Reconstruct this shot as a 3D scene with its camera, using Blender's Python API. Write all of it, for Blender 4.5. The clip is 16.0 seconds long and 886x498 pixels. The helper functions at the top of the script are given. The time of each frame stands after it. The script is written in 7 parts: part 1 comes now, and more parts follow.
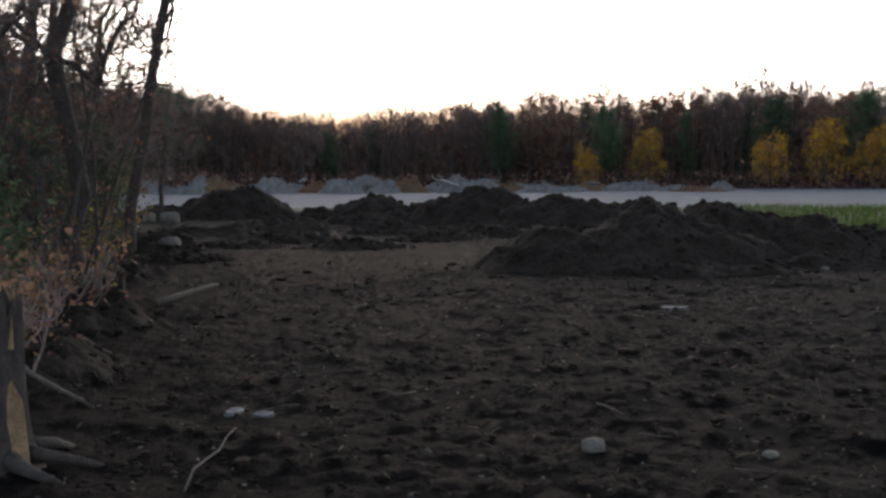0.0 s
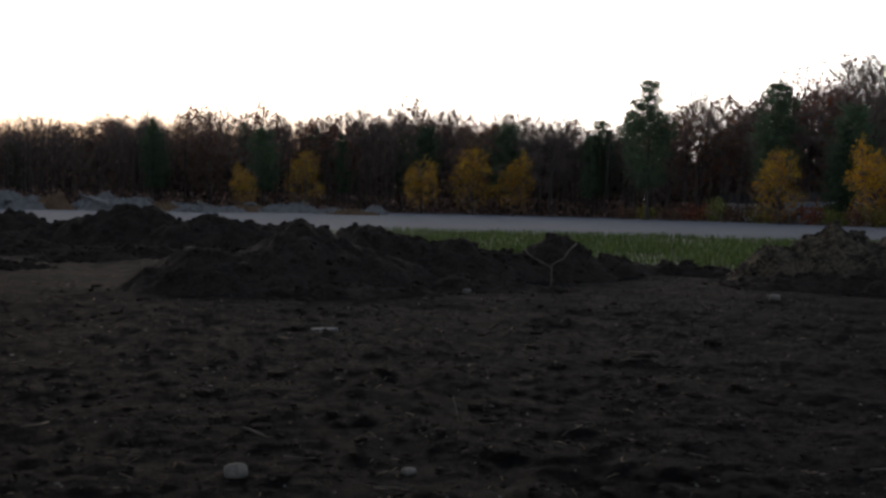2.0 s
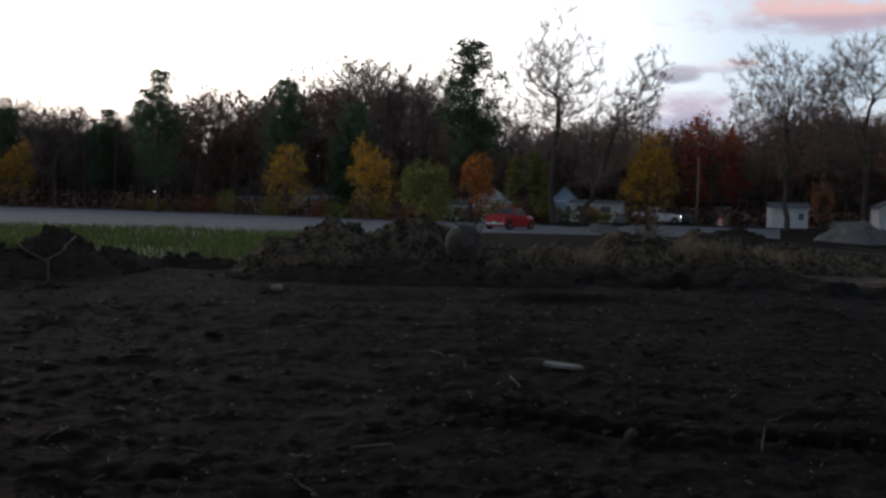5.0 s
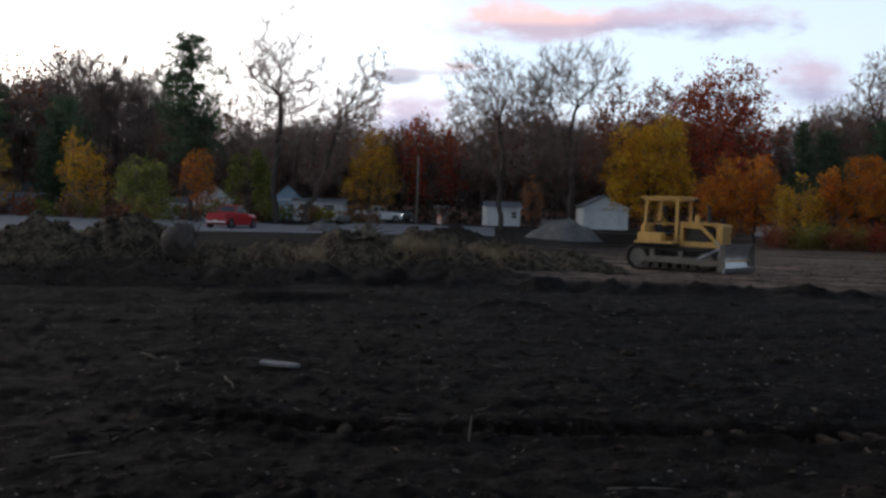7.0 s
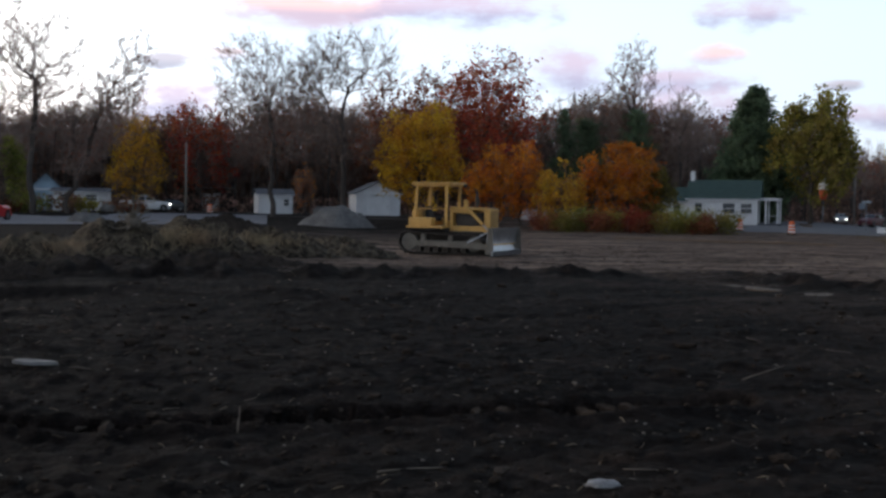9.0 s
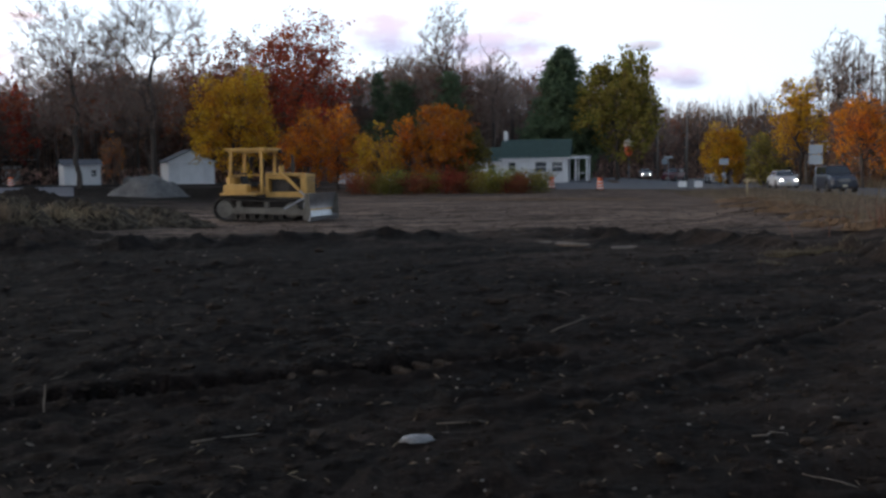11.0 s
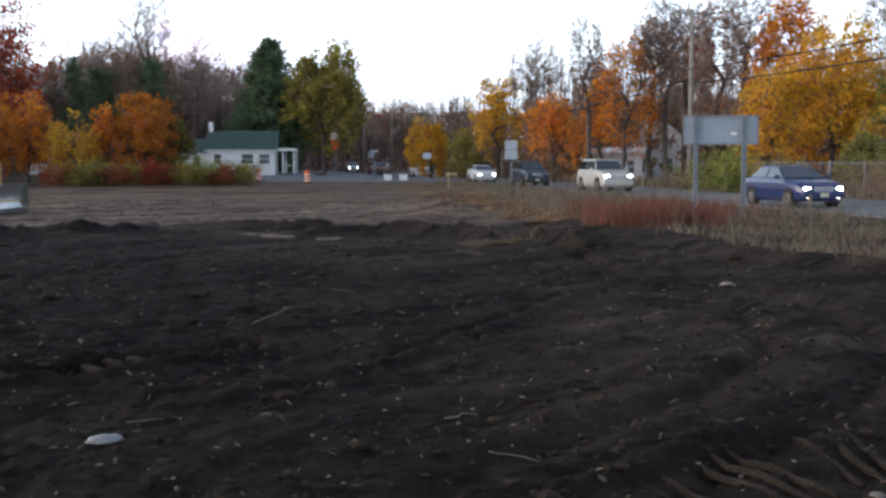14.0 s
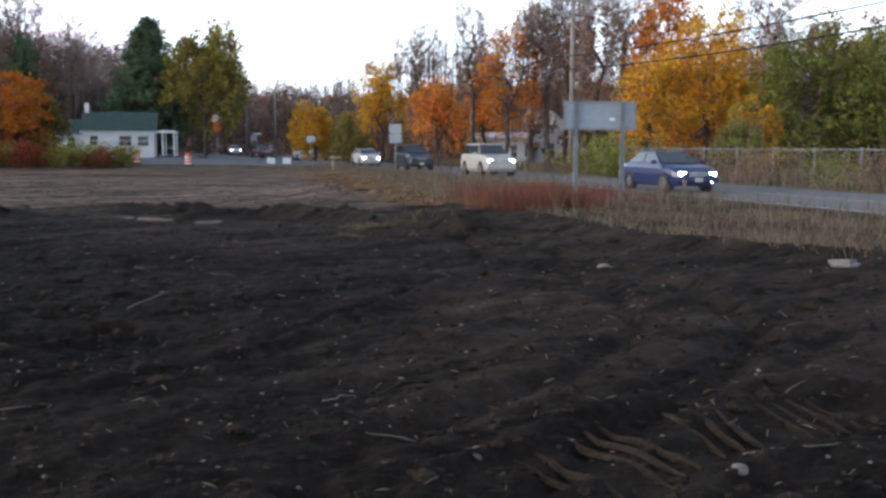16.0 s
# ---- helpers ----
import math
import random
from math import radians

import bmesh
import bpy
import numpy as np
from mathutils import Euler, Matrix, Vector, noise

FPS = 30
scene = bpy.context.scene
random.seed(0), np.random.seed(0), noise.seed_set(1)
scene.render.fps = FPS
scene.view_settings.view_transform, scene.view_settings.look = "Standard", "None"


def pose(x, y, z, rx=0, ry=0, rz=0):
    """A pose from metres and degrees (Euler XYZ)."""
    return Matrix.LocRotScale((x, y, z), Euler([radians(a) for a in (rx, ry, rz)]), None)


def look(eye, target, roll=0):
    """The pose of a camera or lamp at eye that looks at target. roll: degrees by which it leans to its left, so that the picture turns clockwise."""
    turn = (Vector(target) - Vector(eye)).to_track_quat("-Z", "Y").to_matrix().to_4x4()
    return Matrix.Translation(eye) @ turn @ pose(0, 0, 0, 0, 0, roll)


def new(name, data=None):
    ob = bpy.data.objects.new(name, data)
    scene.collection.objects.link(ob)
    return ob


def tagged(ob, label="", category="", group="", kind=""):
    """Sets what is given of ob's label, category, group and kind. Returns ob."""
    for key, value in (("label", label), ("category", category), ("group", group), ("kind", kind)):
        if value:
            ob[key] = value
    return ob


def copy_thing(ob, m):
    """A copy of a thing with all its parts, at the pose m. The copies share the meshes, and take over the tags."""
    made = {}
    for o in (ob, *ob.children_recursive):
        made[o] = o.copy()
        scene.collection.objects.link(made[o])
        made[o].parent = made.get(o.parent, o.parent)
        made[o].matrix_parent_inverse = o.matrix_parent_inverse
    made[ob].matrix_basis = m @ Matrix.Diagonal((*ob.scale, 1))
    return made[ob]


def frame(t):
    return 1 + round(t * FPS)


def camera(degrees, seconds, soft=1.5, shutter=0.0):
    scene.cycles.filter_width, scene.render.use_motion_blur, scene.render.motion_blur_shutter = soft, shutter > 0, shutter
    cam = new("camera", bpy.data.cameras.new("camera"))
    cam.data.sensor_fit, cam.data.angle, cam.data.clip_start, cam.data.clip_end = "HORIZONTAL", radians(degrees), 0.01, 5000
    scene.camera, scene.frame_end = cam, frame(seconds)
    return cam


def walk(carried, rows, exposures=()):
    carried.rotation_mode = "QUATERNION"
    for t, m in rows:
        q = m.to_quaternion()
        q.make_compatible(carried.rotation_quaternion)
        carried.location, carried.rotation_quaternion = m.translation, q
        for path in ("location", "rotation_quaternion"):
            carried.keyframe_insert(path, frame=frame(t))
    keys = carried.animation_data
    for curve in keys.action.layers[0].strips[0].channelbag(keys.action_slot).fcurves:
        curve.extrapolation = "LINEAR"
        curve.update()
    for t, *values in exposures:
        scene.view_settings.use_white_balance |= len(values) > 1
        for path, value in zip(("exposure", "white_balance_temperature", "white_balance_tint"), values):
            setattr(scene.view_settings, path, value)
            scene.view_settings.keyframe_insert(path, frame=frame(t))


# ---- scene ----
cam = camera(44.04, 16.0, soft=2.8)
EYE = 1.6
ROWS = [
    (0.0, -0.241, 0.147, 0.024, -6.10, -3.66, 0.18),
    (0.5, -0.216, 0.141, 0.031, -11.40, -3.68, -0.22),
    (1.0, -0.194, 0.153, 0.030, -15.84, -3.50, -1.27),
    (1.5, -0.189, 0.152, 0.034, -20.06, -2.89, -1.54),
    (2.0, -0.166, 0.141, 0.034, -23.83, -2.38, -1.27),
    (2.5, -0.149, 0.127, 0.039, -27.72, -2.26, -0.86),
    (3.0, -0.121, 0.118, 0.036, -31.39, -2.27, -0.67),
    (3.5, -0.079, 0.121, 0.036, -35.54, -2.24, -0.80),
    (4.0, -0.041, 0.118, 0.026, -39.80, -2.45, -0.71),
    (4.5, -0.009, 0.108, 0.030, -44.12, -2.29, -1.14),
    (5.0, -0.000, 0.106, 0.031, -48.91, -2.12, -1.74),
    (7.5, 0.085, 0.042, 0.022, -66.39, -1.81, -1.72),
    (8.0, 0.092, 0.039, 0.022, -69.57, -1.95, -1.67),
    (8.5, 0.113, 0.020, 0.014, -72.45, -2.21, -1.27),
    (9.0, 0.121, 0.012, 0.015, -75.09, -2.16, -0.99),
    (11.5, 0.079, -0.088, 0.008, -87.61, -4.41, 0.73),
    (12.0, 0.083, -0.099, 0.003, -90.88, -4.57, 0.54),
    (12.5, 0.104, -0.111, -0.003, -93.04, -4.78, 0.22),
    (13.0, 0.093, -0.123, -0.005, -94.94, -4.82, 0.55),
    (13.5, 0.103, -0.143, -0.014, -97.61, -4.75, 0.36),
    (14.0, 0.117, -0.156, -0.014, -99.70, -4.47, 0.06),
    (14.5, 0.109, -0.170, -0.017, -101.55, -4.25, -0.02),
    (15.0, 0.099, -0.176, -0.021, -103.30, -4.64, -0.11),
    (15.5, 0.098, -0.189, -0.024, -104.46, -4.90, -0.10),
    (16.0, 0.099, -0.198, -0.027, -105.69, -5.29, -0.33),
]
EXPOSURE = [(0.0, 0.8), (1.0, 0.45), (2.0, -0.1), (3.5, -0.35), (5.2, -0.2), (7.4, 0.25), (9.0, 0.4), (11.4, 0.7), (12.5, 1.08), (14.5, 1.38), (16.0, 1.45)]
walk(cam, [(t, pose(x, y, EYE + z, 90 + pitch, roll, yaw)) for t, x, y, z, yaw, pitch, roll in ROWS], EXPOSURE)


# ---- sky and light ----
SUN_BEARING = 6.0
SKY_STRENGTH = 1.0
world = bpy.data.worlds.new("dusk_sky")
scene.world = world
world.use_nodes = True


def node(tree, kind, **values):
    n = tree.nodes.new(kind)
    for key, value in values.items():
        n.inputs[key.replace("_", " ")].default_value = value
    return n


CLOUDS = [  # bearing, elevation, half width, half height, tone (0 pink, 1 lilac, 2 grey)
    (66.9, 10.0, 4.4, 0.8, 0), (63.3, 7.6, 1.3, 0.35, 0), (60.8, 7.1, 0.95, 0.35, 2), (61.3, 5.1, 1.8, 0.9, 1), (68.4, 10.0, 3.3, 0.4, 0),
    (75.7, 10.1, 3.6, 0.65, 1), (81.4, 7.0, 1.8, 1.05, 1), (89.0, 9.85, 1.0, 0.5, 1), (91.1, 9.8, 1.3, 0.65, 1), (88.9, 7.8, 1.2, 0.44, 0),
    (87.5, 6.6, 2.1, 0.6, 1), (88.5, 5.2, 2.4, 0.9, 1), (94.9, 6.3, 0.74, 0.24, 2), (96.4, 4.7, 1.5, 0.55, 1),
]


def build_sky():
    """Dusk: the glow where the sun went down, paler blue away from it, and small pink and lilac clouds."""
    t = world.node_tree
    t.nodes.clear()
    L = t.links.new

    def calc(op, a, b=None, c=None):
        n = t.nodes.new("ShaderNodeMath")
        n.operation = op
        for i, v in enumerate((a, b, c)):
            if v is None:
                continue
            if isinstance(v, (int, float)):
                n.inputs[i].default_value = v
            else:
                L(v, n.inputs[i])
        return n.outputs[0]

    def span(v, lo, hi, to_lo=0.0, to_hi=1.0):
        n = t.nodes.new("ShaderNodeMapRange")
        n.interpolation_type = "SMOOTHSTEP"
        for i, q in enumerate((lo, hi, to_lo, to_hi)):
            n.inputs[i + 1].default_value = q
        L(v, n.inputs[0])
        return n.outputs[0]

    def blend(f, a, b):
        n = t.nodes.new("ShaderNodeMix")
        n.data_type = "RGBA"
        for i, v in ((0, f), (6, a), (7, b)):
            if isinstance(v, tuple):
                n.inputs[i].default_value = (*v, 1)
            else:
                L(v, n.inputs[i])
        return n.outputs[2]

    def vec(op, a, b):
        n = t.nodes.new("ShaderNodeVectorMath")
        n.operation = op
        for i, v in enumerate((a, b)):
            if isinstance(v, tuple):
                n.inputs[i].default_value = v
            else:
                L(v, n.inputs[i])
        return n.outputs["Value"] if op == "DOT_PRODUCT" else n.outputs[0]

    out = t.nodes.new("ShaderNodeOutputWorld")
    bg = t.nodes.new("ShaderNodeBackground")
    bg.inputs["Strength"].default_value = SKY_STRENGTH
    sky = t.nodes.new("ShaderNodeTexSky")
    sky.sky_type = "NISHITA"
    sky.sun_disc = False
    sky.sun_elevation = radians(2.0)
    sky.sun_rotation = radians(SUN_BEARING)
    sky.air_density, sky.dust_density, sky.ozone_density = 1.0, 1.2, 1.5
    co = t.nodes.new("ShaderNodeTexCoord")
    way = co.outputs["Generated"]
    sep = t.nodes.new("ShaderNodeSeparateXYZ")
    L(way, sep.inputs[0])
    x, y, z = sep.outputs
    facing = vec("DOT_PRODUCT", way, (math.sin(radians(SUN_BEARING)), math.cos(radians(SUN_BEARING)), 0.0))
    low = span(z, 0.14, 0.55, 1.0, 0.10)
    glow = calc("MULTIPLY", span(facing, 0.48, 0.98), low)
    veil = blend(low, (0.07, 0.09, 0.135), (0.72, 0.84, 1.0))
    base = vec("ADD", vec("MULTIPLY", sky.outputs[0], (0.055, 0.065, 0.085)), veil)
    g3 = t.nodes.new("ShaderNodeCombineXYZ")
    L(calc("MULTIPLY", glow, 3.2), g3.inputs[0]); L(calc("MULTIPLY", glow, 2.7), g3.inputs[1]); L(calc("MULTIPLY", glow, 2.2), g3.inputs[2])
    colour = vec("ADD", base, g3.outputs[0])
    # a pink band low down, away from the glow
    rose = calc("MULTIPLY", span(z, 0.02, 0.13, 1.0, 0.0), calc("MULTIPLY", span(facing, -0.2, 0.5), 0.45))
    colour = blend(rose, colour, (0.95, 0.66, 0.68))
    ember = calc("MULTIPLY", span(z, 0.045, 0.088, 1.0, 0.0), span(facing, 0.90, 0.99, 0.0, 0.95))
    colour = blend(ember, colour, (0.80, 0.46, 0.22))
    bearing = calc("MULTIPLY", calc("ARCTAN2", x, y), 180 / math.pi)
    elev = calc("MULTIPLY", calc("ARCSINE", z), 180 / math.pi)
    warp = node(t, "ShaderNodeTexNoise", Scale=17.0, Detail=8.0, Roughness=0.6)
    L(vec("MULTIPLY", way, (1.0, 1.0, 2.4)), warp.inputs["Vector"])
    rag = calc("MULTIPLY_ADD", warp.outputs[0], 8.0, -4.0)
    for b0, e0, w, h, tone in CLOUDS:
        u = calc("DIVIDE", calc("SUBTRACT", bearing, b0), w)
        v = calc("DIVIDE", calc("SUBTRACT", elev, e0), h)
        d = calc("ADD", calc("ADD", calc("MULTIPLY", u, u), calc("MULTIPLY", v, v)), rag)
        mask = span(d, 2.6, -0.2, 0.0, 0.92)
        tint = blend(span(v, -0.7, 0.6), ((0.60, 0.50, 0.62), (0.42, 0.42, 0.60), (0.44, 0.45, 0.56))[tone], ((0.98, 0.66, 0.66), (0.66, 0.56, 0.70), (0.58, 0.55, 0.64))[tone])
        colour = blend(mask, colour, tint)
    dim = t.nodes.new("ShaderNodeVectorMath")
    dim.operation = "SCALE"
    L(colour, dim.inputs[0]); L(span(facing, -0.4, 0.6, 0.80, 1.0), dim.inputs["Scale"])
    L(dim.outputs[0], bg.inputs[0])
    L(bg.outputs[0], out.inputs[0])


build_sky()
sun_data = bpy.data.lights.new("sun", "SUN")
sun_data.energy, sun_data.angle, sun_data.color = 0.12, radians(20), (1.0, 0.62, 0.36)
sun = new("sun", sun_data)
sun.matrix_world = look((30 * math.sin(radians(SUN_BEARING)), 30 * math.cos(radians(SUN_BEARING)), 3.5), (0, 0, 0))


# ---- materials ----
def material(name, dark, light, scale=4.0, rough=0.9, metal=0.0, bump=0.3, fine=30.0, sheen=0.5, per_object=0.0, detail=6.0, coat=0.0, lo=0.36, hi=0.68):
    """Two colours mixed by coarse and fine noise, with fine relief, at real-world size."""
    m = bpy.data.materials.new(name)
    m.use_nodes = True
    t = m.node_tree
    L = t.links.new
    p = t.nodes["Principled BSDF"]
    co = t.nodes.new("ShaderNodeTexCoord")
    a = node(t, "ShaderNodeTexNoise", Scale=scale, Detail=detail, Roughness=0.62)
    b = node(t, "ShaderNodeTexNoise", Scale=fine, Detail=4.0, Roughness=0.6)
    L(co.outputs["Object"], a.inputs["Vector"]); L(co.outputs["Object"], b.inputs["Vector"])
    s = t.nodes.new("ShaderNodeMath"); s.operation = "MULTIPLY_ADD"
    s.inputs[1].default_value = 0.45; L(b.outputs[0], s.inputs[0]); 
    s2 = t.nodes.new("ShaderNodeMath"); s2.operation = "MULTIPLY"; s2.inputs[1].default_value = 0.6
    L(a.outputs[0], s2.inputs[0]); L(s2.outputs[0], s.inputs[2])
    r = t.nodes.new("ShaderNodeMapRange")
    r.inputs["From Min"].default_value, r.inputs["From Max"].default_value = lo, hi
    L(s.outputs[0], r.inputs["Value"])
    mix = t.nodes.new("ShaderNodeMix"); mix.data_type = "RGBA"
    mix.inputs[6].default_value, mix.inputs[7].default_value = (*dark, 1), (*light, 1)
    L(r.outputs[0], mix.inputs[0])
    last = mix.outputs[2]
    if per_object:
        info = t.nodes.new("ShaderNodeObjectInfo")
        hsv = t.nodes.new("ShaderNodeHueSaturation")
        v = t.nodes.new("ShaderNodeMapRange")
        v.inputs["To Min"].default_value, v.inputs["To Max"].default_value = 1 - per_object, 1 + per_object
        L(info.outputs["Random"], v.inputs["Value"]); L(v.outputs[0], hsv.inputs["Value"])
        L(last, hsv.inputs["Color"])
        last = hsv.outputs[0]
    L(last, p.inputs["Base Color"])
    p.inputs["Roughness"].default_value, p.inputs["Metallic"].default_value = rough, metal
    p.inputs["Specular IOR Level"].default_value = sheen
    p.inputs["Coat Weight"].default_value = coat
    if bump:
        bp = t.nodes.new("ShaderNodeBump")
        bp.inputs["Strength"].default_value, bp.inputs["Distance"].default_value = bump, 0.06
        L(s.outputs[0], bp.inputs["Height"]); L(bp.outputs[0], p.inputs["Normal"])
    return m


def leaf_material(name, a, b, per_object=0.25):
    """Leaves that differ one by one, with some light let through."""
    m = bpy.data.materials.new(name)
    m.use_nodes = True
    t = m.node_tree
    L = t.links.new
    p = t.nodes["Principled BSDF"]
    g = t.nodes.new("ShaderNodeNewGeometry")
    mix = t.nodes.new("ShaderNodeMix"); mix.data_type = "RGBA"
    mix.inputs[6].default_value, mix.inputs[7].default_value = (*a, 1), (*b, 1)
    L(g.outputs["Random Per Island"], mix.inputs[0])
    info = t.nodes.new("ShaderNodeObjectInfo")
    hsv = t.nodes.new("ShaderNodeHueSaturation")
    v = t.nodes.new("ShaderNodeMapRange")
    v.inputs["To Min"].default_value, v.inputs["To Max"].default_value = 1 - per_object, 1 + per_object
    co = t.nodes.new("ShaderNodeTexCoord")
    drift = node(t, "ShaderNodeTexNoise", Scale=0.55, Detail=3.0, Roughness=0.6)
    L(co.outputs["Object"], drift.inputs["Vector"])
    hue = t.nodes.new("ShaderNodeMapRange")
    hue.inputs[1].default_value, hue.inputs[2].default_value, hue.inputs[3].default_value, hue.inputs[4].default_value = 0.3, 0.7, 0.478, 0.522
    deep = t.nodes.new("ShaderNodeMapRange")
    deep.inputs[1].default_value, deep.inputs[2].default_value, deep.inputs[3].default_value, deep.inputs[4].default_value = 0.3, 0.7, 0.72, 1.25
    L(drift.outputs[0], hue.inputs[0]); L(drift.outputs["Color"], deep.inputs[0])
    both = t.nodes.new("ShaderNodeMath"); both.operation = "MULTIPLY"
    L(info.outputs["Random"], v.inputs["Value"]); L(v.outputs[0], both.inputs[0]); L(deep.outputs[0], both.inputs[1])
    L(both.outputs[0], hsv.inputs["Value"]); L(hue.outputs[0], hsv.inputs["Hue"]); L(mix.outputs[2], hsv.inputs["Color"])
    L(hsv.outputs[0], p.inputs["Base Color"])
    p.inputs["Roughness"].default_value = 0.7
    p.inputs["Specular IOR Level"].default_value = 0.2
    tr = t.nodes.new("ShaderNodeBsdfTranslucent")
    L(hsv.outputs[0], tr.inputs["Color"])
    ms = t.nodes.new("ShaderNodeMixShader"); ms.inputs[0].default_value = 0.45
    L(p.outputs[0], ms.inputs[1]); L(tr.outputs[0], ms.inputs[2])
    L(ms.outputs[0], t.nodes["Material Output"].inputs[0])
    return m


def soil_material():
    """Dark topsoil that gives way to browner, drier ground where the field has been stripped deeper."""
    m = material("dark_soil", (0.0022, 0.0016, 0.0013), (0.0215, 0.0158, 0.0134), scale=2.6, fine=38, bump=1.0, rough=0.95, sheen=0.1, detail=10, lo=0.43, hi=0.66)
    t = m.node_tree
    L = t.links.new
    p = t.nodes["Principled BSDF"]
    old = p.inputs["Base Color"].links[0].from_socket
    # long light and dark smears left by the blade, curving round the field
    c0 = t.nodes.new("ShaderNodeTexCoord")
    s0 = t.nodes.new("ShaderNodeSeparateXYZ")
    off = t.nodes.new("ShaderNodeVectorMath"); off.operation = "ADD"
    off.inputs[1].default_value = (22, 26, 0)
    L(c0.outputs["Object"], off.inputs[0])
    L(off.outputs[0], s0.inputs[0])
    ang = t.nodes.new("ShaderNodeMath"); ang.operation = "ARCTAN2"
    L(s0.outputs[0], ang.inputs[0]); L(s0.outputs[1], ang.inputs[1])
    far = t.nodes.new("ShaderNodeVectorMath"); far.operation = "LENGTH"
    L(off.outputs[0], far.inputs[0])
    pol = t.nodes.new("ShaderNodeCombineXYZ")
    a5 = t.nodes.new("ShaderNodeMath"); a5.operation = "MULTIPLY"; a5.inputs[1].default_value = 8.0
    L(ang.outputs[0], a5.inputs[0]); L(far.outputs["Value"], pol.inputs[0]); L(a5.outputs[0], pol.inputs[1])
    smear = node(t, "ShaderNodeTexNoise", Scale=1.5, Detail=7.0, Roughness=0.68)
    L(pol.outputs[0], smear.inputs["Vector"])
    sr = t.nodes.new("ShaderNodeMapRange")
    sr.inputs[1].default_value, sr.inputs[2].default_value, sr.inputs[3].default_value, sr.inputs[4].default_value = 0.36, 0.66, 0.35, 1.75
    L(smear.outputs[0], sr.inputs[0])
    sm = t.nodes.new("ShaderNodeVectorMath"); sm.operation = "SCALE"
    L(old, sm.inputs[0]); L(sr.outputs[0], sm.inputs["Scale"])
    # crumbs: shade in their hollows is put into the colour, lighter on top
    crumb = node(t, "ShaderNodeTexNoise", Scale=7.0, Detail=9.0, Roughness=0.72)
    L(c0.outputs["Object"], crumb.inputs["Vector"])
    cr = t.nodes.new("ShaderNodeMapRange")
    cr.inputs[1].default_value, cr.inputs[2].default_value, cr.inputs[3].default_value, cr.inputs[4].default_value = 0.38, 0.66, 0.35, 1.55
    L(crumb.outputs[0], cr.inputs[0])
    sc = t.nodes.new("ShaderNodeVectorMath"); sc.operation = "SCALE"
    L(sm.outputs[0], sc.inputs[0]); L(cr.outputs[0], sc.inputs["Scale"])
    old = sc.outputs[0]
    co = t.nodes.new("ShaderNodeTexCoord")
    sep = t.nodes.new("ShaderNodeSeparateXYZ")
    nz = node(t, "ShaderNodeTexNoise", Scale=0.22, Detail=7.0, Roughness=0.65)
    warp = t.nodes.new("ShaderNodeVectorMath"); warp.operation = "MULTIPLY_ADD"
    warp.inputs[1].default_value = (26, 26, 0)
    L(co.outputs["Object"], nz.inputs["Vector"]); L(nz.outputs["Color"], warp.inputs[0]); L(co.outputs["Object"], warp.inputs[2])
    L(warp.outputs[0], sep.inputs[0])
    a = t.nodes.new("ShaderNodeMapRange"); a.interpolation_type = "SMOOTHSTEP"
    a.inputs[1].default_value, a.inputs[2].default_value = 38, 47
    L(sep.outputs[0], a.inputs[0])
    b = t.nodes.new("ShaderNodeMapRange"); b.interpolation_type = "SMOOTHSTEP"
    b.inputs[1].default_value, b.inputs[2].default_value = 40, 27
    L(sep.outputs[1], b.inputs[0])
    ab = t.nodes.new("ShaderNodeMath"); ab.operation = "MULTIPLY"
    L(a.outputs[0], ab.inputs[0]); L(b.outputs[0], ab.inputs[1])
    rd = t.nodes.new("ShaderNodeMapRange"); rd.interpolation_type = "SMOOTHSTEP"
    rd.inputs[1].default_value, rd.inputs[2].default_value, rd.inputs[3].default_value, rd.inputs[4].default_value = 16, 5, 0.0, 0.22
    L(sep.outputs[1], rd.inputs[0])
    most = t.nodes.new("ShaderNodeMath"); most.operation = "MAXIMUM"
    L(ab.outputs[0], most.inputs[0]); L(rd.outputs[0], most.inputs[1])
    ab = most
    grain = node(t, "ShaderNodeTexNoise", Scale=1.1, Detail=10.0, Roughness=0.75)
    L(co.outputs["Object"], grain.inputs["Vector"])
    brown = t.nodes.new("ShaderNodeMix"); brown.data_type = "RGBA"
    brown.inputs[6].default_value, brown.inputs[7].default_value = (0.022, 0.0165, 0.0135, 1), (0.27, 0.198, 0.155, 1)
    gs = t.nodes.new("ShaderNodeMath"); gs.operation = "MULTIPLY"
    L(grain.outputs[0], gs.inputs[0]); L(sr.outputs[0], gs.inputs[1])
    gr2 = t.nodes.new("ShaderNodeMapRange")
    gr2.inputs[1].default_value, gr2.inputs[2].default_value = 0.22, 0.85
    L(gs.outputs[0], gr2.inputs[0])
    L(gr2.outputs[0], brown.inputs[0])
    mix = t.nodes.new("ShaderNodeMix"); mix.data_type = "RGBA"
    L(ab.outputs[0], mix.inputs[0]); L(old, mix.inputs[6]); L(brown.outputs[2], mix.inputs[7])
    # small pale flecks of straw, chips and gravel
    fl = node(t, "ShaderNodeTexVoronoi", Scale=5.0)
    L(co.outputs["Object"], fl.inputs["Vector"])
    fr = t.nodes.new("ShaderNodeMapRange")
    fr.inputs[1].default_value, fr.inputs[2].default_value, fr.inputs[3].default_value, fr.inputs[4].default_value = 0.05, 0.11, 0.7, 0.0
    L(fl.outputs["Distance"], fr.inputs[0])
    mix2 = t.nodes.new("ShaderNodeMix"); mix2.data_type = "RGBA"
    mix2.inputs[7].default_value = (0.10, 0.085, 0.07, 1)
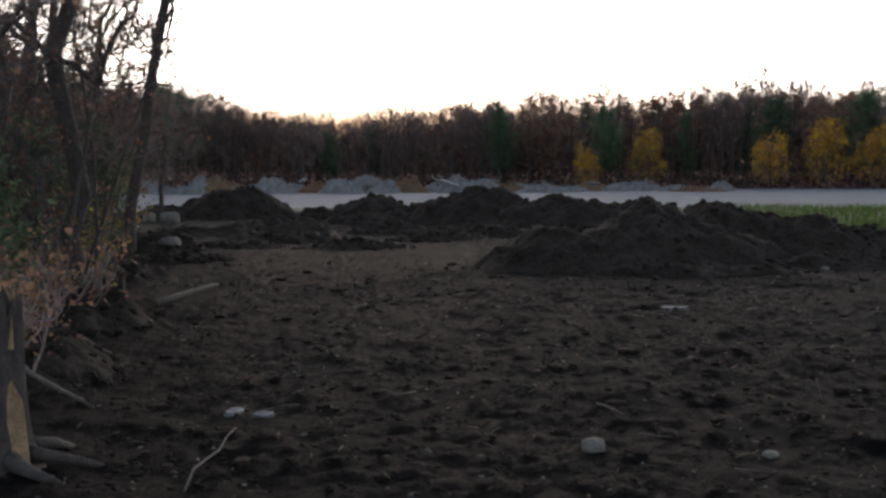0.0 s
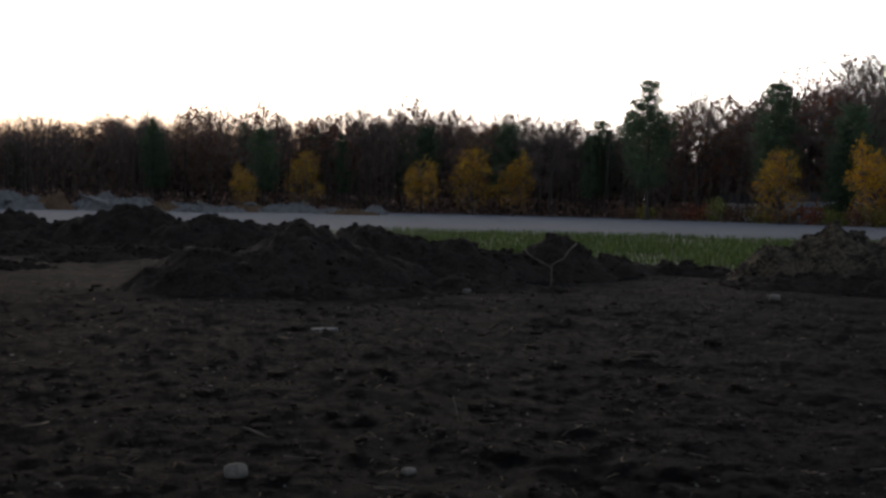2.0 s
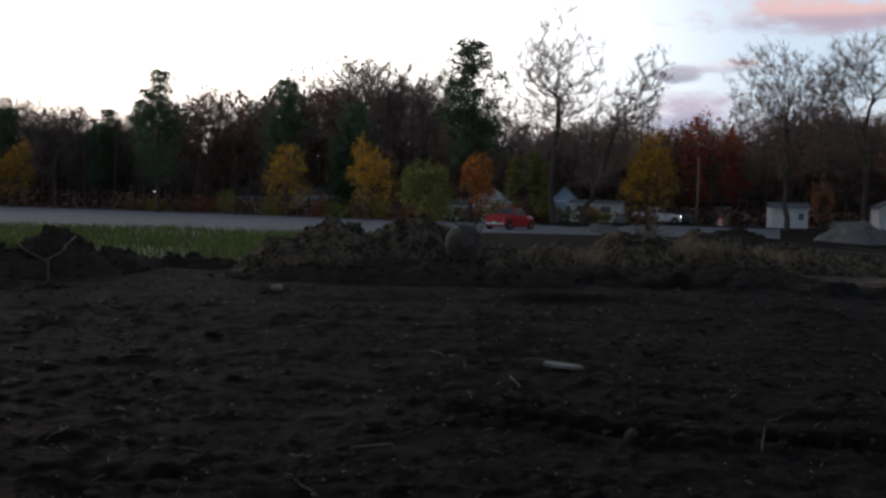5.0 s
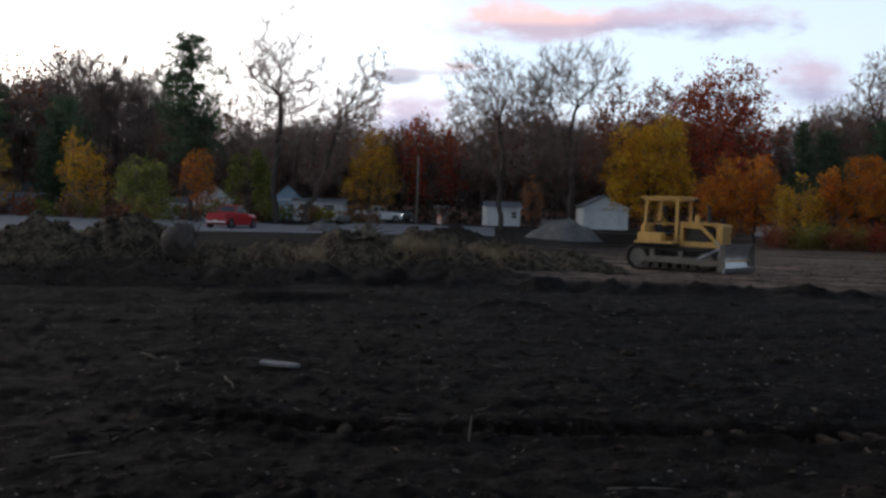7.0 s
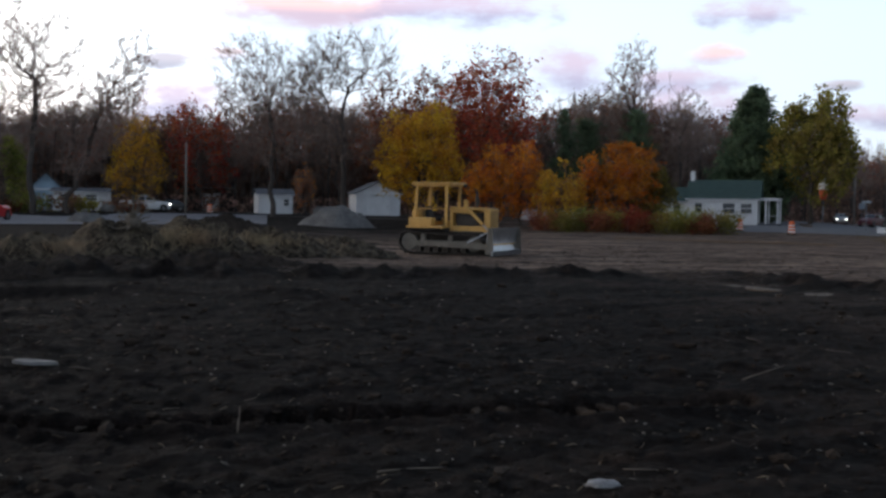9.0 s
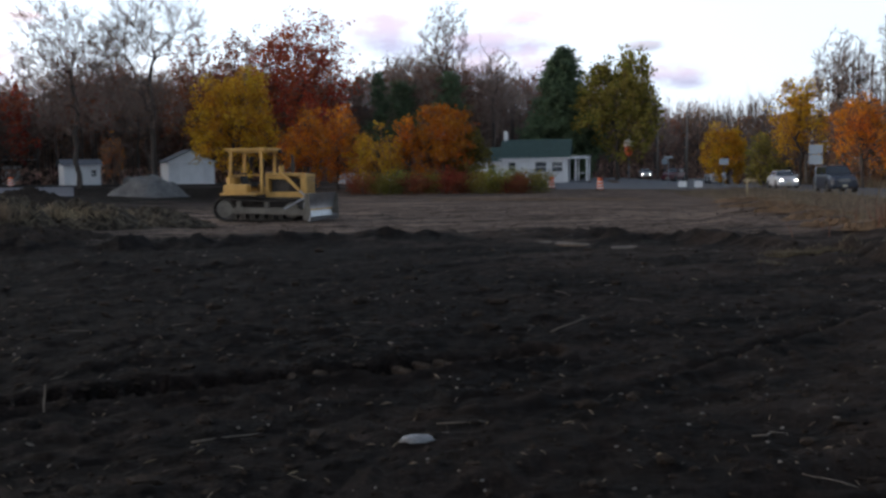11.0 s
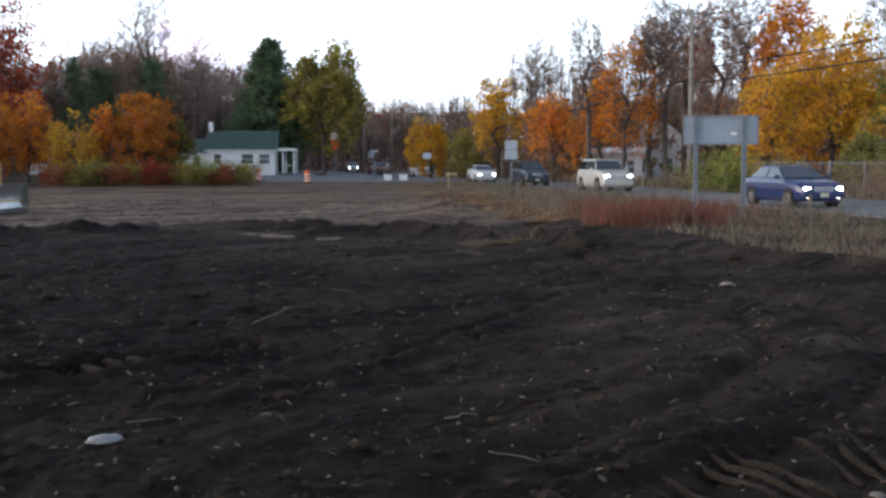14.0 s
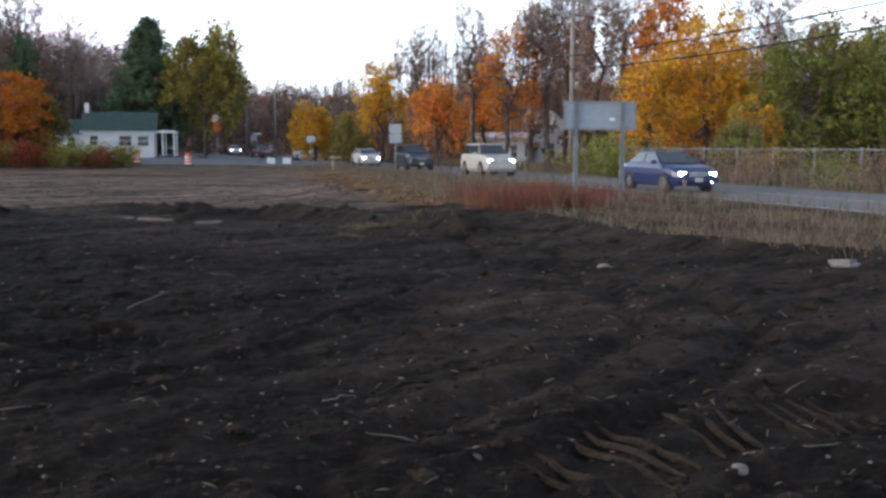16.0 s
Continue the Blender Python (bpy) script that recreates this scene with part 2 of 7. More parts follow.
    L(fr.outputs[0], mix2.inputs[0]); L(mix.outputs[2], mix2.inputs[6])
    # fewer, larger chips
    fl2 = node(t, "ShaderNodeTexVoronoi", Scale=1.7)
    L(co.outputs["Object"], fl2.inputs["Vector"])
    fr2 = t.nodes.new("ShaderNodeMapRange")
    fr2.inputs[1].default_value, fr2.inputs[2].default_value, fr2.inputs[3].default_value, fr2.inputs[4].default_value = 0.04, 0.06, 0.9, 0.0
    L(fl2.outputs["Distance"], fr2.inputs[0])
    mix3 = t.nodes.new("ShaderNodeMix"); mix3.data_type = "RGBA"
    mix3.inputs[7].default_value = (0.17, 0.15, 0.125, 1)
    L(fr2.outputs[0], mix3.inputs[0]); L(mix2.outputs[2], mix3.inputs[6])
    L(mix3.outputs[2], p.inputs["Base Color"])
    # relief from the crumb noise, whose hollows are already shaded in the colour
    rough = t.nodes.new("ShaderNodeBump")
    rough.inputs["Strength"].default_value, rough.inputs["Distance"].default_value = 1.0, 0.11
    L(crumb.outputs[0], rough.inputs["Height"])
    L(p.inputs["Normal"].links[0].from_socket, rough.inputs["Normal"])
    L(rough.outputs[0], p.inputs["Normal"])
    return m


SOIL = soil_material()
HEAP = material("heaped_soil", (0.010, 0.0075, 0.006), (0.050, 0.039, 0.031), scale=2.0, fine=16, bump=0.9, rough=0.95, sheen=0.1, detail=9)
CLOD = material("clod_soil", (0.010, 0.0075, 0.006), (0.045, 0.034, 0.026), scale=3, fine=30, bump=0.9, rough=0.95, sheen=0.1)
TURF = material("scraped_turf_soil", (0.018, 0.0145, 0.011), (0.16, 0.127, 0.088), scale=2.6, fine=9, lo=0.45, hi=0.7, bump=0.9, rough=0.95, sheen=0.1)
SAND = material("sandy_subsoil", (0.07, 0.045, 0.028), (0.22, 0.14, 0.082), scale=1.2, fine=18, bump=0.7, rough=0.95, sheen=0.1)
TANSOIL = material("dry_tan_soil", (0.03, 0.023, 0.017), (0.12, 0.09, 0.065), scale=3, fine=12, bump=0.8)
GRAVEL = material("grey_gravel", (0.12, 0.125, 0.14), (0.21, 0.215, 0.235), scale=0.5, fine=9, bump=0.5, rough=0.95, sheen=0.15)
GRAVELHEAP = material("dumped_gravel", (0.05, 0.048, 0.047), (0.15, 0.145, 0.14), scale=1.5, fine=9, bump=0.6)
RUBBLE = material("concrete_rubble", (0.08, 0.076, 0.072), (0.25, 0.24, 0.23), scale=1.5, fine=8, bump=0.8)
GRASSGROUND = material("rough_grass_ground", (0.025, 0.035, 0.012), (0.07, 0.085, 0.03), scale=0.6, fine=12, bump=0.8)
VERGE = material("dry_verge", (0.06, 0.046, 0.032), (0.17, 0.13, 0.092), scale=1.4, fine=15, bump=0.8)
ASPHALT = material("worn_asphalt", (0.085, 0.09, 0.10), (0.14, 0.147, 0.16), scale=1.5, fine=40, bump=0.2, rough=0.85)
FLOOR = material("leaf_litter", (0.02, 0.016, 0.011), (0.05, 0.035, 0.022), scale=0.8, fine=10, bump=0.6)
BARK = material("grey_bark", (0.033, 0.0276, 0.024), (0.096, 0.081, 0.072), scale=5, fine=25, bump=0.6, per_object=0.25)
TWIG = material("bare_twigs", (0.109, 0.0798, 0.0667), (0.261, 0.189, 0.16), scale=5, fine=20, bump=0, per_object=0.3)
DARKBARK = material("dark_bark", (0.0288, 0.0224, 0.0192), (0.08, 0.064, 0.0544), scale=5, fine=25, bump=0.6)
NEEDLE = leaf_material("pine_needles", (0.054, 0.0864, 0.054), (0.149, 0.203, 0.111))
RUST = leaf_material("rust_leaves", (0.143, 0.0468, 0.026), (0.325, 0.111, 0.0494))
RED = leaf_material("dark_red_leaves", (0.175, 0.0325, 0.02), (0.375, 0.0813, 0.035))
BROWN = leaf_material("dry_brown_leaves", (0.132, 0.0744, 0.048), (0.336, 0.192, 0.114))
YELLOW = leaf_material("yellow_leaves", (0.40, 0.20, 0.016), (0.75, 0.445, 0.045))
ORANGE = leaf_material("orange_leaves", (0.396, 0.11, 0.0132), (0.77, 0.297, 0.033))
OLIVE = leaf_material("olive_green_leaves", (0.124, 0.117, 0.0248), (0.372, 0.304, 0.069))
GREEN = leaf_material("green_leaves", (0.096, 0.128, 0.0288), (0.32, 0.32, 0.08))
WOODMASS = leaf_material("dim_woodland_twigs", (0.131, 0.0825, 0.0688), (0.45, 0.275, 0.213))
STRAWDARK = leaf_material("weathered_straw", (0.045, 0.035, 0.026), (0.30, 0.24, 0.17))
STONE = material("field_stone", (0.08, 0.07, 0.058), (0.22, 0.195, 0.165), scale=6, fine=30, bump=0.5)
PALE = material("weathered_pale_scrap", (0.07, 0.07, 0.07), (0.24, 0.24, 0.235), scale=5, fine=30, bump=0.3)
BAGWHITE = material("thin_plastic", (0.12, 0.12, 0.122), (0.26, 0.26, 0.265), scale=10, fine=40, bump=0.4, rough=0.35)
DRYWOOD = material("weathered_wood", (0.06, 0.05, 0.04), (0.17, 0.14, 0.11), scale=8, fine=40, bump=0.4)
TORNWOOD = material("torn_wood", (0.16, 0.09, 0.045), (0.42, 0.28, 0.15), scale=8, fine=40, bump=0.6)
STRAW = leaf_material("dry_straw", (0.2, 0.15, 0.094), (0.5, 0.4, 0.26))
REDGRASS = leaf_material("red_dry_grass", (0.10, 0.045, 0.032), (0.30, 0.12, 0.08))
BLADE = leaf_material("grass_blades", (0.045, 0.075, 0.02), (0.11, 0.15, 0.045))


# ---- building helpers ----
def ss(a, b, v):
    v = np.clip((np.asarray(v, float) - a) / (b - a), 0, 1)
    return v * v * (3 - 2 * v)


def vnoise(x, y, seed=0):
    """Smooth lattice noise between -1 and 1 for arrays."""
    x, y = np.asarray(x, float), np.asarray(y, float)
    xi, yi = np.floor(x), np.floor(y)
    fx, fy = x - xi, y - yi
    fx, fy = fx * fx * (3 - 2 * fx), fy * fy * (3 - 2 * fy)

    def h(a, b):
        v = np.sin(a * 127.1 + b * 311.7 + seed * 74.7) * 43758.5453
        return v - np.floor(v)
    top = h(xi, yi) * (1 - fx) + h(xi + 1, yi) * fx
    low = h(xi, yi + 1) * (1 - fx) + h(xi + 1, yi + 1) * fx
    return (top * (1 - fy) + low * fy) * 2 - 1


def fbm(x, y, octaves=4, seed=0):
    total, amp = 0.0, 1.0
    for k in range(octaves):
        total = total + amp * vnoise(x * 2.03 ** k + 5.2 * k, y * 2.03 ** k - 3.1 * k, seed + k)
        amp *= 0.5
    return total


def xy(b, d):
    return d * math.sin(radians(b)), d * math.cos(radians(b))


def along(x, y, pts):
    """Distance from, and length along, a line through pts, for arrays."""
    best, where, run = np.full(np.shape(x), 1e9), np.zeros(np.shape(x)), 0.0
    for (ax, ay), (bx, by) in zip(pts, pts[1:]):
        n = math.hypot(bx - ax, by - ay)
        ux, uy = (bx - ax) / n, (by - ay) / n
        s = np.clip((x - ax) * ux + (y - ay) * uy, 0, n)
        px, py = x - ax - s * ux, y - ay - s * uy
        d = np.hypot(px, py)
        sign = np.where(px * uy - py * ux > 0, 1, -1)
        near = d < np.abs(best)
        best, where = np.where(near, d * sign, best), np.where(near, run + s, where)
        run += n
    return best, where


TREAD = [xy(50, 8.9), xy(57, 8.4), xy(66.3, 8.4), xy(81.7, 9.0), xy(90, 10.0)]
RUT = [xy(86, 7.6), xy(96, 9.0), xy(101, 10.6), xy(106.5, 13.3)]
BEND = [xy(106, 5.2), xy(111, 6.2), xy(117.5, 8.0), xy(119.8, 10.2), xy(117, 13.2), xy(111, 17), xy(104, 24)]
SPIN = [xy(113, 5.2), xy(119, 6.3), xy(127, 7.6)]
BANK = [xy(96, 90), xy(98, 72), xy(100, 56), xy(105, 30), xy(110, 23.5), xy(115, 19.6), xy(123.5, 16.5), xy(135, 14.5), xy(160, 13)]


def height(x, y, fine=True):
    """The lie of the land."""
    if np.ndim(x) == 0 and math.hypot(x, y) > 110:
        return 0.6 * ss(85, 125, math.hypot(x, y)) * ss(44, 58, math.degrees(math.atan2(x, y))) * (1 - ss(93, 97, math.degrees(math.atan2(x, y))))
    x, y = np.asarray(x, float), np.asarray(y, float)
    r = np.hypot(x, y)
    b = np.degrees(np.arctan2(x, y))
    z = 0.6 * ss(85, 125, r) * ss(44, 58, b) * (1 - ss(93, 97, b))
    # the verge stands a little above the scraped field
    s, _ = along(x, y, BANK)
    edge = -s + 0.7 * vnoise(x * 0.45, y * 0.45, 31) + 0.3 * vnoise(x * 1.7, y * 1.7, 32)
    z = z + (0.05 * ss(-0.2, 0.7, edge) + 0.13 * np.exp(-((edge - 0.4) / 0.8) ** 2)) * (1 - ss(55, 75, r)) * (r > 5)
    # the field dips where it has been dug away
    z = z - 0.33 * ss(26, 44, r) * (1 - ss(84, 108, r)) * ss(66, 73, b) * (1 - ss(97, 102, b))
    if fine:
        near = (1 - 0.5 * ss(45, 70, r)) * (1 - ss(80, 95, r))
        field = near * (1 - 0.6 * ss(0, 0.7, edge))
        z = z + field * (0.035 * fbm(x / 3.1, y / 3.1, 3, 3) + 0.016 * fbm(x / 0.55, y / 0.55, 3, 9) + 0.036 * np.abs(fbm(x * 4.5, y * 4.5, 3, 15)) + 0.03 * np.abs(fbm(x * 1.7, y * 1.7, 3, 19)) - 0.045
                         + 0.034 * fbm(np.hypot(x + 22, y + 26) * 1.5, np.degrees(np.arctan2(x + 22, y + 26)) * 0.14, 3, 61))
        # low windrows left by the blade
        s, _ = along(x, y, [xy(50, 26.5), xy(62, 25), xy(74, 25.5), xy(86, 28), xy(93, 27.5), xy(101, 24.5), xy(108, 20)])
        z = z + 0.32 * np.exp(-(s / 0.8) ** 2) * (0.6 + 0.35 * vnoise(x * 0.8, y * 0.8, 41) + 0.45 * fbm(x * 2.3, y * 2.3, 3, 47)) * near
        s, _ = along(x, y, [xy(40, 21), xy(60, 20.5), xy(76, 20)])
        z = z + 0.17 * np.exp(-(s / 0.45) ** 2) * (0.5 + 0.7 * vnoise(x * 0.9, y * 0.9, 43)) * near
        s, w = along(x, y, TREAD)
        lug = np.where(np.mod(w, 0.19) < 0.06, 1.0, 0.0)
        z = z - 0.085 * (np.abs(s) < 0.19) * (1 - 0.8 * lug) + 0.06 * np.exp(-((np.abs(s) - 0.30) / 0.08) ** 2)
        s, w = along(x, y, RUT)
        z = z - 0.10 * np.exp(-(s / 0.09) ** 2) + 0.06 * np.exp(-((s - 0.22) / 0.1) ** 2)
        s, w = along(x, y, BEND)
        for side in (-0.5, 0.5):
            z = z - 0.06 * np.exp(-((s - side) / 0.12) ** 2) + 0.025 * np.exp(-((s - side - 0.27) / 0.08) ** 2)
        s, w = along(x, y, SPIN)
        z = z - 0.03 * (1 - ss(0.40, 0.52, np.abs(s))) + 0.04 * np.exp(-((np.abs(s) - 0.6) / 0.09) ** 2)
    return z


def place(b, d, fine=False):
    x, y = xy(b, d)
    return Vector((x, y, float(height(x, y, fine))))


def spot(b, d, turn=0.0, scale=1.0, sink=0.0):
    """A pose at a bearing and distance, turned so that its y axis points away along bearing + turn."""
    p = place(b, d)
    return Matrix.Translation((p.x, p.y, p.z - sink)) @ Matrix.Rotation(radians(-b - turn), 4, "Z") @ Matrix.Diagonal((scale, scale, scale, 1))


class Shape:
    """Vertices and faces that become one mesh."""

    def __init__(self):
        self.v, self.f = [], []

    def add(self, verts, faces):
        n = len(self.v)
        self.v += [tuple(p) for p in verts]
        self.f += [tuple(n + i for i in face) for face in faces]
        return self

    def block(self, c, size, turn=(0, 0, 0), bevel=0.0):
        hx, hy, hz = (s / 2 for s in size)
        m = Matrix.Translation(c) @ Euler([radians(a) for a in turn]).to_matrix().to_4x4()
        e = min(bevel, hx * 0.8, hy * 0.8, hz * 0.8)
        if e <= 0:
            vs = [(x, y, z) for x in (-hx, hx) for y in (-hy, hy) for z in (-hz, hz)]
            fs = [(0, 1, 3, 2), (4, 6, 7, 5), (0, 4, 5, 1), (2, 3, 7, 6), (0, 2, 6, 4), (1, 5, 7, 3)]
            return self.add([m @ Vector(p) for p in vs], fs)
        bm = bmesh.new()
        bmesh.ops.create_cube(bm, size=1.0, matrix=Matrix.Diagonal((*size, 1)))
        bmesh.ops.bevel(bm, geom=bm.edges[:], offset=e, segments=2, affect="EDGES", profile=0.6)
        self.take(bm, m)
        return self

    def take(self, bm, m=Matrix()):
        bm.verts.index_update()
        self.add([m @ v.co for v in bm.verts], [[v.index for v in f.verts] for f in bm.faces])
        bm.free()

    def tube(self, pts, radii, n=6, caps=True):
        pts = [Vector(p) for p in pts]
        if isinstance(radii, (int, float)):
            radii = [radii] * len(pts)
        base, side = len(self.v), None
        for i, p in enumerate(pts):
            d = (pts[min(i + 1, len(pts) - 1)] - pts[max(i - 1, 0)])
            d = d.normalized() if d.length > 1e-9 else Vector((0, 0, 1))
            if side is None:
                side = d.orthogonal().normalized()
            side = (side - d * side.dot(d)).normalized()
            other = d.cross(side)
            for k in range(n):
                a = 2 * math.pi * k / n
                self.v.append(tuple(p + radii[i] * (math.cos(a) * side + math.sin(a) * other)))
        for i in range(len(pts) - 1):
            for k in range(n):
                a, b = base + i * n + k, base + i * n + (k + 1) % n
                self.f.append((a, b, b + n, a + n))
        if caps:
            self.f.append(tuple(base + k for k in reversed(range(n))))
            self.f.append(tuple(base + (len(pts) - 1) * n + k for k in range(n)))
        return self

    def plate(self, outline, thick, m=Matrix()):
        """An outline in its x-z plane, thick along y, put at m."""
        n = len(outline)
        vs = [m @ Vector((x, -thick / 2, z)) for x, z in outline] + [m @ Vector((x, thick / 2, z)) for x, z in outline]
        fs = [tuple(range(n)), tuple(reversed(range(n, 2 * n)))] + [((i + 1) % n, i, n + i, n + (i + 1) % n) for i in range(n)]
        return self.add(vs, fs)

    def lathe(self, profile, n=16, c=(0, 0, 0), m=Matrix()):
        base = len(self.v)
        for r, z in profile:
            for k in range(n):
                a = 2 * math.pi * k / n
                self.v.append(tuple(m @ Vector((c[0] + r * math.cos(a), c[1] + r * math.sin(a), c[2] + z))))
        for i in range(len(profile) - 1):
            for k in range(n):
                a, b = base + i * n + k, base + i * n + (k + 1) % n
                self.f.append((a, b, b + n, a + n))
        self.f.append(tuple(base + k for k in reversed(range(n))))
        self.f.append(tuple(base + (len(profile) - 1) * n + k for k in range(n)))
        return self

    def lump(self, c, size, rng, rough=0.25):
        """A rough stone or clod."""
        bm = bmesh.new()
        bmesh.ops.create_icosphere(bm, subdivisions=1, radius=1.0)
        for v in bm.verts:
            v.co *= 1 + rng.uniform(-rough, rough)
        m = Matrix.Translation(c) @ Matrix.Rotation(rng.uniform(0, 6.28), 4, "Z") @ Matrix.Diagonal((*size, 1))
        self.take(bm, m)
        return self

    def card(self, c, w, h, rng, flat=0.0):
        """One small leaf or clump, at a random turn."""
        a = Vector((rng.gauss(0, 1), rng.gauss(0, 1), rng.gauss(0, 1 - flat))).normalized()
        b = a.orthogonal()
        b = (Matrix.Rotation(rng.uniform(0, 6.28), 3, a) @ b).normalized()
        c, a, b = Vector(c), a * w * 0.5, b * h * 0.5
        self.add((c - a, c - b * 0.8, c + a, c + b), ((0, 1, 2, 3),))
        return self

    def cards(self, centres, w, h, rng, flat=0.0):
        """Many small leaves, each at a random turn; w and h are arrays or numbers."""
        n = len(centres)
        a = rng.normal(0, 1, (n, 3)) * (1, 1, 1 - flat)
        a /= np.linalg.norm(a, axis=1, keepdims=True) + 1e-9
        b = np.cross(a, rng.normal(0, 1, (n, 3)))
        b /= np.linalg.norm(b, axis=1, keepdims=True) + 1e-9
        a, b = a * (np.zeros(n) + w)[:, None] * 0.5, b * (np.zeros(n) + h)[:, None] * 0.5
        base = len(self.v)
        self.v += np.stack([centres - a, centres - b * 0.8, centres + a, centres + b], 1).reshape(-1, 3).tolist()
        self.f += (base + np.arange(4 * n)).reshape(-1, 4).tolist()
        return self

    def blades(self, feet, tips, r):
        """Many slender three-sided spikes from feet to tips."""
        n = len(feet)
        d = tips - feet
        a = np.cross(d, (0.31, 0.52, 0.79))
        a *= (np.zeros(n) + r)[:, None] / (np.linalg.norm(a, axis=1, keepdims=True) + 1e-9)
        b = np.cross(d, a)
        b *= (np.zeros(n) + r)[:, None] / (np.linalg.norm(b, axis=1, keepdims=True) + 1e-9)
        base = len(self.v)
        self.v += np.stack([feet + a, feet - a * 0.5 + b * 0.87, feet - a * 0.5 - b * 0.87, tips], 1).reshape(-1, 3).tolist()
        k = base + 4 * np.arange(n)[:, None]
        self.f += np.concatenate([k + (0, 1, 3), k + (1, 2, 3), k + (2, 0, 3)]).tolist()
        return self

    def mesh(self, name, mat, smooth=False):
        me = bpy.data.meshes.new(name)
        me.from_pydata(self.v, [], self.f)
        me.materials.append(mat)
        if smooth:
            me.polygons.foreach_set("use_smooth", [True] * len(me.polygons))
        me.update()
        return me


def part(name, shape, mat, parent, label="", smooth=False):
    ob = new(name, shape.mesh(name, mat, smooth))
    ob.parent = parent
    if label:
        ob["label"] = label
    return ob


def thing(name, m, label, category, group="", kind=""):
    ob = new(name)
    ob.matrix_world = m
    return tagged(ob, label, category, group, kind)


def single(name, shape, mat, m, label, category, group="", kind="", smooth=False):
    ob = new(name, shape.mesh(name, mat, smooth))
    ob.matrix_world = m
    return tagged(ob, label, category, group, kind)


# ---- ground ----
def build_ground():
    """One sheet: fine where the camera looks, coarse round the back, out to the horizon."""
    fine = np.linspace(-30, 132, 860)
    back = np.linspace(132, 328, 40)[1:-1]
    ang = np.radians(np.concatenate([fine, back]))
    rad = [0.0, 1.0, 2.0, 3.0]
    while rad[-1] < 3000:
        r = rad[-1]
        rad.append(r * (1.0068 if r < 20 else 1.013 if r < 60 else 1.05 if r < 300 else 1.3))
    rad = np.array(rad[1:])
    rr, aa = np.meshgrid(rad, ang, indexing="ij")
    x, y = rr * np.sin(aa), rr * np.cos(aa)
    z = height(x, y)
    n = len(ang)
    verts = np.stack([x.ravel(), y.ravel(), z.ravel()], 1)
    i, k = np.meshgrid(np.arange(len(rad) - 1), np.arange(n), indexing="ij")
    a, b = (i * n + k).ravel(), (i * n + (k + 1) % n).ravel()
    faces = np.stack([a, a + n, b + n, b], 1)
    me = bpy.data.meshes.new("ground")
    me.from_pydata(verts.tolist() + [(0, 0, 0)], [], faces.tolist() + [(len(verts), j, (j + 1) % n) for j in range(n)])
    me.polygons.foreach_set("use_smooth", [True] * len(me.polygons))
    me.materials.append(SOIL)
    tagged(new("ground", me), "dark bare topsoil graded flat with ruts and clods", "ground", kind="structure")


build_ground()


def sheet(name, mat, inner, outer, label, lift, steps=6, fine=False):
    """A strip of ground between two lines of (bearing, distance), laid over the land."""
    verts, faces, n = [], [], len(inner)
    for (b0, d0), (b1, d1) in zip(inner, outer):
        p0, p1 = Vector(xy(b0, d0)), Vector(xy(b1, d1))
        for k in range(steps + 1):
            p = p0.lerp(p1, k / steps)
            verts.append((p.x, p.y, float(height(p.x, p.y, fine)) + lift))
    for i in range(n - 1):
        for k in range(steps):
            a = i * (steps + 1) + k
            faces.append((a, a + 1, a + steps + 2, a + steps + 1))
    me = bpy.data.meshes.new(name)
    me.from_pydata(verts, [], faces)
    me.polygons.foreach_set("use_smooth", [True] * len(faces))
    me.materials.append(mat)
    return tagged(new(name, me), label, name.replace("_", " "), kind="structure")


LOOSE = {}


def heap(b, d, wide, deep, high, turn=0.0, mat=HEAP, name="soil_mound", label="heap of dark loose topsoil with clods", seed=1, lumps=1.0, group="soil heaps", ragged=0.22):
    """A lumpy heap with an uneven crest, whose foot runs out into the ground."""
    R, A = 26, 84
    faces = []
    qq, aa = np.meshgrid(np.arange(R + 1) / R, 2 * np.pi * np.arange(A) / A, indexing="ij")
    ww = 1 + 0.16 * vnoise(3 + np.cos(aa) * 1.5 + seed, np.sin(aa) * 1.5, seed) + 0.05 * vnoise(np.cos(aa) * 5 + seed, np.sin(aa) * 5, seed)
    xx, yy = wide * qq * ww * np.cos(aa), deep * qq * ww * np.sin(aa)
    zz = high * (1 - qq ** 2.1) ** 1.25 * (1 + ragged * fbm(xx * 0.9 + seed * 7, yy * 0.9, 3, seed))
    zz = zz + lumps * np.minimum(1, 4 * (1 - qq)) * (0.16 * np.abs(fbm(xx * 2.2 + seed, yy * 2.2, 3, seed + 5)) - 0.07)
    verts = np.stack([xx.ravel(), yy.ravel(), zz.ravel() - 0.08], 1).tolist()
    for i in range(R):
        for k in range(A):
            p, q2 = i * A + k, i * A + (k + 1) % A
            faces.append((p, q2, q2 + A, p + A))
    s = Shape().add(verts, faces)
    rng = random.Random(seed)
    m, loose = spot(b, d, turn), LOOSE.setdefault(mat.name, (mat, Shape()))[1]
    for _ in range(int(70 * lumps)):
        k = rng.randrange(len(verts) // 10, len(verts))
        r = rng.uniform(0.03, 0.11)
        c = m @ Vector((verts[k][0], verts[k][1], max(verts[k][2], -0.02)))
        loose.lump(c, (r, r * rng.uniform(0.6, 1), r * 0.7), rng)
    return single(name, s, mat, spot(b, d, turn), label, "heap", group, smooth=True)


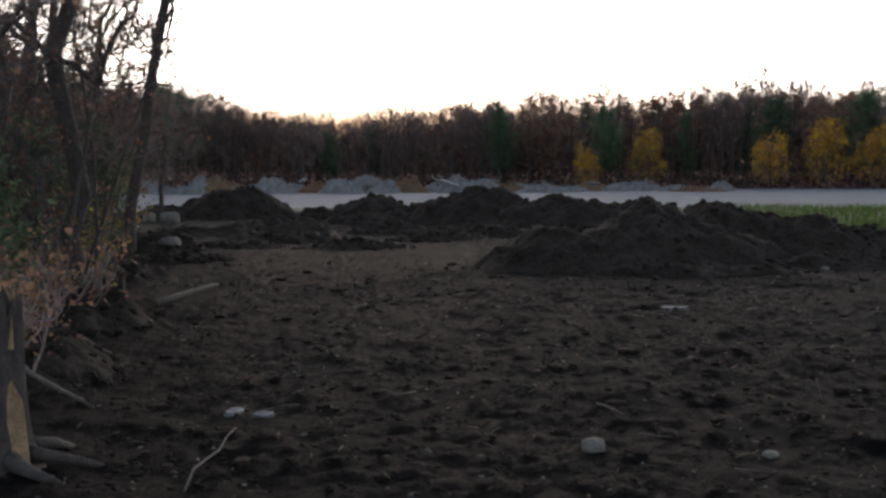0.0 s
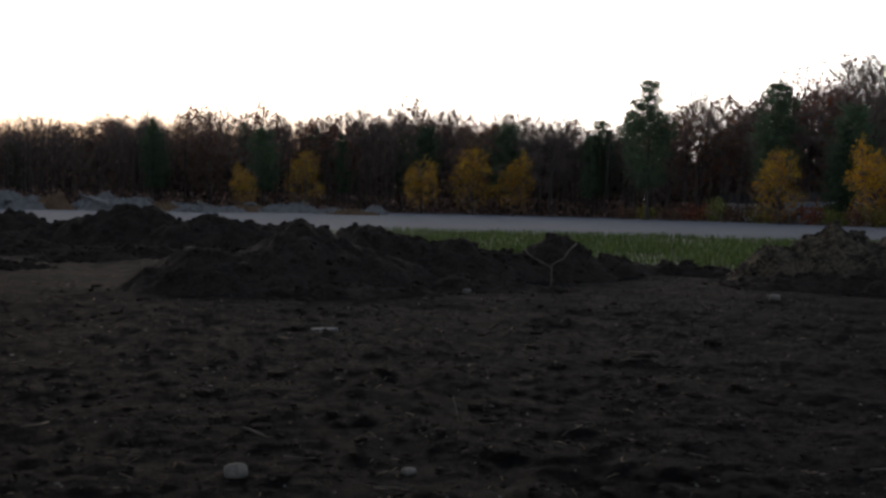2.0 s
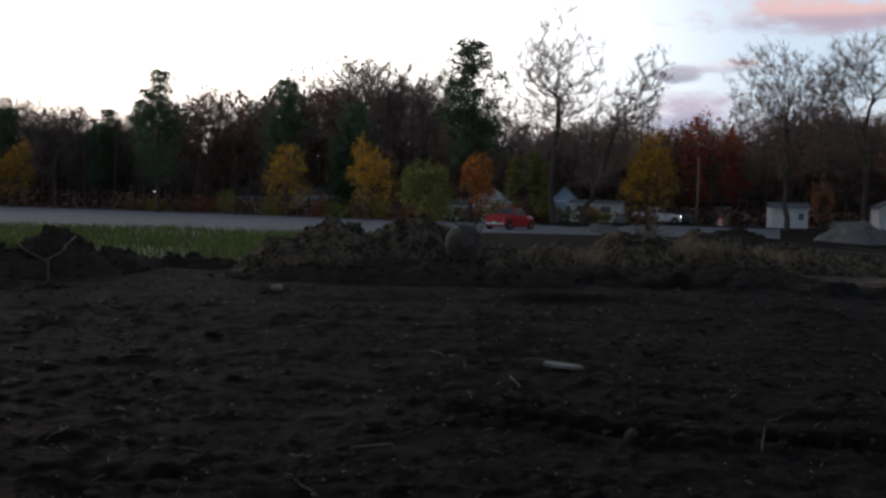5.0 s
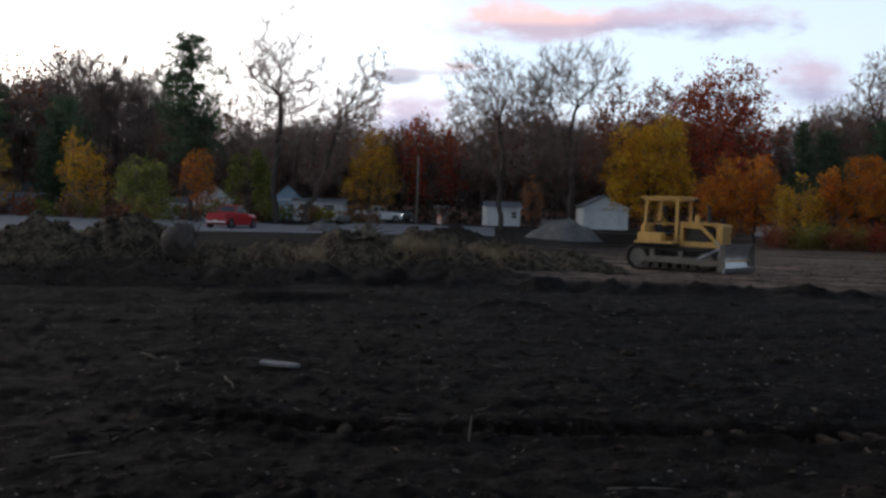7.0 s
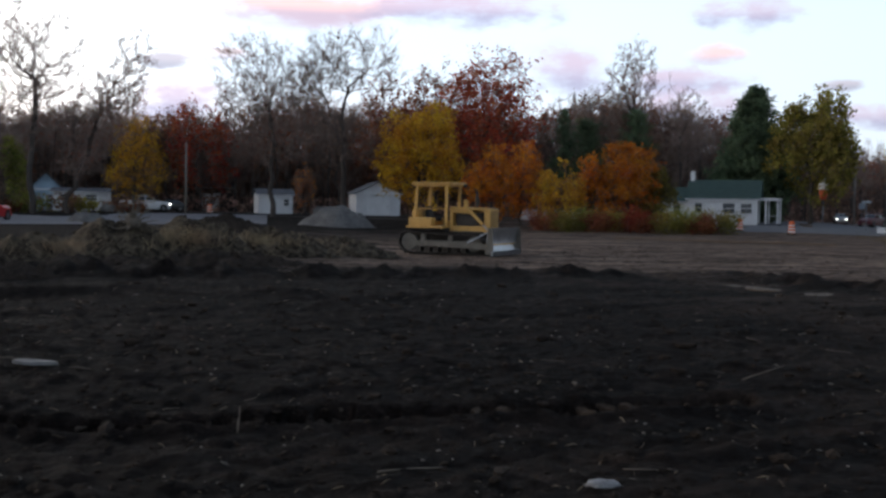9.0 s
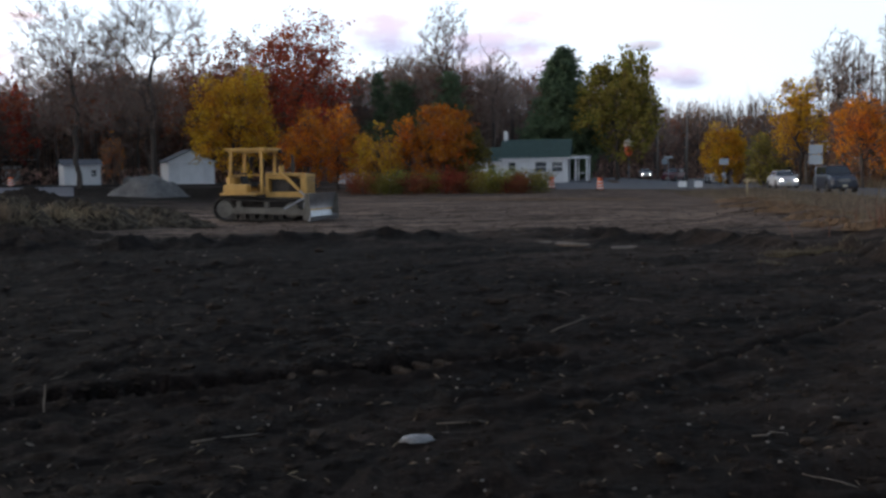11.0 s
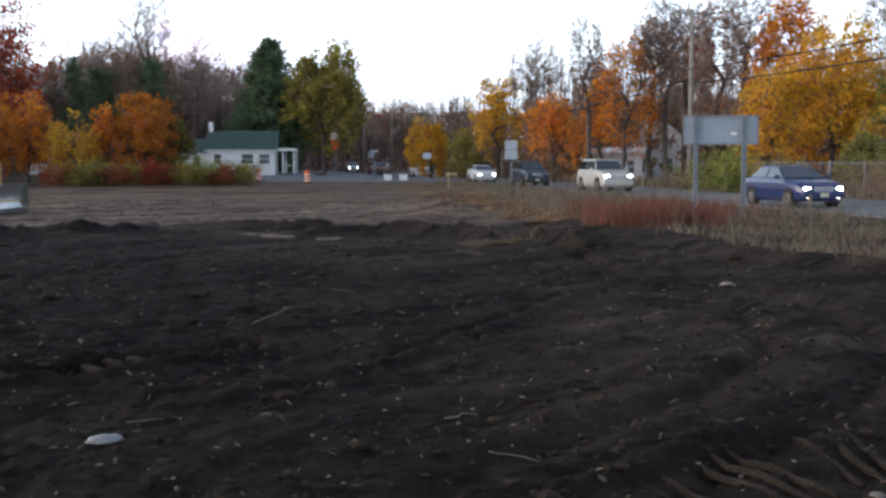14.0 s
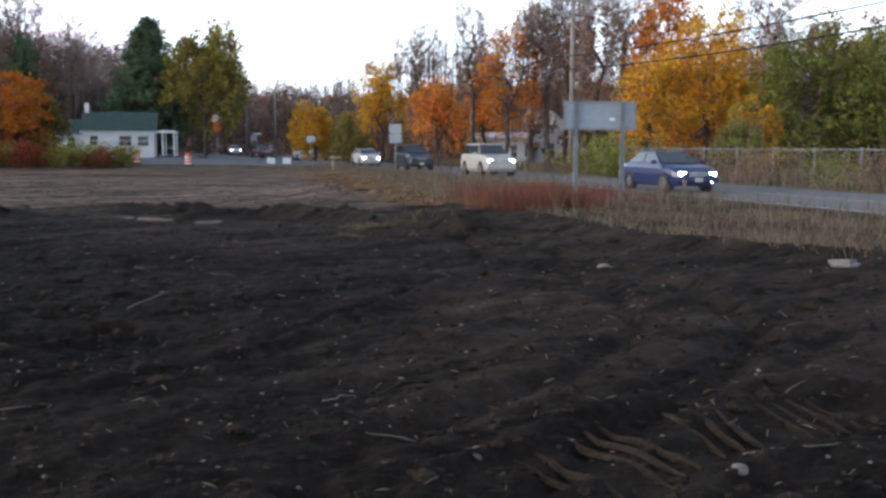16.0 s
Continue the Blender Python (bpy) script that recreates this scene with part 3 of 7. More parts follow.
HEAPS = [  # bearing, distance, half width, half depth, height, turn
    (-5.0, 48, 3.3, 2.4, 1.25, 0), (-8.5, 47, 1.6, 1.5, 0.7, 0), (2.0, 46, 2.1, 2.0, 1.0, 0), (-0.8, 44, 1.0, 1.0, 0.5, 0),
    (7.6, 39, 3.0, 2.4, 1.36, 0), (11.5, 37, 3.2, 2.2, 1.12, 5),
    (12.8, 20.6, 2.5, 1.9, 0.84, -10), (16.2, 21.8, 3.0, 2.2, 1.02, 0), (20.3, 25, 2.4, 1.9, 1.16, 0), (23.6, 24.4, 2.1, 1.6, 0.82, 10),
    (26.6, 24.8, 1.7, 1.4, 0.7, 0), (29.2, 25.5, 1.5, 1.5, 0.84, 0), (32.0, 27, 1.7, 1.2, 0.42, 0), (36.0, 28, 2.4, 1.0, 0.3, 0),
]
HEAPS += [  # low spread spoil in front of and between the heaps
    (-5.4, 27, 1.7, 1.1, 0.2, 0), (-2.2, 30, 2.0, 1.3, 0.28, 0), (1.0, 26.5, 1.6, 1.0, 0.2, 10), (3.4, 33, 2.2, 1.4, 0.32, 0), (7.6, 32, 2.2, 1.4, 0.4, 0), (-7.6, 22.5, 1.5, 1.0, 0.22, 0),
    (-7.0, 33, 2.6, 1.6, 0.34, 0), (-2.6, 36, 2.4, 2.2, 0.42, 0), (1.6, 39, 2.0, 1.8, 0.5, 0), (4.8, 40, 2.4, 1.8, 0.75, 0), (5.6, 30, 1.8, 1.2, 0.22, 0), (14.6, 38, 2.6, 2.0, 0.95, 0),
    (-9.6, 27, 1.8, 1.4, 0.4, 0), (-11.6, 19, 1.3, 1.5, 0.36, 0), (-13.2, 13.5, 1.0, 1.4, 0.36, 0), (-15.6, 10.2, 0.8, 1.2, 0.34, 0), (18.6, 19.2, 2.6, 1.1, 0.3, 0), (24.5, 21.8, 2.2, 1.1, 0.26, 5),
    (41.5, 24.6, 2.2, 1.2, 0.3, 0), (47.0, 25.0, 2.6, 1.4, 0.5, 0), (52.8, 25.2, 2.4, 1.2, 0.42, 0), (58.0, 27.0, 2.6, 1.3, 0.4, 0), (64.0, 29.5, 2.8, 1.4, 0.35, 0),
]
for i, (b, d, w, q, h, turn) in enumerate(HEAPS):
    heap(b, d, w, q, h, turn, seed=i + 1)
TURFHEAPS = [
    (40.6, 27, 1.4, 1.5, 0.95, 0), (43.2, 28, 1.9, 2.0, 1.32, 0), (47.2, 29, 2.2, 2.2, 1.36, 0), (51.3, 28, 1.7, 1.9, 0.78, 0),
    (54.6, 30, 1.8, 2.0, 0.85, 0), (58.8, 32, 2.1, 2.2, 1.2, 0), (62.5, 34, 2.2, 2.0, 1.1, 0), (66.0, 37, 2.4, 2.0, 0.8, 0), (69.5, 41, 2.5, 2.0, 0.6, 0),
]
for i, (b, d, w, q, h, turn) in enumerate(TURFHEAPS):
    heap(b, d, w, q, h, turn, TURF, "turf_mound", "heap of scraped turf and brown topsoil", seed=i + 31, lumps=1.3, group="turf heaps", ragged=0.14)

sheet("gravel_lot", GRAVEL, [(-14, 62), (0, 62), (15, 62), (25, 62), (32, 62), (40, 64), (46, 70), (52, 78), (60, 84), (66, 90)],
      [(-14, 125), (0, 150), (15, 160), (25, 168), (32, 162), (40, 148), (46, 125), (52, 116), (60, 116), (66, 116)], "pale grey compacted gravel lot", 0.03, 10)
sheet("grass_strip", GRASSGROUND, [(-14, 57), (0, 56), (15, 48), (22, 34), (32, 30), (40, 30), (46, 34)],
      [(-14, 62), (0, 62), (15, 62), (22, 62), (32, 62), (40, 64), (46, 70)], "rough green grass beside the gravel lot", 0.02, 8)
sheet("woodland_floor", FLOOR, [(-30, 60), (-14, 126), (0, 151), (15, 161), (25, 169), (32, 163), (40, 149), (46, 126), (52, 117), (60, 117), (70, 110), (80, 105)],
      [(-30, 400), (-14, 400), (0, 400), (15, 400), (25, 400), (32, 400), (40, 400), (46, 400), (52, 400), (60, 400), (70, 400), (80, 400)], "brown leaf litter under the trees", 0.02, 12)


# ---- trees ----
def limb(s, p, d, length, r, rng, bend=0.15, n=5, segs=4, rise=0.0, tip=0.35):
    """A tapered limb that wanders; gives its points."""
    pts, radii = [Vector(p)], [r]
    d = Vector(d).normalized()
    for i in range(segs):
        d = (d + Vector((rng.gauss(0, bend), rng.gauss(0, bend), rng.gauss(0, bend) + rise))).normalized()
        pts.append(pts[-1] + d * length / segs)
        radii.append(r * (1 - (1 - tip) * (i + 1) / segs))
    s.tube(pts, radii, n, caps=False)
    return pts, radii


def off(d, angle, rng):
    """d bent off by an angle, to a random side."""
    side = Matrix.Rotation(rng.uniform(0, 6.283), 3, d) @ d.orthogonal().normalized()
    return (d * math.cos(angle) + side * math.sin(angle)).normalized()


def twig(s, p, d, length, r):
    q = p + d * length
    a = d.orthogonal().normalized() * r
    b = d.cross(a)
    s.add((p + a, p - a * 0.5 + b * 0.87, p - a * 0.5 - b * 0.87, q), ((0, 1, 3), (1, 2, 3), (2, 0, 3)))
    return q


def broad_tree(seed, high, wide, leaf=None, leaves=0, fork=0.3, leaf_size=0.2, nodes=420, bark=BARK, mat=TWIG, lean=0.0, twig_r=0.02, fines=3, group="trees", label="bare tree with grey trunk and fine twigs", gap=0.3, heavy=1.0, twigs=5):
    """A broad-leaved tree, high and wide in metres: its branches grow out from the fork to fill a lumpy rounded crown, and thicken towards the trunk."""
    rng = random.Random(seed)
    nr = np.random.default_rng(seed)
    root = thing("tree", Matrix(), label, "tree", group)
    tr, cr, lf = Shape(), Shape(), Shape()
    z0 = fork * high * 0.85
    zc, hz = (z0 + high) / 2, (high - z0) / 2
    # places in the crown that the branches reach for
    u = nr.normal(0, 1, (nodes * 4, 3))
    u /= np.linalg.norm(u, axis=1, keepdims=True)
    u *= nr.random((len(u), 1)) ** 0.42
    lumps = vnoise(u[:, 0] * 2.1 + seed, u[:, 2] * 2.1 + u[:, 1] * 1.3, seed % 40) + 0.6 * vnoise(u[:, 1] * 3.3, u[:, 2] * 3.3 + seed, 7)
    u = u[lumps > -0.35 + 0.5 * gap][:nodes]
    ray = u / (np.linalg.norm(u, axis=1, keepdims=True) + 1e-9)
    swell = 1 + 0.24 * vnoise(ray[:, 0] * 1.9 + seed, ray[:, 2] * 1.9 + ray[:, 1] * 1.7, 3) + 0.10 * vnoise(ray[:, 1] * 3.7 + seed, ray[:, 2] * 3.7 - ray[:, 0] * 2.3, 5)
    u = u * swell[:, None]
    broad = 1.0 + (-0.16 if leaves > 2000 else 0.12) * u[:, 2:3]
    pts = np.concatenate([u[:, :2] * broad * wide / 2, zc + u[:, 2:3] * hz], 1)
    pts[:, 0] += lean * (pts[:, 2] - 1)
    # the trunk, and a wandering leader inside the crown
    spine = [np.array((lean * max(0, k * fork * high / 4 - 1), 0.0, -0.3 if k == 0 else k * fork * high / 4)) + nr.normal(0, 0.008 * high, 3) * (1, 1, 0) * (k > 0) for k in range(5)]
    for k in range(1, 4):
        z = fork * high + k * 0.16 * (high - fork * high)
        spine.append(np.array((lean * (z - 1), 0.0, z)) + nr.normal(0, 0.02 * high, 3) * (1, 1, 0))
    node, parent, run = list(spine), [-1] + list(range(len(spine) - 1)), [0.0] * 5 + [0.0, 1.0, 2.0]
    home = np.array(spine[4])
    first = 3
    for p in pts[np.argsort(np.linalg.norm((pts - home) * (1, 1, 0.8), axis=1))]:
        have = np.array(node[first:])
        gapv = p - have
        dist = np.linalg.norm(gapv, axis=1)
        cost = dist + 0.32 * np.array(run[first:]) + 0.5 * np.maximum(0, -gapv[:, 2])
        k = int(np.argmin(cost)) + first
        node.append(p); parent.append(k); run.append(run[k] + dist[k - first])
    node = np.array(node)
    n, ns = len(node), len(spine)
    out = np.array([node[i] - node[parent[i]] if i else (0, 0, 1) for i in range(n)])
    out /= np.linalg.norm(out, axis=1, keepdims=True) + 1e-9
    # thickness adds up from the tips
    r0 = (0.0105 * high + 0.05) * heavy
    power, load = 2.0, np.full(n, 1.0)
    for i in range(n - 1, 0, -1):
        load[parent[i]] += load[i]
    girth = np.maximum(r0 * (load / load[4]) ** (1 / power), twig_r * 1.1)
    girth[:5] = r0 * np.array((1.35, 1.08, 1.03, 1.0, 0.95))
    girth = girth.tolist()
    kids = [[] for _ in range(n)]
    for i in range(1, n):
        kids[parent[i]].append(i)
    begin = [(0, None)]
    while begin:
        i, before = begin.pop()
        line, radii = ([] if before is None else [Vector(node[before])]), ([] if before is None else [min(girth[before] * 0.8, girth[i] * 1.15)])
        while True:
            here = Vector(node[i])
            if line and i >= ns:
                step = (here - line[-1]).length
                line.append(line[-1].lerp(here, 0.5) + Vector(nr.normal(0, 0.085 * step, 3)) + Vector((0, 0, -0.05 * step)))
                radii.append((radii[-1] + girth[i]) / 2)
            line.append(here); radii.append(girth[i])
            if not kids[i]:
                break
            heir = max(kids[i], key=lambda j: load[j] + (1e6 if j < ns else 0))
            begin += [(j, i) for j in kids[i] if j != heir]
            i = heir
        if len(line) > 1:
            big = max(radii) > 0.3 * r0
            (tr if big else cr).tube(line, radii, 8 if before is None else 5 if big else 3, caps=False)
    # twigs fan out from every branch end
    live = np.arange(ns, n)
    at = np.repeat(live, twigs)
    spacing = (wide * wide * hz / nodes) ** (1 / 3)
    centre = np.array((0.0, 0.0, zc - 0.5 * hz))
    away = node[at] - centre
    away /= np.linalg.norm(away, axis=1, keepdims=True) + 1e-9
    way = out[at] * 0.7 + away * 0.4 + nr.normal(0, 0.42, (len(at), 3)) + (0, 0, 0.12)
    way /= np.linalg.norm(way, axis=1, keepdims=True)
    back = nr.uniform(0, 0.5, (len(at), 1))
    feet = node[at] - out[at] * back * spacing
    tips = feet + way * spacing * nr.uniform(0.45, 1.15, (len(at), 1))
    cr.blades(feet, tips, twig_r)
    if fines:
        f = np.repeat(np.arange(len(feet)), fines)
        f0 = feet[f] + (tips[f] - feet[f]) * nr.uniform(0.25, 0.95, (len(f), 1))
        w2 = way[f] + nr.normal(0, 0.5, (len(f), 3))
        w2 /= np.linalg.norm(w2, axis=1, keepdims=True)
        t2 = f0 + w2 * spacing * nr.uniform(0.25, 0.6, (len(f), 1))
        cr.blades(f0, t2, twig_r * 0.75)
        tips = np.concatenate([tips, t2])
    part("trunk", tr, bark, root, smooth=True)
    part("crown", cr, mat, root)
    if leaf:
        bare = vnoise(tips[:, 0] * 0.5 + seed, tips[:, 1] * 0.5 + tips[:, 2] * 0.45, seed % 50)
        keep = tips[bare > -1 + 1.5 * gap]
        pick = keep[nr.integers(0, len(keep), leaves)] + nr.normal(0, 0.17 * spacing + 0.04, (leaves, 3))
        size = leaf_size * nr.uniform(0.55, 1.3, leaves)
        lf.cards(pick, size, size, nr, 0.3)
        part("leaves", lf, leaf, root)
    return root


def pine(seed, high, open_=0.5, wide=0.2, bare=0.3, clump=0.42, label="dark green pine with layered branches", group="pines", name="pine_tree", oval=False):
    """A conifer: a straight trunk with whorls of boughs that carry needle tufts."""
    rng = random.Random(seed)
    root = thing(name, Matrix(), label, "conifer", group)
    tr, cr = Shape(), Shape()
    pts, radii = limb(tr, (0, 0, -0.2), (0, 0, 1), high, 0.012 * high + 0.04, rng, 0.012, 8, 8, rise=0.02, tip=0.08)
    z, tufted = bare, []
    while z < 0.99:
        f = (z - bare) / (1 - bare)
        k = min(int(z * 8), 7)
        p = pts[k].lerp(pts[k + 1], z * 8 - k)
        if oval:
            reach = high * wide * (0.12 + 0.93 * math.sin(math.pi * min(1.0, 0.2 + 0.76 * f)) ** 0.8)
        else:
            reach = high * wide * (min(1, 0.45 + 2.2 * f) * (1 - f) ** 0.75 + 0.05)
        for j in range(rng.randint(4, 6) + (4 if open_ < 0.2 else 3 if oval else 0)):
            a = rng.uniform(0, 6.283)
            ln = reach * rng.uniform(0.6, 1.15)
            d = Vector((math.cos(a), math.sin(a), rng.uniform(0.0, 0.35) - 0.25 * (1 - open_)))
            q, _ = limb(tr, p, d, ln, 0.02 + 0.004 * ln, rng, 0.08, 4, 3, rise=0.06, tip=0.3)
            for m in range(int(7 + ln * 6)):
                g = rng.uniform(0.25, 1.05)
                kk = min(int(g * 3), 2)
                c = q[kk].lerp(q[kk + 1], g * 3 - kk)
                c = c + Vector((rng.gauss(0, 0.13), rng.gauss(0, 0.13), rng.gauss(0.06, 0.12))) * ln ** 0.5 * 1.5
                tufted.append(tuple(c))
        z += (0.032 + 0.03 * open_) * rng.uniform(0.8, 1.2)
    nr = np.random.default_rng(seed)
    at = np.repeat(np.array(tufted), 7, axis=0)
    size = clump * nr.uniform(0.45, 1.05, len(at))
    cr.cards(at + nr.normal(0, 1, at.shape) * (0.2, 0.2, 0.15), size, size * 0.32, nr, 0.2)
    part("trunk", tr, DARKBARK, root, smooth=True)
    part("crown", cr, NEEDLE, root)
    return root


def shrub(seed, high, wide, leaf, leaves=900, size=0.16, name="shrub", label="tangled leafy shrub", group="shrubs"):
    rng = random.Random(seed)
    root = thing(name, Matrix(), label, "shrub", group)
    st, lf = Shape(), Shape()
    tips = []
    for i in range(16):
        a, o = rng.uniform(0, 6.28), rng.random() ** 0.5
        p = Vector((math.cos(a) * o * wide * 0.6, math.sin(a) * o * wide * 0.6, -0.1))
        q, _ = limb(st, p, (math.cos(a) * 0.5 * o, math.sin(a) * 0.5 * o, 1), high * rng.uniform(0.6, 1.0), 0.02, rng, 0.18, 4, 4, tip=0.3)
        tips += q[1:]
        for m in range(8):
            t = q[rng.randrange(1, 5)]
            tips.append(twig(st, t, off(Vector((0, 0, 1)), rng.uniform(0.3, 1.2), rng), high * rng.uniform(0.15, 0.35), 0.008))
    for _ in range(leaves):
        t = rng.choice(tips)
        s = size * rng.uniform(0.6, 1.3)
        lf.card((t.x + rng.gauss(0, wide * 0.16), t.y + rng.gauss(0, wide * 0.16), max(0.02, t.z + rng.gauss(0, high * 0.12))), s, s, rng, 0.2)
    part("stem_tangle", st, TWIG, root)
    part("leaves", lf, leaf, root)
    return root


BARE = [broad_tree(100 + i, 15.0, 8.0 + i % 3, fork=0.32 + 0.06 * (i % 2), twig_r=0.02, nodes=420, fines=4) for i in range(5)]
RUSTY = [broad_tree(120 + i, 14.0, 9.0, RUST, 2400, 0.28, 0.27, group="rust-leaved trees", label="tree with thinning rust-brown leaves", nodes=240, fines=2, gap=0.35) for i in range(3)]
DRY = [broad_tree(140 + i, 12.0, 8.5, BROWN, 2600, 0.22, 0.27, group="brown trees", label="tree with dull brown remaining leaves", nodes=240, fines=2, gap=0.3) for i in range(3)]
PINES = [pine(160 + i, 16.0, open_=0.5 + 0.2 * i, wide=0.17 + 0.02 * i, bare=0.25, oval=i > 0) for i in range(3)]
GOLD = [broad_tree(180 + i, 9.0, 5.2, YELLOW, 3600, 0.16, 0.2, group="yellow trees", label="small tree in yellow autumn leaf", nodes=200, fines=1) for i in range(2)]


PLANTED = set()


def plant(root, b, d, high, base, turn=None, sink=0.0):
    """A copy of a tree that is base metres high, at a bearing and distance, high metres high."""
    rng = random.Random(round(b * 100) + round(d))
    m = spot(b, d, turn if turn is not None else rng.uniform(0, 360), high / base, sink)
    if root.name not in PLANTED:
        PLANTED.add(root.name)
        root.matrix_basis = m
        return root
    c = copy_thing(root, m)
    c.matrix_basis = m
    return c


CREST_B = [-30, -16, -8, -4.5, -1, 3.6, 9, 18, 22, 26, 30, 32, 34.4, 37.4, 40, 42, 45.5, 48, 50.3, 54, 58, 60, 63, 66, 72, 78, 84, 88, 92, 96, 100]
CREST_E = [6.0, 5.8, 4.9, 3.8, 3.1, 3.7, 4.2, 4.5, 4.9, 4.5, 4.7, 4.4, 5.4, 5.4, 5.8, 6.9, 7.2, 6.8, 5.6, 4.6, 4.5, 4.2, 4.2, 5.0, 5.0, 5.3, 5.1, 5.0, 4.2, 3.0, 3.0]


def crest(b):
    return float(np.interp(b, CREST_B, CREST_E))


def woods_edge(b):
    """How far off the wood begins."""
    return float(np.interp(b, [-30, -12, 0, 26, 34, 46, 52, 62, 72, 92, 96, 100], [105, 135, 170, 178, 172, 152, 136, 138, 140, 140, 190, 210]))


def treeline():
    rng = random.Random(77)
    b = -24.0
    while b < 100:
        d = woods_edge(b) + rng.uniform(2, 26)
        el = crest(b) * rng.uniform(0.80, 1.07)
        high = 1.6 + d * math.tan(radians(el))
        u = rng.random()
        warm = 0.30 if b > 34 else 0.10
        if u < (0.72 if 40 < b < 50 else 0.50 - warm * 0.4):
            plant(rng.choice(BARE), b, d, high * 1.04, 15.0)
        elif u < 0.66:
            plant(rng.choice(DRY), b, d, high * 0.98, 12.0)
        elif u < 0.66 + warm:
            plant(rng.choice(RUSTY), b, d, high * 1.02, 14.0)
        else:
            plant(rng.choice(PINES), b, d, high * 0.97, 16.0)
        b += rng.uniform(0.40, 0.75)
    for b, d, h in ((13.5, 166, 7), (16.6, 166, 9), (22.6, 166, 8.5), (25.3, 165, 10), (27.4, 164, 9.5), (40.8, 140, 9), (45.2, 132, 10), (59.4, 124, 10)):
        plant(rng.choice(GOLD), b, d, h, 9.0)


treeline()


def far_woods():
    """The depth of the woods behind the first rows, too dense to count."""
    rng = random.Random(5)
    trunks, mass, low, twigs = Shape(), Shape(), Shape(), Shape()
    steps = np.arange(-31, 100, 0.1)
    ridge = np.where(steps < 33, 0.76, np.where(steps < 50, 0.50, 0.60)) + 0.16 * vnoise(steps * 1.3, 3.0 + 0 * steps, 8) + 0.08 * vnoise(steps * 4.1, 7.0 + 0 * steps, 9)
    for _ in range(1500):
        b = rng.uniform(-30, 99)
        d = woods_edge(b) + 3 + rng.random() ** 1.3 * 60
        p = place(b, d)
        h = 1.6 + d * math.tan(radians(crest(b) * rng.uniform(0.5, 0.95)))
        lean = rng.gauss(0, 0.5)
        trunks.tube([p - Vector((0, 0, 0.2)), p + Vector((lean * 0.4, 0, h * 0.5)), p + Vector((lean, lean, h))], [0.15, 0.10, 0.02], 3, False)
    nr = np.random.default_rng(5)

    def strewn(n, near, deep, part_of_crest, power):
        b = nr.uniform(-30, 99, n)
        d = np.array([woods_edge(v) for v in b]) + near + nr.random(n) * deep
        h = (1.6 + d * np.tan(np.radians(np.interp(b, CREST_B, CREST_E) * np.interp(b, steps, ridge) * part_of_crest))) * nr.random(n) ** power
        return np.stack([d * np.sin(np.radians(b)), d * np.cos(np.radians(b)), h + 0.3], 1)
    c = strewn(52000, 14, 55, 0.95, 1.15)
    size = nr.uniform(1.0, 2.4, len(c))
    mass.cards(c, size, size * 0.65, nr)
    c = strewn(22000, 30, 45, 0.55, 1.0)
    size = nr.uniform(1.2, 2.4, len(c))
    mass.cards(c, size, size * 0.8, nr)
    # fine brushwood in front: upright twigs and a haze of small dead leaves
    c = strewn(60000, 3, 26, 1.12, 0.9)
    up = nr.normal(0, 0.34, c.shape) + (0, 0, 1)
    twigs.blades(c, c + up * nr.uniform(0.7, 2.2, len(c))[:, None], 0.045)
    c = strewn(60000, 4, 30, 1.0, 1.0)
    size = nr.uniform(0.25, 0.7, len(c))
    mass.cards(c, size, size * 0.7, nr)
    c = strewn(16000, -3, 10, 1.0, 1.0) * (1, 1, 0)
    c[:, 2] = nr.random(len(c)) ** 1.6 * 2.6
    size = nr.uniform(0.3, 0.9, len(c))
    low.cards(c + nr.normal(0, 0.6, c.shape) * (1, 1, 0), size, size * 0.6, nr)
    root = thing("far_woods", Matrix(), "dense brown autumn woodland in the distance", "woods", kind="stuff")
    part("trunks", trunks, DARKBARK, root)
    part("branches", mass, WOODMASS, root)
    part("brushwood", twigs, TWIG, root)
    part("underbrush", low, WOODMASS, root)


far_woods()

# ---- single trees that stand out ----
def height_at(el, d):
    return 1.6 + d * math.tan(radians(el))


def tall_pine():
    p = pine(311, 19.5, open_=0.45, wide=0.185, bare=0.32, clump=0.46, label="tall dark pine with open rounded crown", group="", oval=True)
    p.matrix_basis = spot(50.3, 116, 40, height_at(8.75, 116) / 19.5)
    p = pine(302, 15.2, open_=0.05, wide=0.38, bare=0.04, clump=0.7, label="dense dark green spruce behind the white house", group="", name="spruce_tree")
    p.matrix_basis = spot(90.9, 126, 0, 1.0)
    p = pine(303, 12.0, open_=0.4, wide=0.24, bare=0.1, clump=0.5, label="dark green pine at the wood's edge", group="")
    p.matrix_basis = spot(43.6, 142, 0, 1.0)
    for b, d, h in ((34.3, 150, height_at(6.5, 150)), (40.5, 150, height_at(6.3, 150)), (44.0, 146, height_at(5.4, 146)), (81.3, 130, height_at(5.1, 130)), (82.6, 134, height_at(4.6, 134)), (84.9, 132, height_at(4.9, 132)), (8.9, 172, height_at(4.1, 172)), (14.4, 172, height_at(3.8, 172))):
        plant(PINES[round(b) % 3], b, d, h, 16.0)


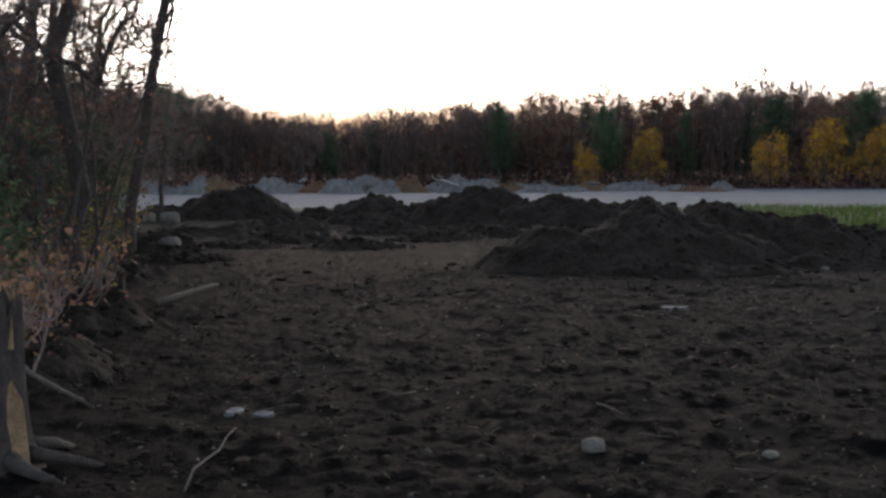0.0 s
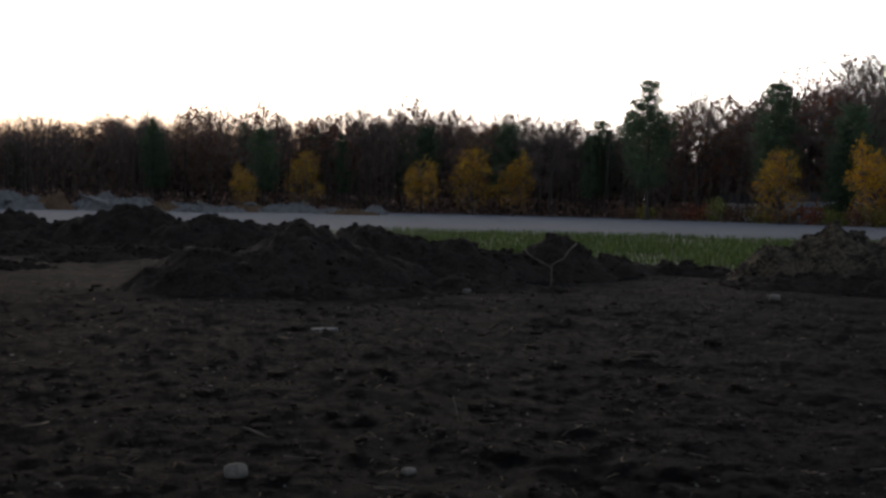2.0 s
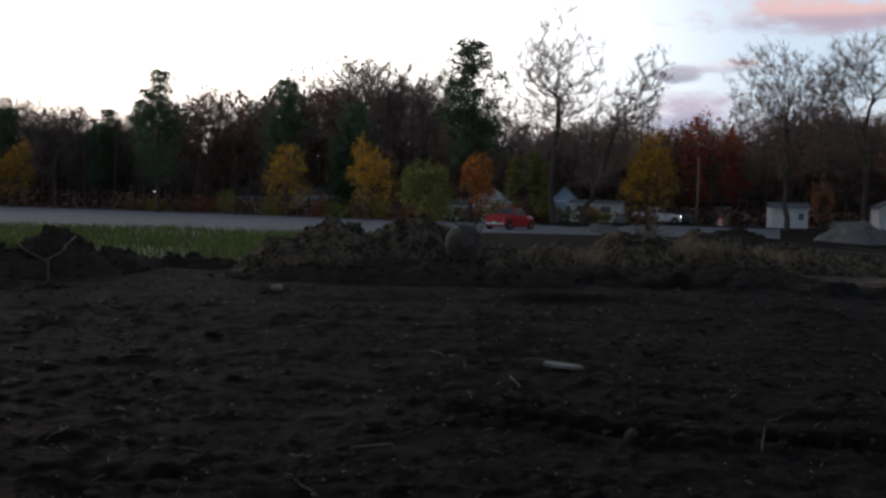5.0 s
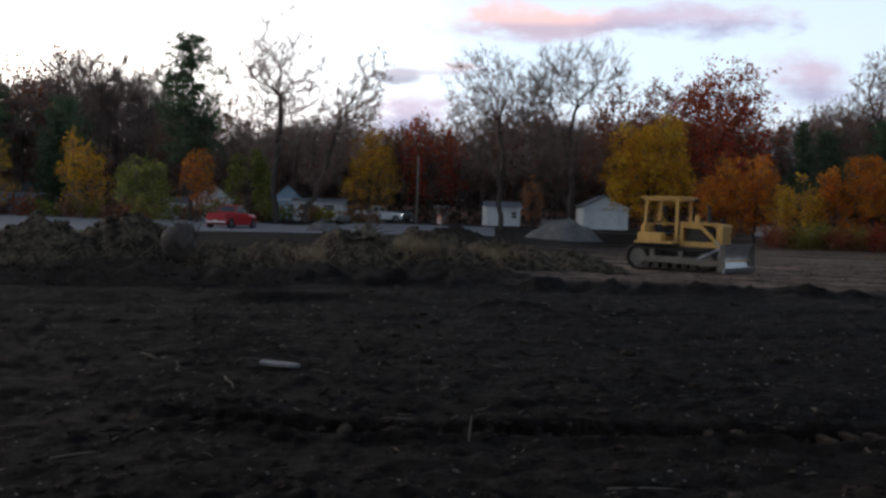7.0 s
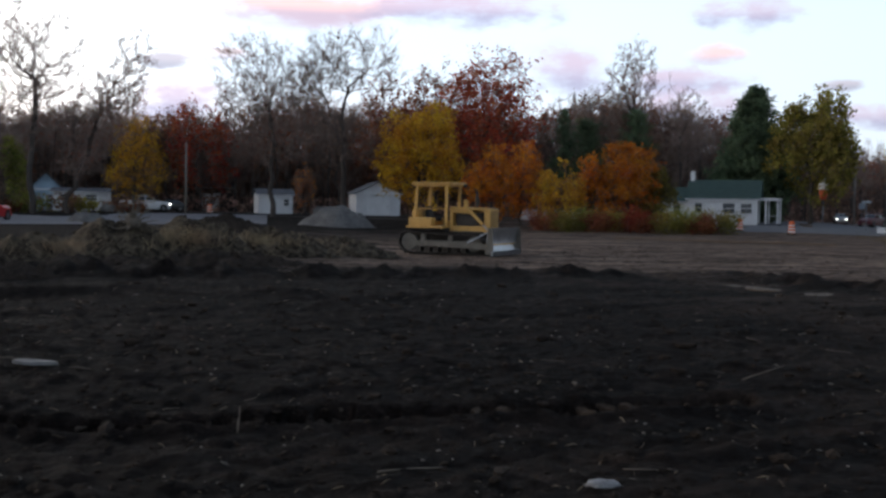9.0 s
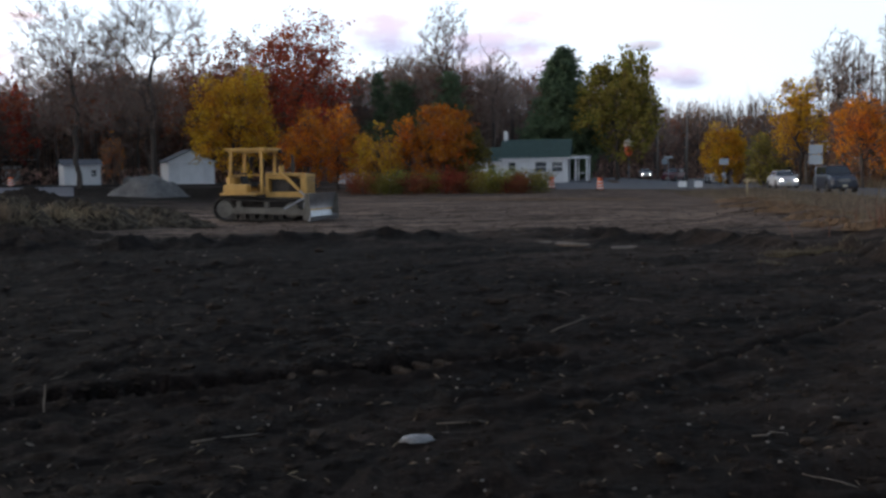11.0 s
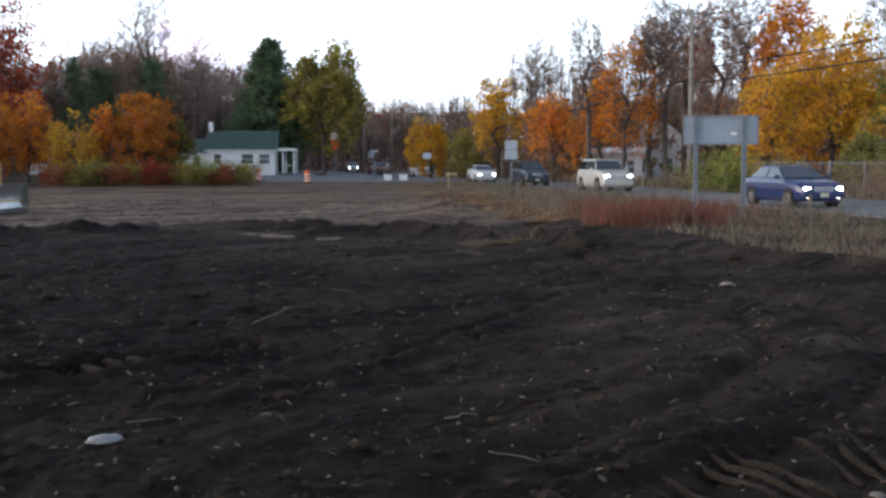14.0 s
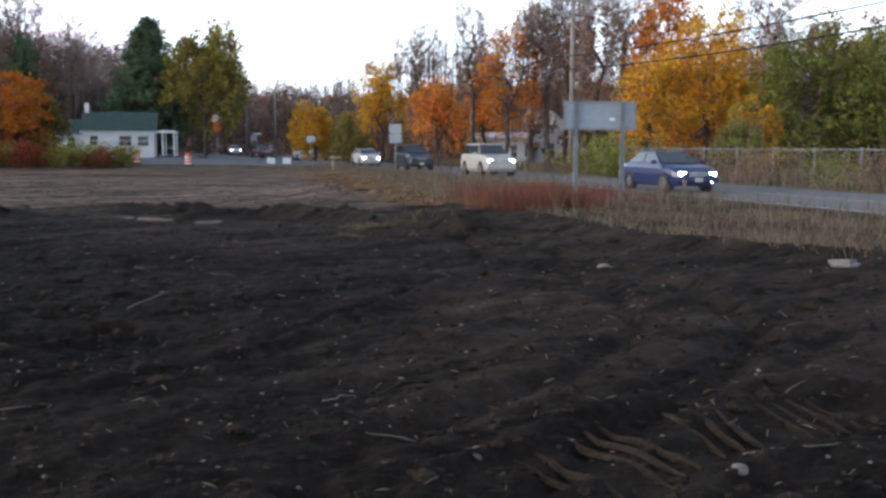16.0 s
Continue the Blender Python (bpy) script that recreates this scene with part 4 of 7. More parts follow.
tall_pine()
STANDOUT = [  # bearing, distance, top elevation, width, fork, lean, leaf, leaves, leaf size, label
    (54.6, 112, 9.5, 9.5, 0.26, 0.0, None, 0, 0.2, "tall bare tree with pale spreading branches"),
    (56.2, 113, 7.8, 7.5, 0.20, 0.34, RUST, 900, 0.2, "bare leaning tree with a few brown leaves"),
    (66.3, 110, 7.95, 11.5, 0.30, -0.08, RUST, 1500, 0.2, "bare tree with rusty leaves on one side"),
    (69.8, 110, 8.45, 11.5, 0.30, 0.03, BROWN, 300, 0.18, "wide bare tree with crooked dark limbs"),
    (77.4, 132, 7.8, 12.5, 0.28, 0.0, RED, 9000, 0.32, "large oak in dark red autumn leaf"),
    (74.6, 136, 6.9, 10.0, 0.28, 0.0, RUST, 4500, 0.32, "oak in rust-brown autumn leaf"),
    (72.0, 138, 6.3, 9.0, 0.28, 0.0, RUST, 3000, 0.32, "oak in rust-brown autumn leaf"),
    (62.6, 140, 5.0, 9.0, 0.2, 0.0, RED, 3600, 0.32, "dull red tree behind the yards"),
    (84.7, 134, 7.75, 6.5, 0.28, 0.0, RUST, 1100, 0.22, "tall thin tree with sparse reddish leaves"),
    (82.9, 138, 6.4, 6.0, 0.28, 0.0, None, 0, 0.22, "bare tree with upswept twigs"),
    (87.2, 138, 6.4, 6.5, 0.24, 0.0, None, 0, 0.2, "bare tree with upswept twigs"),
    (73.8, 104, 5.35, 8.4, 0.14, 0.0, YELLOW, 15000, 0.24, "broad maple in golden yellow leaf"),
    (77.6, 97, 3.1, 4.6, 0.14, 0.0, ORANGE, 6000, 0.2, "small maple in bright orange leaf"),
    (79.1, 99, 3.5, 4.0, 0.14, 0.0, ORANGE, 4500, 0.2, "small maple in bright orange leaf"),
    (81.2, 96, 2.3, 4.4, 0.10, 0.0, YELLOW, 5200, 0.18, "bushy small tree in mixed yellow leaf"),
    (82.9, 97, 2.5, 3.6, 0.10, 0.0, ORANGE, 4000, 0.2, "small tree in orange and yellow leaf"),
    (84.6, 98, 3.35, 5.6, 0.10, 0.0, ORANGE, 9000, 0.2, "small tree in orange leaf beside the hedge"),
    (86.0, 99, 2.2, 4.0, 0.10, 0.0, OLIVE, 4500, 0.2, "small bushy tree in olive leaf"),
    (93.6, 122, 6.1, 8.6, 0.20, 0.0, OLIVE, 17000, 0.3, "large round tree turning from green to yellow"),
    (50.6, 108, 2.75, 3.6, 0.22, 0.0, ORANGE, 2600, 0.18, "small orange maple in front of a house"),
    (59.5, 142, 3.9, 7.0, 0.16, 0.0, YELLOW, 3600, 0.22, "small yellow-brown tree by the yard"),
    (67.9, 118, 1.9, 2.2, 0.2, 0.0, ORANGE, 800, 0.18, "thin young sapling with sparse orange leaves"),
    (48.0, 112, 2.4, 5.0, 0.1, 0.0, GREEN, 4200, 0.24, "low dark green bushy tree"),
    (53.2, 118, 3.2, 4.5, 0.1, 0.0, GREEN, 4200, 0.26, "dark green bushy tree between the houses"),
    (99.2, 118, 2.9, 5.4, 0.14, 0.0, YELLOW, 7500, 0.22, "rounded maple in orange-yellow leaf"),
    (102.6, 112, 4.4, 5.4, 0.16, 0.0, YELLOW, 6500, 0.22, "tall maple in yellow leaf beside the road"),
    (100.9, 104, 1.5, 3.6, 0.10, 0.0, OLIVE, 4200, 0.18, "small roadside tree in yellow-green leaf"),
    (104.5, 98, 5.9, 4.8, 0.40, 0.0, None, 0, 0.2, "bare roadside tree with knotty limbs"),
    (105.5, 92, 3.4, 4.8, 0.16, 0.0, ORANGE, 4600, 0.18, "roadside tree in faded orange leaf"),
    (107.3, 88, 7.1, 3.4, 0.42, 0.0, None, 0, 0.18, "tall bare tree with clinging brown leaves"),
    (108.0, 90, 4.6, 4.4, 0.2, 0.0, ORANGE, 3600, 0.18, "roadside tree in thin orange leaf"),
    (109.1, 86, 6.5, 4.6, 0.24, 0.0, ORANGE, 4200, 0.18, "roadside tree in thin orange leaf"),
    (110.4, 88, 7.4, 4.2, 0.26, 0.0, ORANGE, 1800, 0.18, "roadside tree in thin orange leaf"),
    (111.2, 86, 8.2, 4.0, 0.34, 0.0, None, 0, 0.2, "tall bare tree behind the utility pole"),
    (112.4, 84, 7.8, 4.0, 0.34, 0.0, RUST, 900, 0.18, "tall bare tree with a few rusty leaves"),
    (113.7, 82, 8.2, 4.4, 0.30, 0.0, RUST, 1600, 0.18, "tall tree with thin rusty leaves"),
    (115.2, 80, 8.8, 4.6, 0.34, 0.0, None, 0, 0.2, "tall bare tree with forked trunk"),
    (117.3, 78, 7.8, 5.4, 0.18, 0.0, ORANGE, 11000, 0.2, "maple in bright orange leaf by the fence"),
    (119.2, 72, 6.6, 6.2, 0.12, 0.0, YELLOW, 14000, 0.2, "broad maple in yellow leaf by the fence"),
    (116.2, 70, 4.2, 4.0, 0.12, 0.0, YELLOW, 5000, 0.18, "small maple in yellow leaf by the fence"),
    (122.3, 78, 8.2, 5.5, 0.36, 0.0, RUST, 500, 0.2, "tall crooked tree with few leaves"),
    (121.6, 62, 2.8, 2.6, 0.14, 0.0, YELLOW, 3000, 0.16, "small yellow-orange tree behind the fence"),
    (120.8, 60, 1.3, 2.8, 0.08, 0.0, GREEN, 3000, 0.14, "small green bush-like tree behind the fence"),
    (124.0, 66, 5.0, 6.0, 0.08, 0.0, GREEN, 15000, 0.19, "large yellow-green bush-like tree"),
    (127.2, 68, 5.2, 6.2, 0.08, 0.0, GREEN, 15000, 0.19, "large yellow-green bush-like tree"),
    (127.4, 88, 7.0, 8.0, 0.14, 0.0, RUST, 7500, 0.24, "tree in rusty red leaf behind greener ones"),
    (124.8, 84, 6.6, 4.4, 0.2, 0.0, OLIVE, 5000, 0.24, "dark olive tree behind greener ones"),
    (130.5, 74, 6.0, 7.0, 0.1, 0.0, OLIVE, 8000, 0.24, "tree in olive leaf behind the fence"),
]
for i, (b, d, el, wide, fork, lean, leaf, count, size, label) in enumerate(STANDOUT):
    high = (height_at(el, d) - float(height(*xy(b, d), False))) * (1.05 if count < 2000 else 1.0)
    t = broad_tree(400 + i, high, wide, leaf, count, fork, size, bark=BARK if not leaf else DARKBARK, lean=abs(lean), group="", label=label,
                   twig_r=0.014 if d < 100 else 0.017, fines=4 if count < 2000 else 1, gap=0.22 if count > 8000 else 0.34, nodes=760 if count < 2000 else 320, twigs=4 if count < 2000 else 5)
    t.matrix_basis = spot(b, d, 0.0 if lean >= 0 else 180.0)


def roadside_brush():
    """The tangle of trees far down the road and behind the fence, too dense to count."""
    rng = random.Random(61)
    twigs, leaves = Shape(), Shape()
    for _ in range(900):
        b = rng.uniform(94, 131)
        d = rng.uniform(200, 330) if b < 99.5 else rng.uniform(118, 190) if b < 104 else rng.uniform(96, 150)
        p = place(b, d)
        h = height_at(rng.uniform(1.9, 3.7) if b < 104 else rng.uniform(2.5, 5.5), d)
        w = rng.gauss(0, 0.6)
        twigs.tube([p, p + Vector((w * 0.4, w, h * 0.5)), p + Vector((w, w, h))], [0.14, 0.09, 0.02], 3, False)
        for _ in range(30):
            z = rng.uniform(0.2, 1)
            q = p + Vector((w * z, w * z, h * z))
            twig(twigs, q, off(Vector((0, 0, 1)), rng.uniform(0.3, 1.0), rng), rng.uniform(0.8, 2.4), 0.03)
    for _ in range(34000):
        b = rng.uniform(94, 131)
        d = rng.uniform(200, 330) if b < 99.5 else rng.uniform(120, 190) if b < 104 else rng.uniform(98, 140)
        p = place(b, d)
        h = height_at(2.6 if b < 104 else 3.2, d)
        s = rng.uniform(0.3, 0.9)
        leaves.card(p + Vector((0, 0, h * rng.random() ** 1.3)), s, s * 0.7, rng)
    root = thing("roadside_woods", Matrix(), "tangled brown roadside woodland with bare twigs", "woods", kind="stuff")
    part("stems", twigs, TWIG, root)
    part("leaves", leaves, BROWN, root)


roadside_brush()

# dense hedge of red and green bushes in front of the white house
for i in range(11):
    b = 80.6 + 0.88 * i
    h = shrub(700 + i, 1.5 + 0.2 * (i % 3), 1.7, (RUST, RED, OLIVE, RUST, GREEN, OLIVE)[(i * 5) % 6], 2400, 0.14, "hedge_bush", "rounded hedge bush with reddish autumn leaves" if (i * 5) % 6 in (0, 1, 3) else "rounded hedge bush with dull green leaves", "hedge bushes")
    h.matrix_basis = spot(b, 93 - (i % 2), 0)
# brush along the fence
for i in range(8):
    b = 112.5 + 2.2 * i
    x = -25.2 / math.cos(radians(b))
    h = shrub(740 + i, 1.3 + 0.5 * (i % 3), 1.2, (BROWN, OLIVE, GREEN, BROWN)[i % 4], 800, 0.08, "fence_bush", "scraggly dry bush along the fence", "fence bushes")
    h.matrix_basis = spot(b, x, 0)
green_bush = shrub(760, 2.2, 1.3, GREEN, 1800, 0.16, "bush", "round dark green bush behind the sign", "")
green_bush.matrix_basis = spot(114.0, 58, 0)

# ---- near trees and brush at the field's edge ----
EDGE = [  # bearing, distance, height, width, lean, leafed
    (-13.1, 14.5, 9.5, 3.2, 0.0, 0), (-17.2, 15, 9, 3.6, 0.0, 1), (-18.5, 20, 10, 4.0, 0.0, 0), (-15.0, 22, 9, 3.6, 0.05, 1), (-10.4, 26, 10.5, 3.0, 0.2, 0),
    (-8.6, 44, 6.0, 3.6, 0.0, 0), (-12.0, 31, 10, 3.8, 0.08, 1), (-20, 26, 11, 4.0, 0.0, 0), (-16.8, 32, 11, 4.0, 0.0, 0), (-22, 17, 8, 3.5, 0.0, 1), (-13.8, 27, 10, 3.6, 0.0, 0),
]
for i, (b, d, high, wide, lean, kind) in enumerate(EDGE):
    t = broad_tree(800 + i, high, wide, BROWN if kind else None, 1600 if kind else 0, 0.34 if i == 4 else 0.2, 0.07, bark=DARKBARK, lean=lean, group="edge trees", label="dark bare tree at the edge of the field" if not kind else "dark tree with few shrivelled leaves", twig_r=0.006, nodes=420, heavy=0.75)
    t.matrix_basis = spot(b, d, 0)
for i, (b, d, h) in enumerate(((-15.6, 19.5, 2.6), (-11.9, 27, 3.0), (-18.2, 14, 2.0))):
    p = pine(830 + i, h, open_=0.5, wide=0.3, bare=0.06, clump=0.2, label="young dark pine in the brush", group="young pines")
    p.matrix_basis = spot(b, d, 0)
for i, (b, d, h) in enumerate(((-15.0, 13, 1.2), (-13.6, 16, 1.3), (-17.5, 11, 1.1), (-12.6, 22, 1.5), (-14.2, 20, 1.6), (-11.6, 33, 1.8), (-18.6, 9.5, 1.0), (-10.9, 40, 1.6))):
    p = shrub(850 + i, h, 0.8, (BROWN, OLIVE)[i % 2], 420, 0.06, "bramble", "tangled dark bramble at the field's edge", "brambles")
    p.matrix_basis = spot(b, d, 0)


def thicket():
    """Saplings and dead brushwood crowding the edge of the field, too many to count."""
    rng, nr = random.Random(19), np.random.default_rng(19)
    stems, leaves = Shape(), Shape()
    feet, tips = [], []
    for _ in range(300):
        d = rng.uniform(13, 46)
        b = rng.uniform(-27, -11.2 - 14.0 / d)
        if b > -9.5:
            continue
        p = place(b, d)
        q, _ = limb(stems, p - Vector((0, 0, 0.1)), (rng.gauss(0, 0.12), rng.gauss(0, 0.12), 1), rng.uniform(1.8, 6.5) * (0.6 + d / 60), rng.uniform(0.010, 0.035), rng, 0.08, 4, 5, tip=0.25)
        for _ in range(26):
            k = rng.randrange(1, 5)
            a = q[k].lerp(q[k + 1], rng.random())
            e = off((q[k + 1] - q[k]).normalized(), rng.uniform(0.5, 1.2), rng)
            z = a + e * rng.uniform(0.3, 1.1)
            feet.append(tuple(a)); tips.append(tuple(z))
            for _ in range(3):
                f0 = a.lerp(z, rng.uniform(0.3, 1))
                feet.append(tuple(f0)); tips.append(tuple(f0 + off(e, rng.uniform(0.3, 0.9), rng) * rng.uniform(0.12, 0.4)))
    feet, tips = np.array(feet), np.array(tips)
    stems.blades(feet, tips, 0.0055)
    pick = tips[nr.integers(0, len(tips), 15000)]
    size = nr.uniform(0.03, 0.09, len(pick))
    leaves.cards(pick + nr.normal(0, 0.06, pick.shape), size, size, nr)
    root = thing("thicket", Matrix(), "dense dark thicket of saplings and brushwood", "thicket", kind="stuff")
    part("stems", stems, DARKBARK, root)
    part("leaves", leaves, BROWN, root)


thicket()

# ---- road, verge and yard ----
def strip(name, mat, x0, x1, y0, y1, label, lift, nx=60, ny=4, wobble=0.0):
    """A flat strip along the road's line, laid over the land."""
    verts, faces = [], []
    for i in range(nx + 1):
        f = i / nx
        x = x0 + (x1 - x0) * f ** 1.6
        for k in range(ny + 1):
            y = y0 + (y1 - y0) * k / ny + (wobble * float(vnoise(x * 0.5, k * 3.0, 5)) if k in (0, ny) else 0)
            verts.append((x, y, float(height(x, y, False)) + lift))
    for i in range(nx):
        for k in range(ny):
            a = i * (ny + 1) + k
            faces.append((a, a + ny + 1, a + ny + 2, a + 1))
    return single(name, Shape().add(verts, faces), mat, Matrix(), label, name.replace("_", " "), kind="structure", smooth=True)


strip("road", ASPHALT, -30, 420, -24.6, -16.9, "worn grey two-lane asphalt road", 0.03)
strip("parking_lot", ASPHALT, 97, 150, -16.8, 6, "grey asphalt parking lot by the house", 0.025, 20, 8, 1.0)
strip("far_verge", VERGE, -30, 420, -34, -24.7, "dry grass strip along the fence", 0.02)
WHITEPAINT = material("white_road_paint", (0.45, 0.45, 0.43), (0.7, 0.7, 0.67), scale=3, fine=20, bump=0)
YELLOWPAINT = material("yellow_road_paint", (0.45, 0.30, 0.04), (0.6, 0.42, 0.07), scale=3, fine=20, bump=0)
strip("edge_line", WHITEPAINT, -30, 420, -17.35, -17.22, "white painted road edge line", 0.036, 60, 1)
strip("centre_line", YELLOWPAINT, -30, 420, -20.85, -20.72, "yellow painted road centre line", 0.036, 60, 1)
sheet("dry_track", SAND, [(84.0, 76), (87, 75), (90, 74), (93, 73), (95, 72)], [(84.0, 79), (87, 79), (90, 78), (93, 77), (95, 75)], "pale dry sandy track", 0.03, 3)


def tufts(name, label, count, where, mat, tall, seed, width=0.012, category="grass", spread=0.25):
    """A stand of dry blades, too many to count."""
    rng = random.Random(seed)
    s = Shape()
    n = 0
    while n < count:
        spot_at = where(rng)
        if spot_at is None:
            continue
        x, y, z = spot_at
        n += 1
        h = tall * rng.uniform(0.45, 1.15)
        a = rng.uniform(0, 6.28)
        lx, ly = rng.gauss(0, spread) * h, rng.gauss(0, spread) * h
        wx, wy = math.cos(a) * width, math.sin(a) * width
        s.add(((x - wx, y - wy, z - 0.03), (x + wx, y + wy, z - 0.03), (x + lx * 0.4 + wx * 0.7, y + ly * 0.4 + wy * 0.7, z + h * 0.6), (x + lx * 0.4 - wx * 0.7, y + ly * 0.4 - wy * 0.7, z + h * 0.6), (x + lx, y + ly, z + h)),
              ((0, 1, 2, 3), (3, 2, 4)))
    return single(name, s, mat, Matrix(), label, category, kind="stuff")


def on_verge(rng):
    x = 8 + rng.random() ** 1.5 * 85
    y = rng.uniform(-17.3, -5)
    e, _ = along(np.array([x]), np.array([y]), BANK)
    depth = -float(e[0])
    if depth < 0.3 or rng.random() > 0.25 + 0.75 * ss(0.3, 1.2, depth):
        return None
    if float(vnoise(x * 0.5, y * 0.7, 51)) + 0.5 * float(vnoise(x * 1.9, y * 1.9, 52)) < -0.05 and rng.random() < 0.88:
        return None
    return x, y, float(height(x, y, False))


def on_red(rng):
    b, d = rng.gauss(111.0, 2.0), rng.uniform(25.5, 33)
    x, y = xy(b, d)
    if float(vnoise(x * 1.1, y * 1.1, 57)) < -0.1 or y < -17:
        return None
    return x, y, float(height(x, y, False))


def on_lot(rng):
    b, d = rng.uniform(20, 47), 30 + 34 * rng.random()
    x, y = xy(b, d)
    if float(vnoise(x * 0.3, y * 0.3, 58)) < -0.3 and rng.random() < 0.6:
        return None
    return x, y, 0.0


def on_far(rng):
    x, y = rng.uniform(20, 140), rng.uniform(-29, -24.9)
    return x, y, float(height(x, y, False))


tufts("verge_grass", "short dry tan grass on the road verge", 40000, on_verge, STRAWDARK, 0.19, 1, 0.006, "grass", 1.1)
tufts("tall_weeds", "scattered tall dry weeds on the verge", 6500, on_verge, STRAWDARK, 0.62, 8, 0.006, "weeds", 0.3)
tufts("red_grass", "reddish dry grass beside the sign", 2600, on_red, REDGRASS, 0.62, 2, 0.010)
tufts("rough_grass", "rough green grass beside the gravel lot", 14000, on_lot, BLADE, 0.34, 3, 0.02)
tufts("fence_grass", "dry weeds along the fence", 7000, on_far, STRAWDARK, 0.8, 4, 0.02)


def on_stubble(rng):
    b, d = rng.gauss(103.2, 1.1), rng.gauss(20.6, 0.7)
    x, y = xy(b, d)
    if float(vnoise(x * 1.6, y * 1.6, 66)) < 0.0:
        return None
    return x, y, float(height(x, y))


tufts("stubble", "flattened pale stubble on the dark soil", 2400, on_stubble, STRAWDARK, 0.09, 14, 0.006, "stubble", 1.4)


def heap_grass(items, seed, count, mat, tall, name, label, clumps=16):
    pick = random.Random(seed * 7)
    centres = []
    for _ in range(clumps):
        b, d, w, q, h, _ = pick.choice(items)
        centres.append((*xy(b + pick.gauss(0, 1.2), d + pick.gauss(-0.9, 0.5)), h * pick.uniform(0.35, 0.75), pick.uniform(0.12, 0.42)))

    def where(rng):
        x, y, h, wide = rng.choice(centres)
        x, y = x + rng.gauss(0, wide), y + rng.gauss(0, wide)
        return x, y, float(height(x, y, False)) + h * rng.uniform(0.6, 1.0)
    tufts(name, label, count, where, mat, tall, seed, 0.008, "grass", 1.5)


heap_grass(TURFHEAPS[4:8], 5, 1500, STRAW, 0.36, "heap_straw", "pale dry straw flopped over the turf heaps")
heap_grass(TURFHEAPS[:5], 6, 700, STRAWDARK, 0.28, "heap_weeds", "brown weeds pulled up with the turf")


def clods():
    """Clods, chips and straw strewn over the field."""
    rng = random.Random(12)
    earth, chips, straw = Shape(), Shape(), Shape()
    ico = bmesh.new()
    bmesh.ops.create_icosphere(ico, subdivisions=1, radius=1.0)
    ico.verts.index_update()
    ball = [v.co.copy() for v in ico.verts]
    tris = [[v.index for v in f.verts] for f in ico.faces]
    ico.free()

    def drop(shape, size, squash=0.7, at=None):
        d = 4.2 * math.exp(rng.random() ** 0.9 * 1.7)
        b = rng.uniform(-20, 129)
        if at:
            b, d = at
        x, y = xy(b, d)
        e, _ = along(np.array([x]), np.array([y]), BANK)
        if -float(e[0]) > 0.5:
            return
        r = size * rng.uniform(0.4, 1.3) * (0.7 + d / 25)
        z = float(height(x, y)) + r * 0.15
        a = rng.uniform(0, 6.28)
        ca, sa = math.cos(a), math.sin(a)
        ex, ey = rng.uniform(0.7, 1.5), rng.uniform(0.6, 1.1)
        vs = []
        for p in ball:
            k = r * rng.uniform(0.75, 1.2)
            px, py = p.x * k * ex, p.y * k * ey
            vs.append((x + px * ca - py * sa, y + px * sa + py * ca, z + p.z * k * squash))
        shape.add(vs, tris)
    for _ in range(7000):
        drop(earth, 0.026, 0.55)
    for _ in range(420):
        drop(earth, 0.065, 0.5)
    for _ in range(900):
        drop(earth, 0.02, 0.5, (rng.uniform(66, 103), rng.uniform(24, 62)))
    for _ in range(900):
        drop(chips, 0.014, 0.6)
    for _ in range(1300):
        d = 4.2 * math.exp(rng.random() ** 0.9 * 2.2)
        x, y = xy(rng.uniform(-18, 128), d)
        z = float(height(x, y)) + 0.012
        a, ln, w = rng.uniform(0, 6.28), rng.uniform(0.02, 0.10) * (0.7 + d / 24), 0.0022 * (0.8 + d / 9)
        dx, dy, wx, wy = math.cos(a) * ln, math.sin(a) * ln, -math.sin(a) * w, math.cos(a) * w
        straw.add(((x - wx, y - wy, z), (x + wx, y + wy, z), (x + dx + wx, y + dy + wy, z + 0.02), (x + dx - wx, y + dy - wy, z + 0.02), (x + dx * 0.5, y + dy * 0.5, z + 0.02)), ((0, 1, 4), (1, 2, 4), (2, 3, 4), (3, 0, 4)))
    single("soil_clods", earth, CLOD, Matrix(), "dark soil clods strewn over the field", "soil clods", kind="stuff")
    single("stone_chips", chips, STONE, Matrix(), "small pale stone chips in the soil", "stone chips", kind="stuff")
    single("straw_bits", straw, STRAWDARK, Matrix(), "bits of pale straw on the soil", "straw", kind="stuff")


clods()


def at_soil(x, y, turn=0.0, lift=0.0):
    return pose(x, y, float(height(x, y)) + lift, 0, 0, turn)


def stone(x, y, size, label, seed, mat=STONE, name="stone", turn=0):
    rng = random.Random(seed)
    bm = bmesh.new()
    bmesh.ops.create_icosphere(bm, subdivisions=2, radius=1.0)
    for v in bm.verts:
        v.co *= 1 + 0.18 * noise.noise(v.co * 1.4 + Vector((seed, 0, 0)))
        for ax in range(3):
            v.co[ax] = max(-0.8, min(0.8, v.co[ax]))
    s = Shape()
    s.take(bm, Matrix.Diagonal((size[0], size[1], size[2], 1)))
    single(name, s, mat, at_soil(x, y, turn, size[2] * 0.45), label, "stone", "stones", smooth=True)


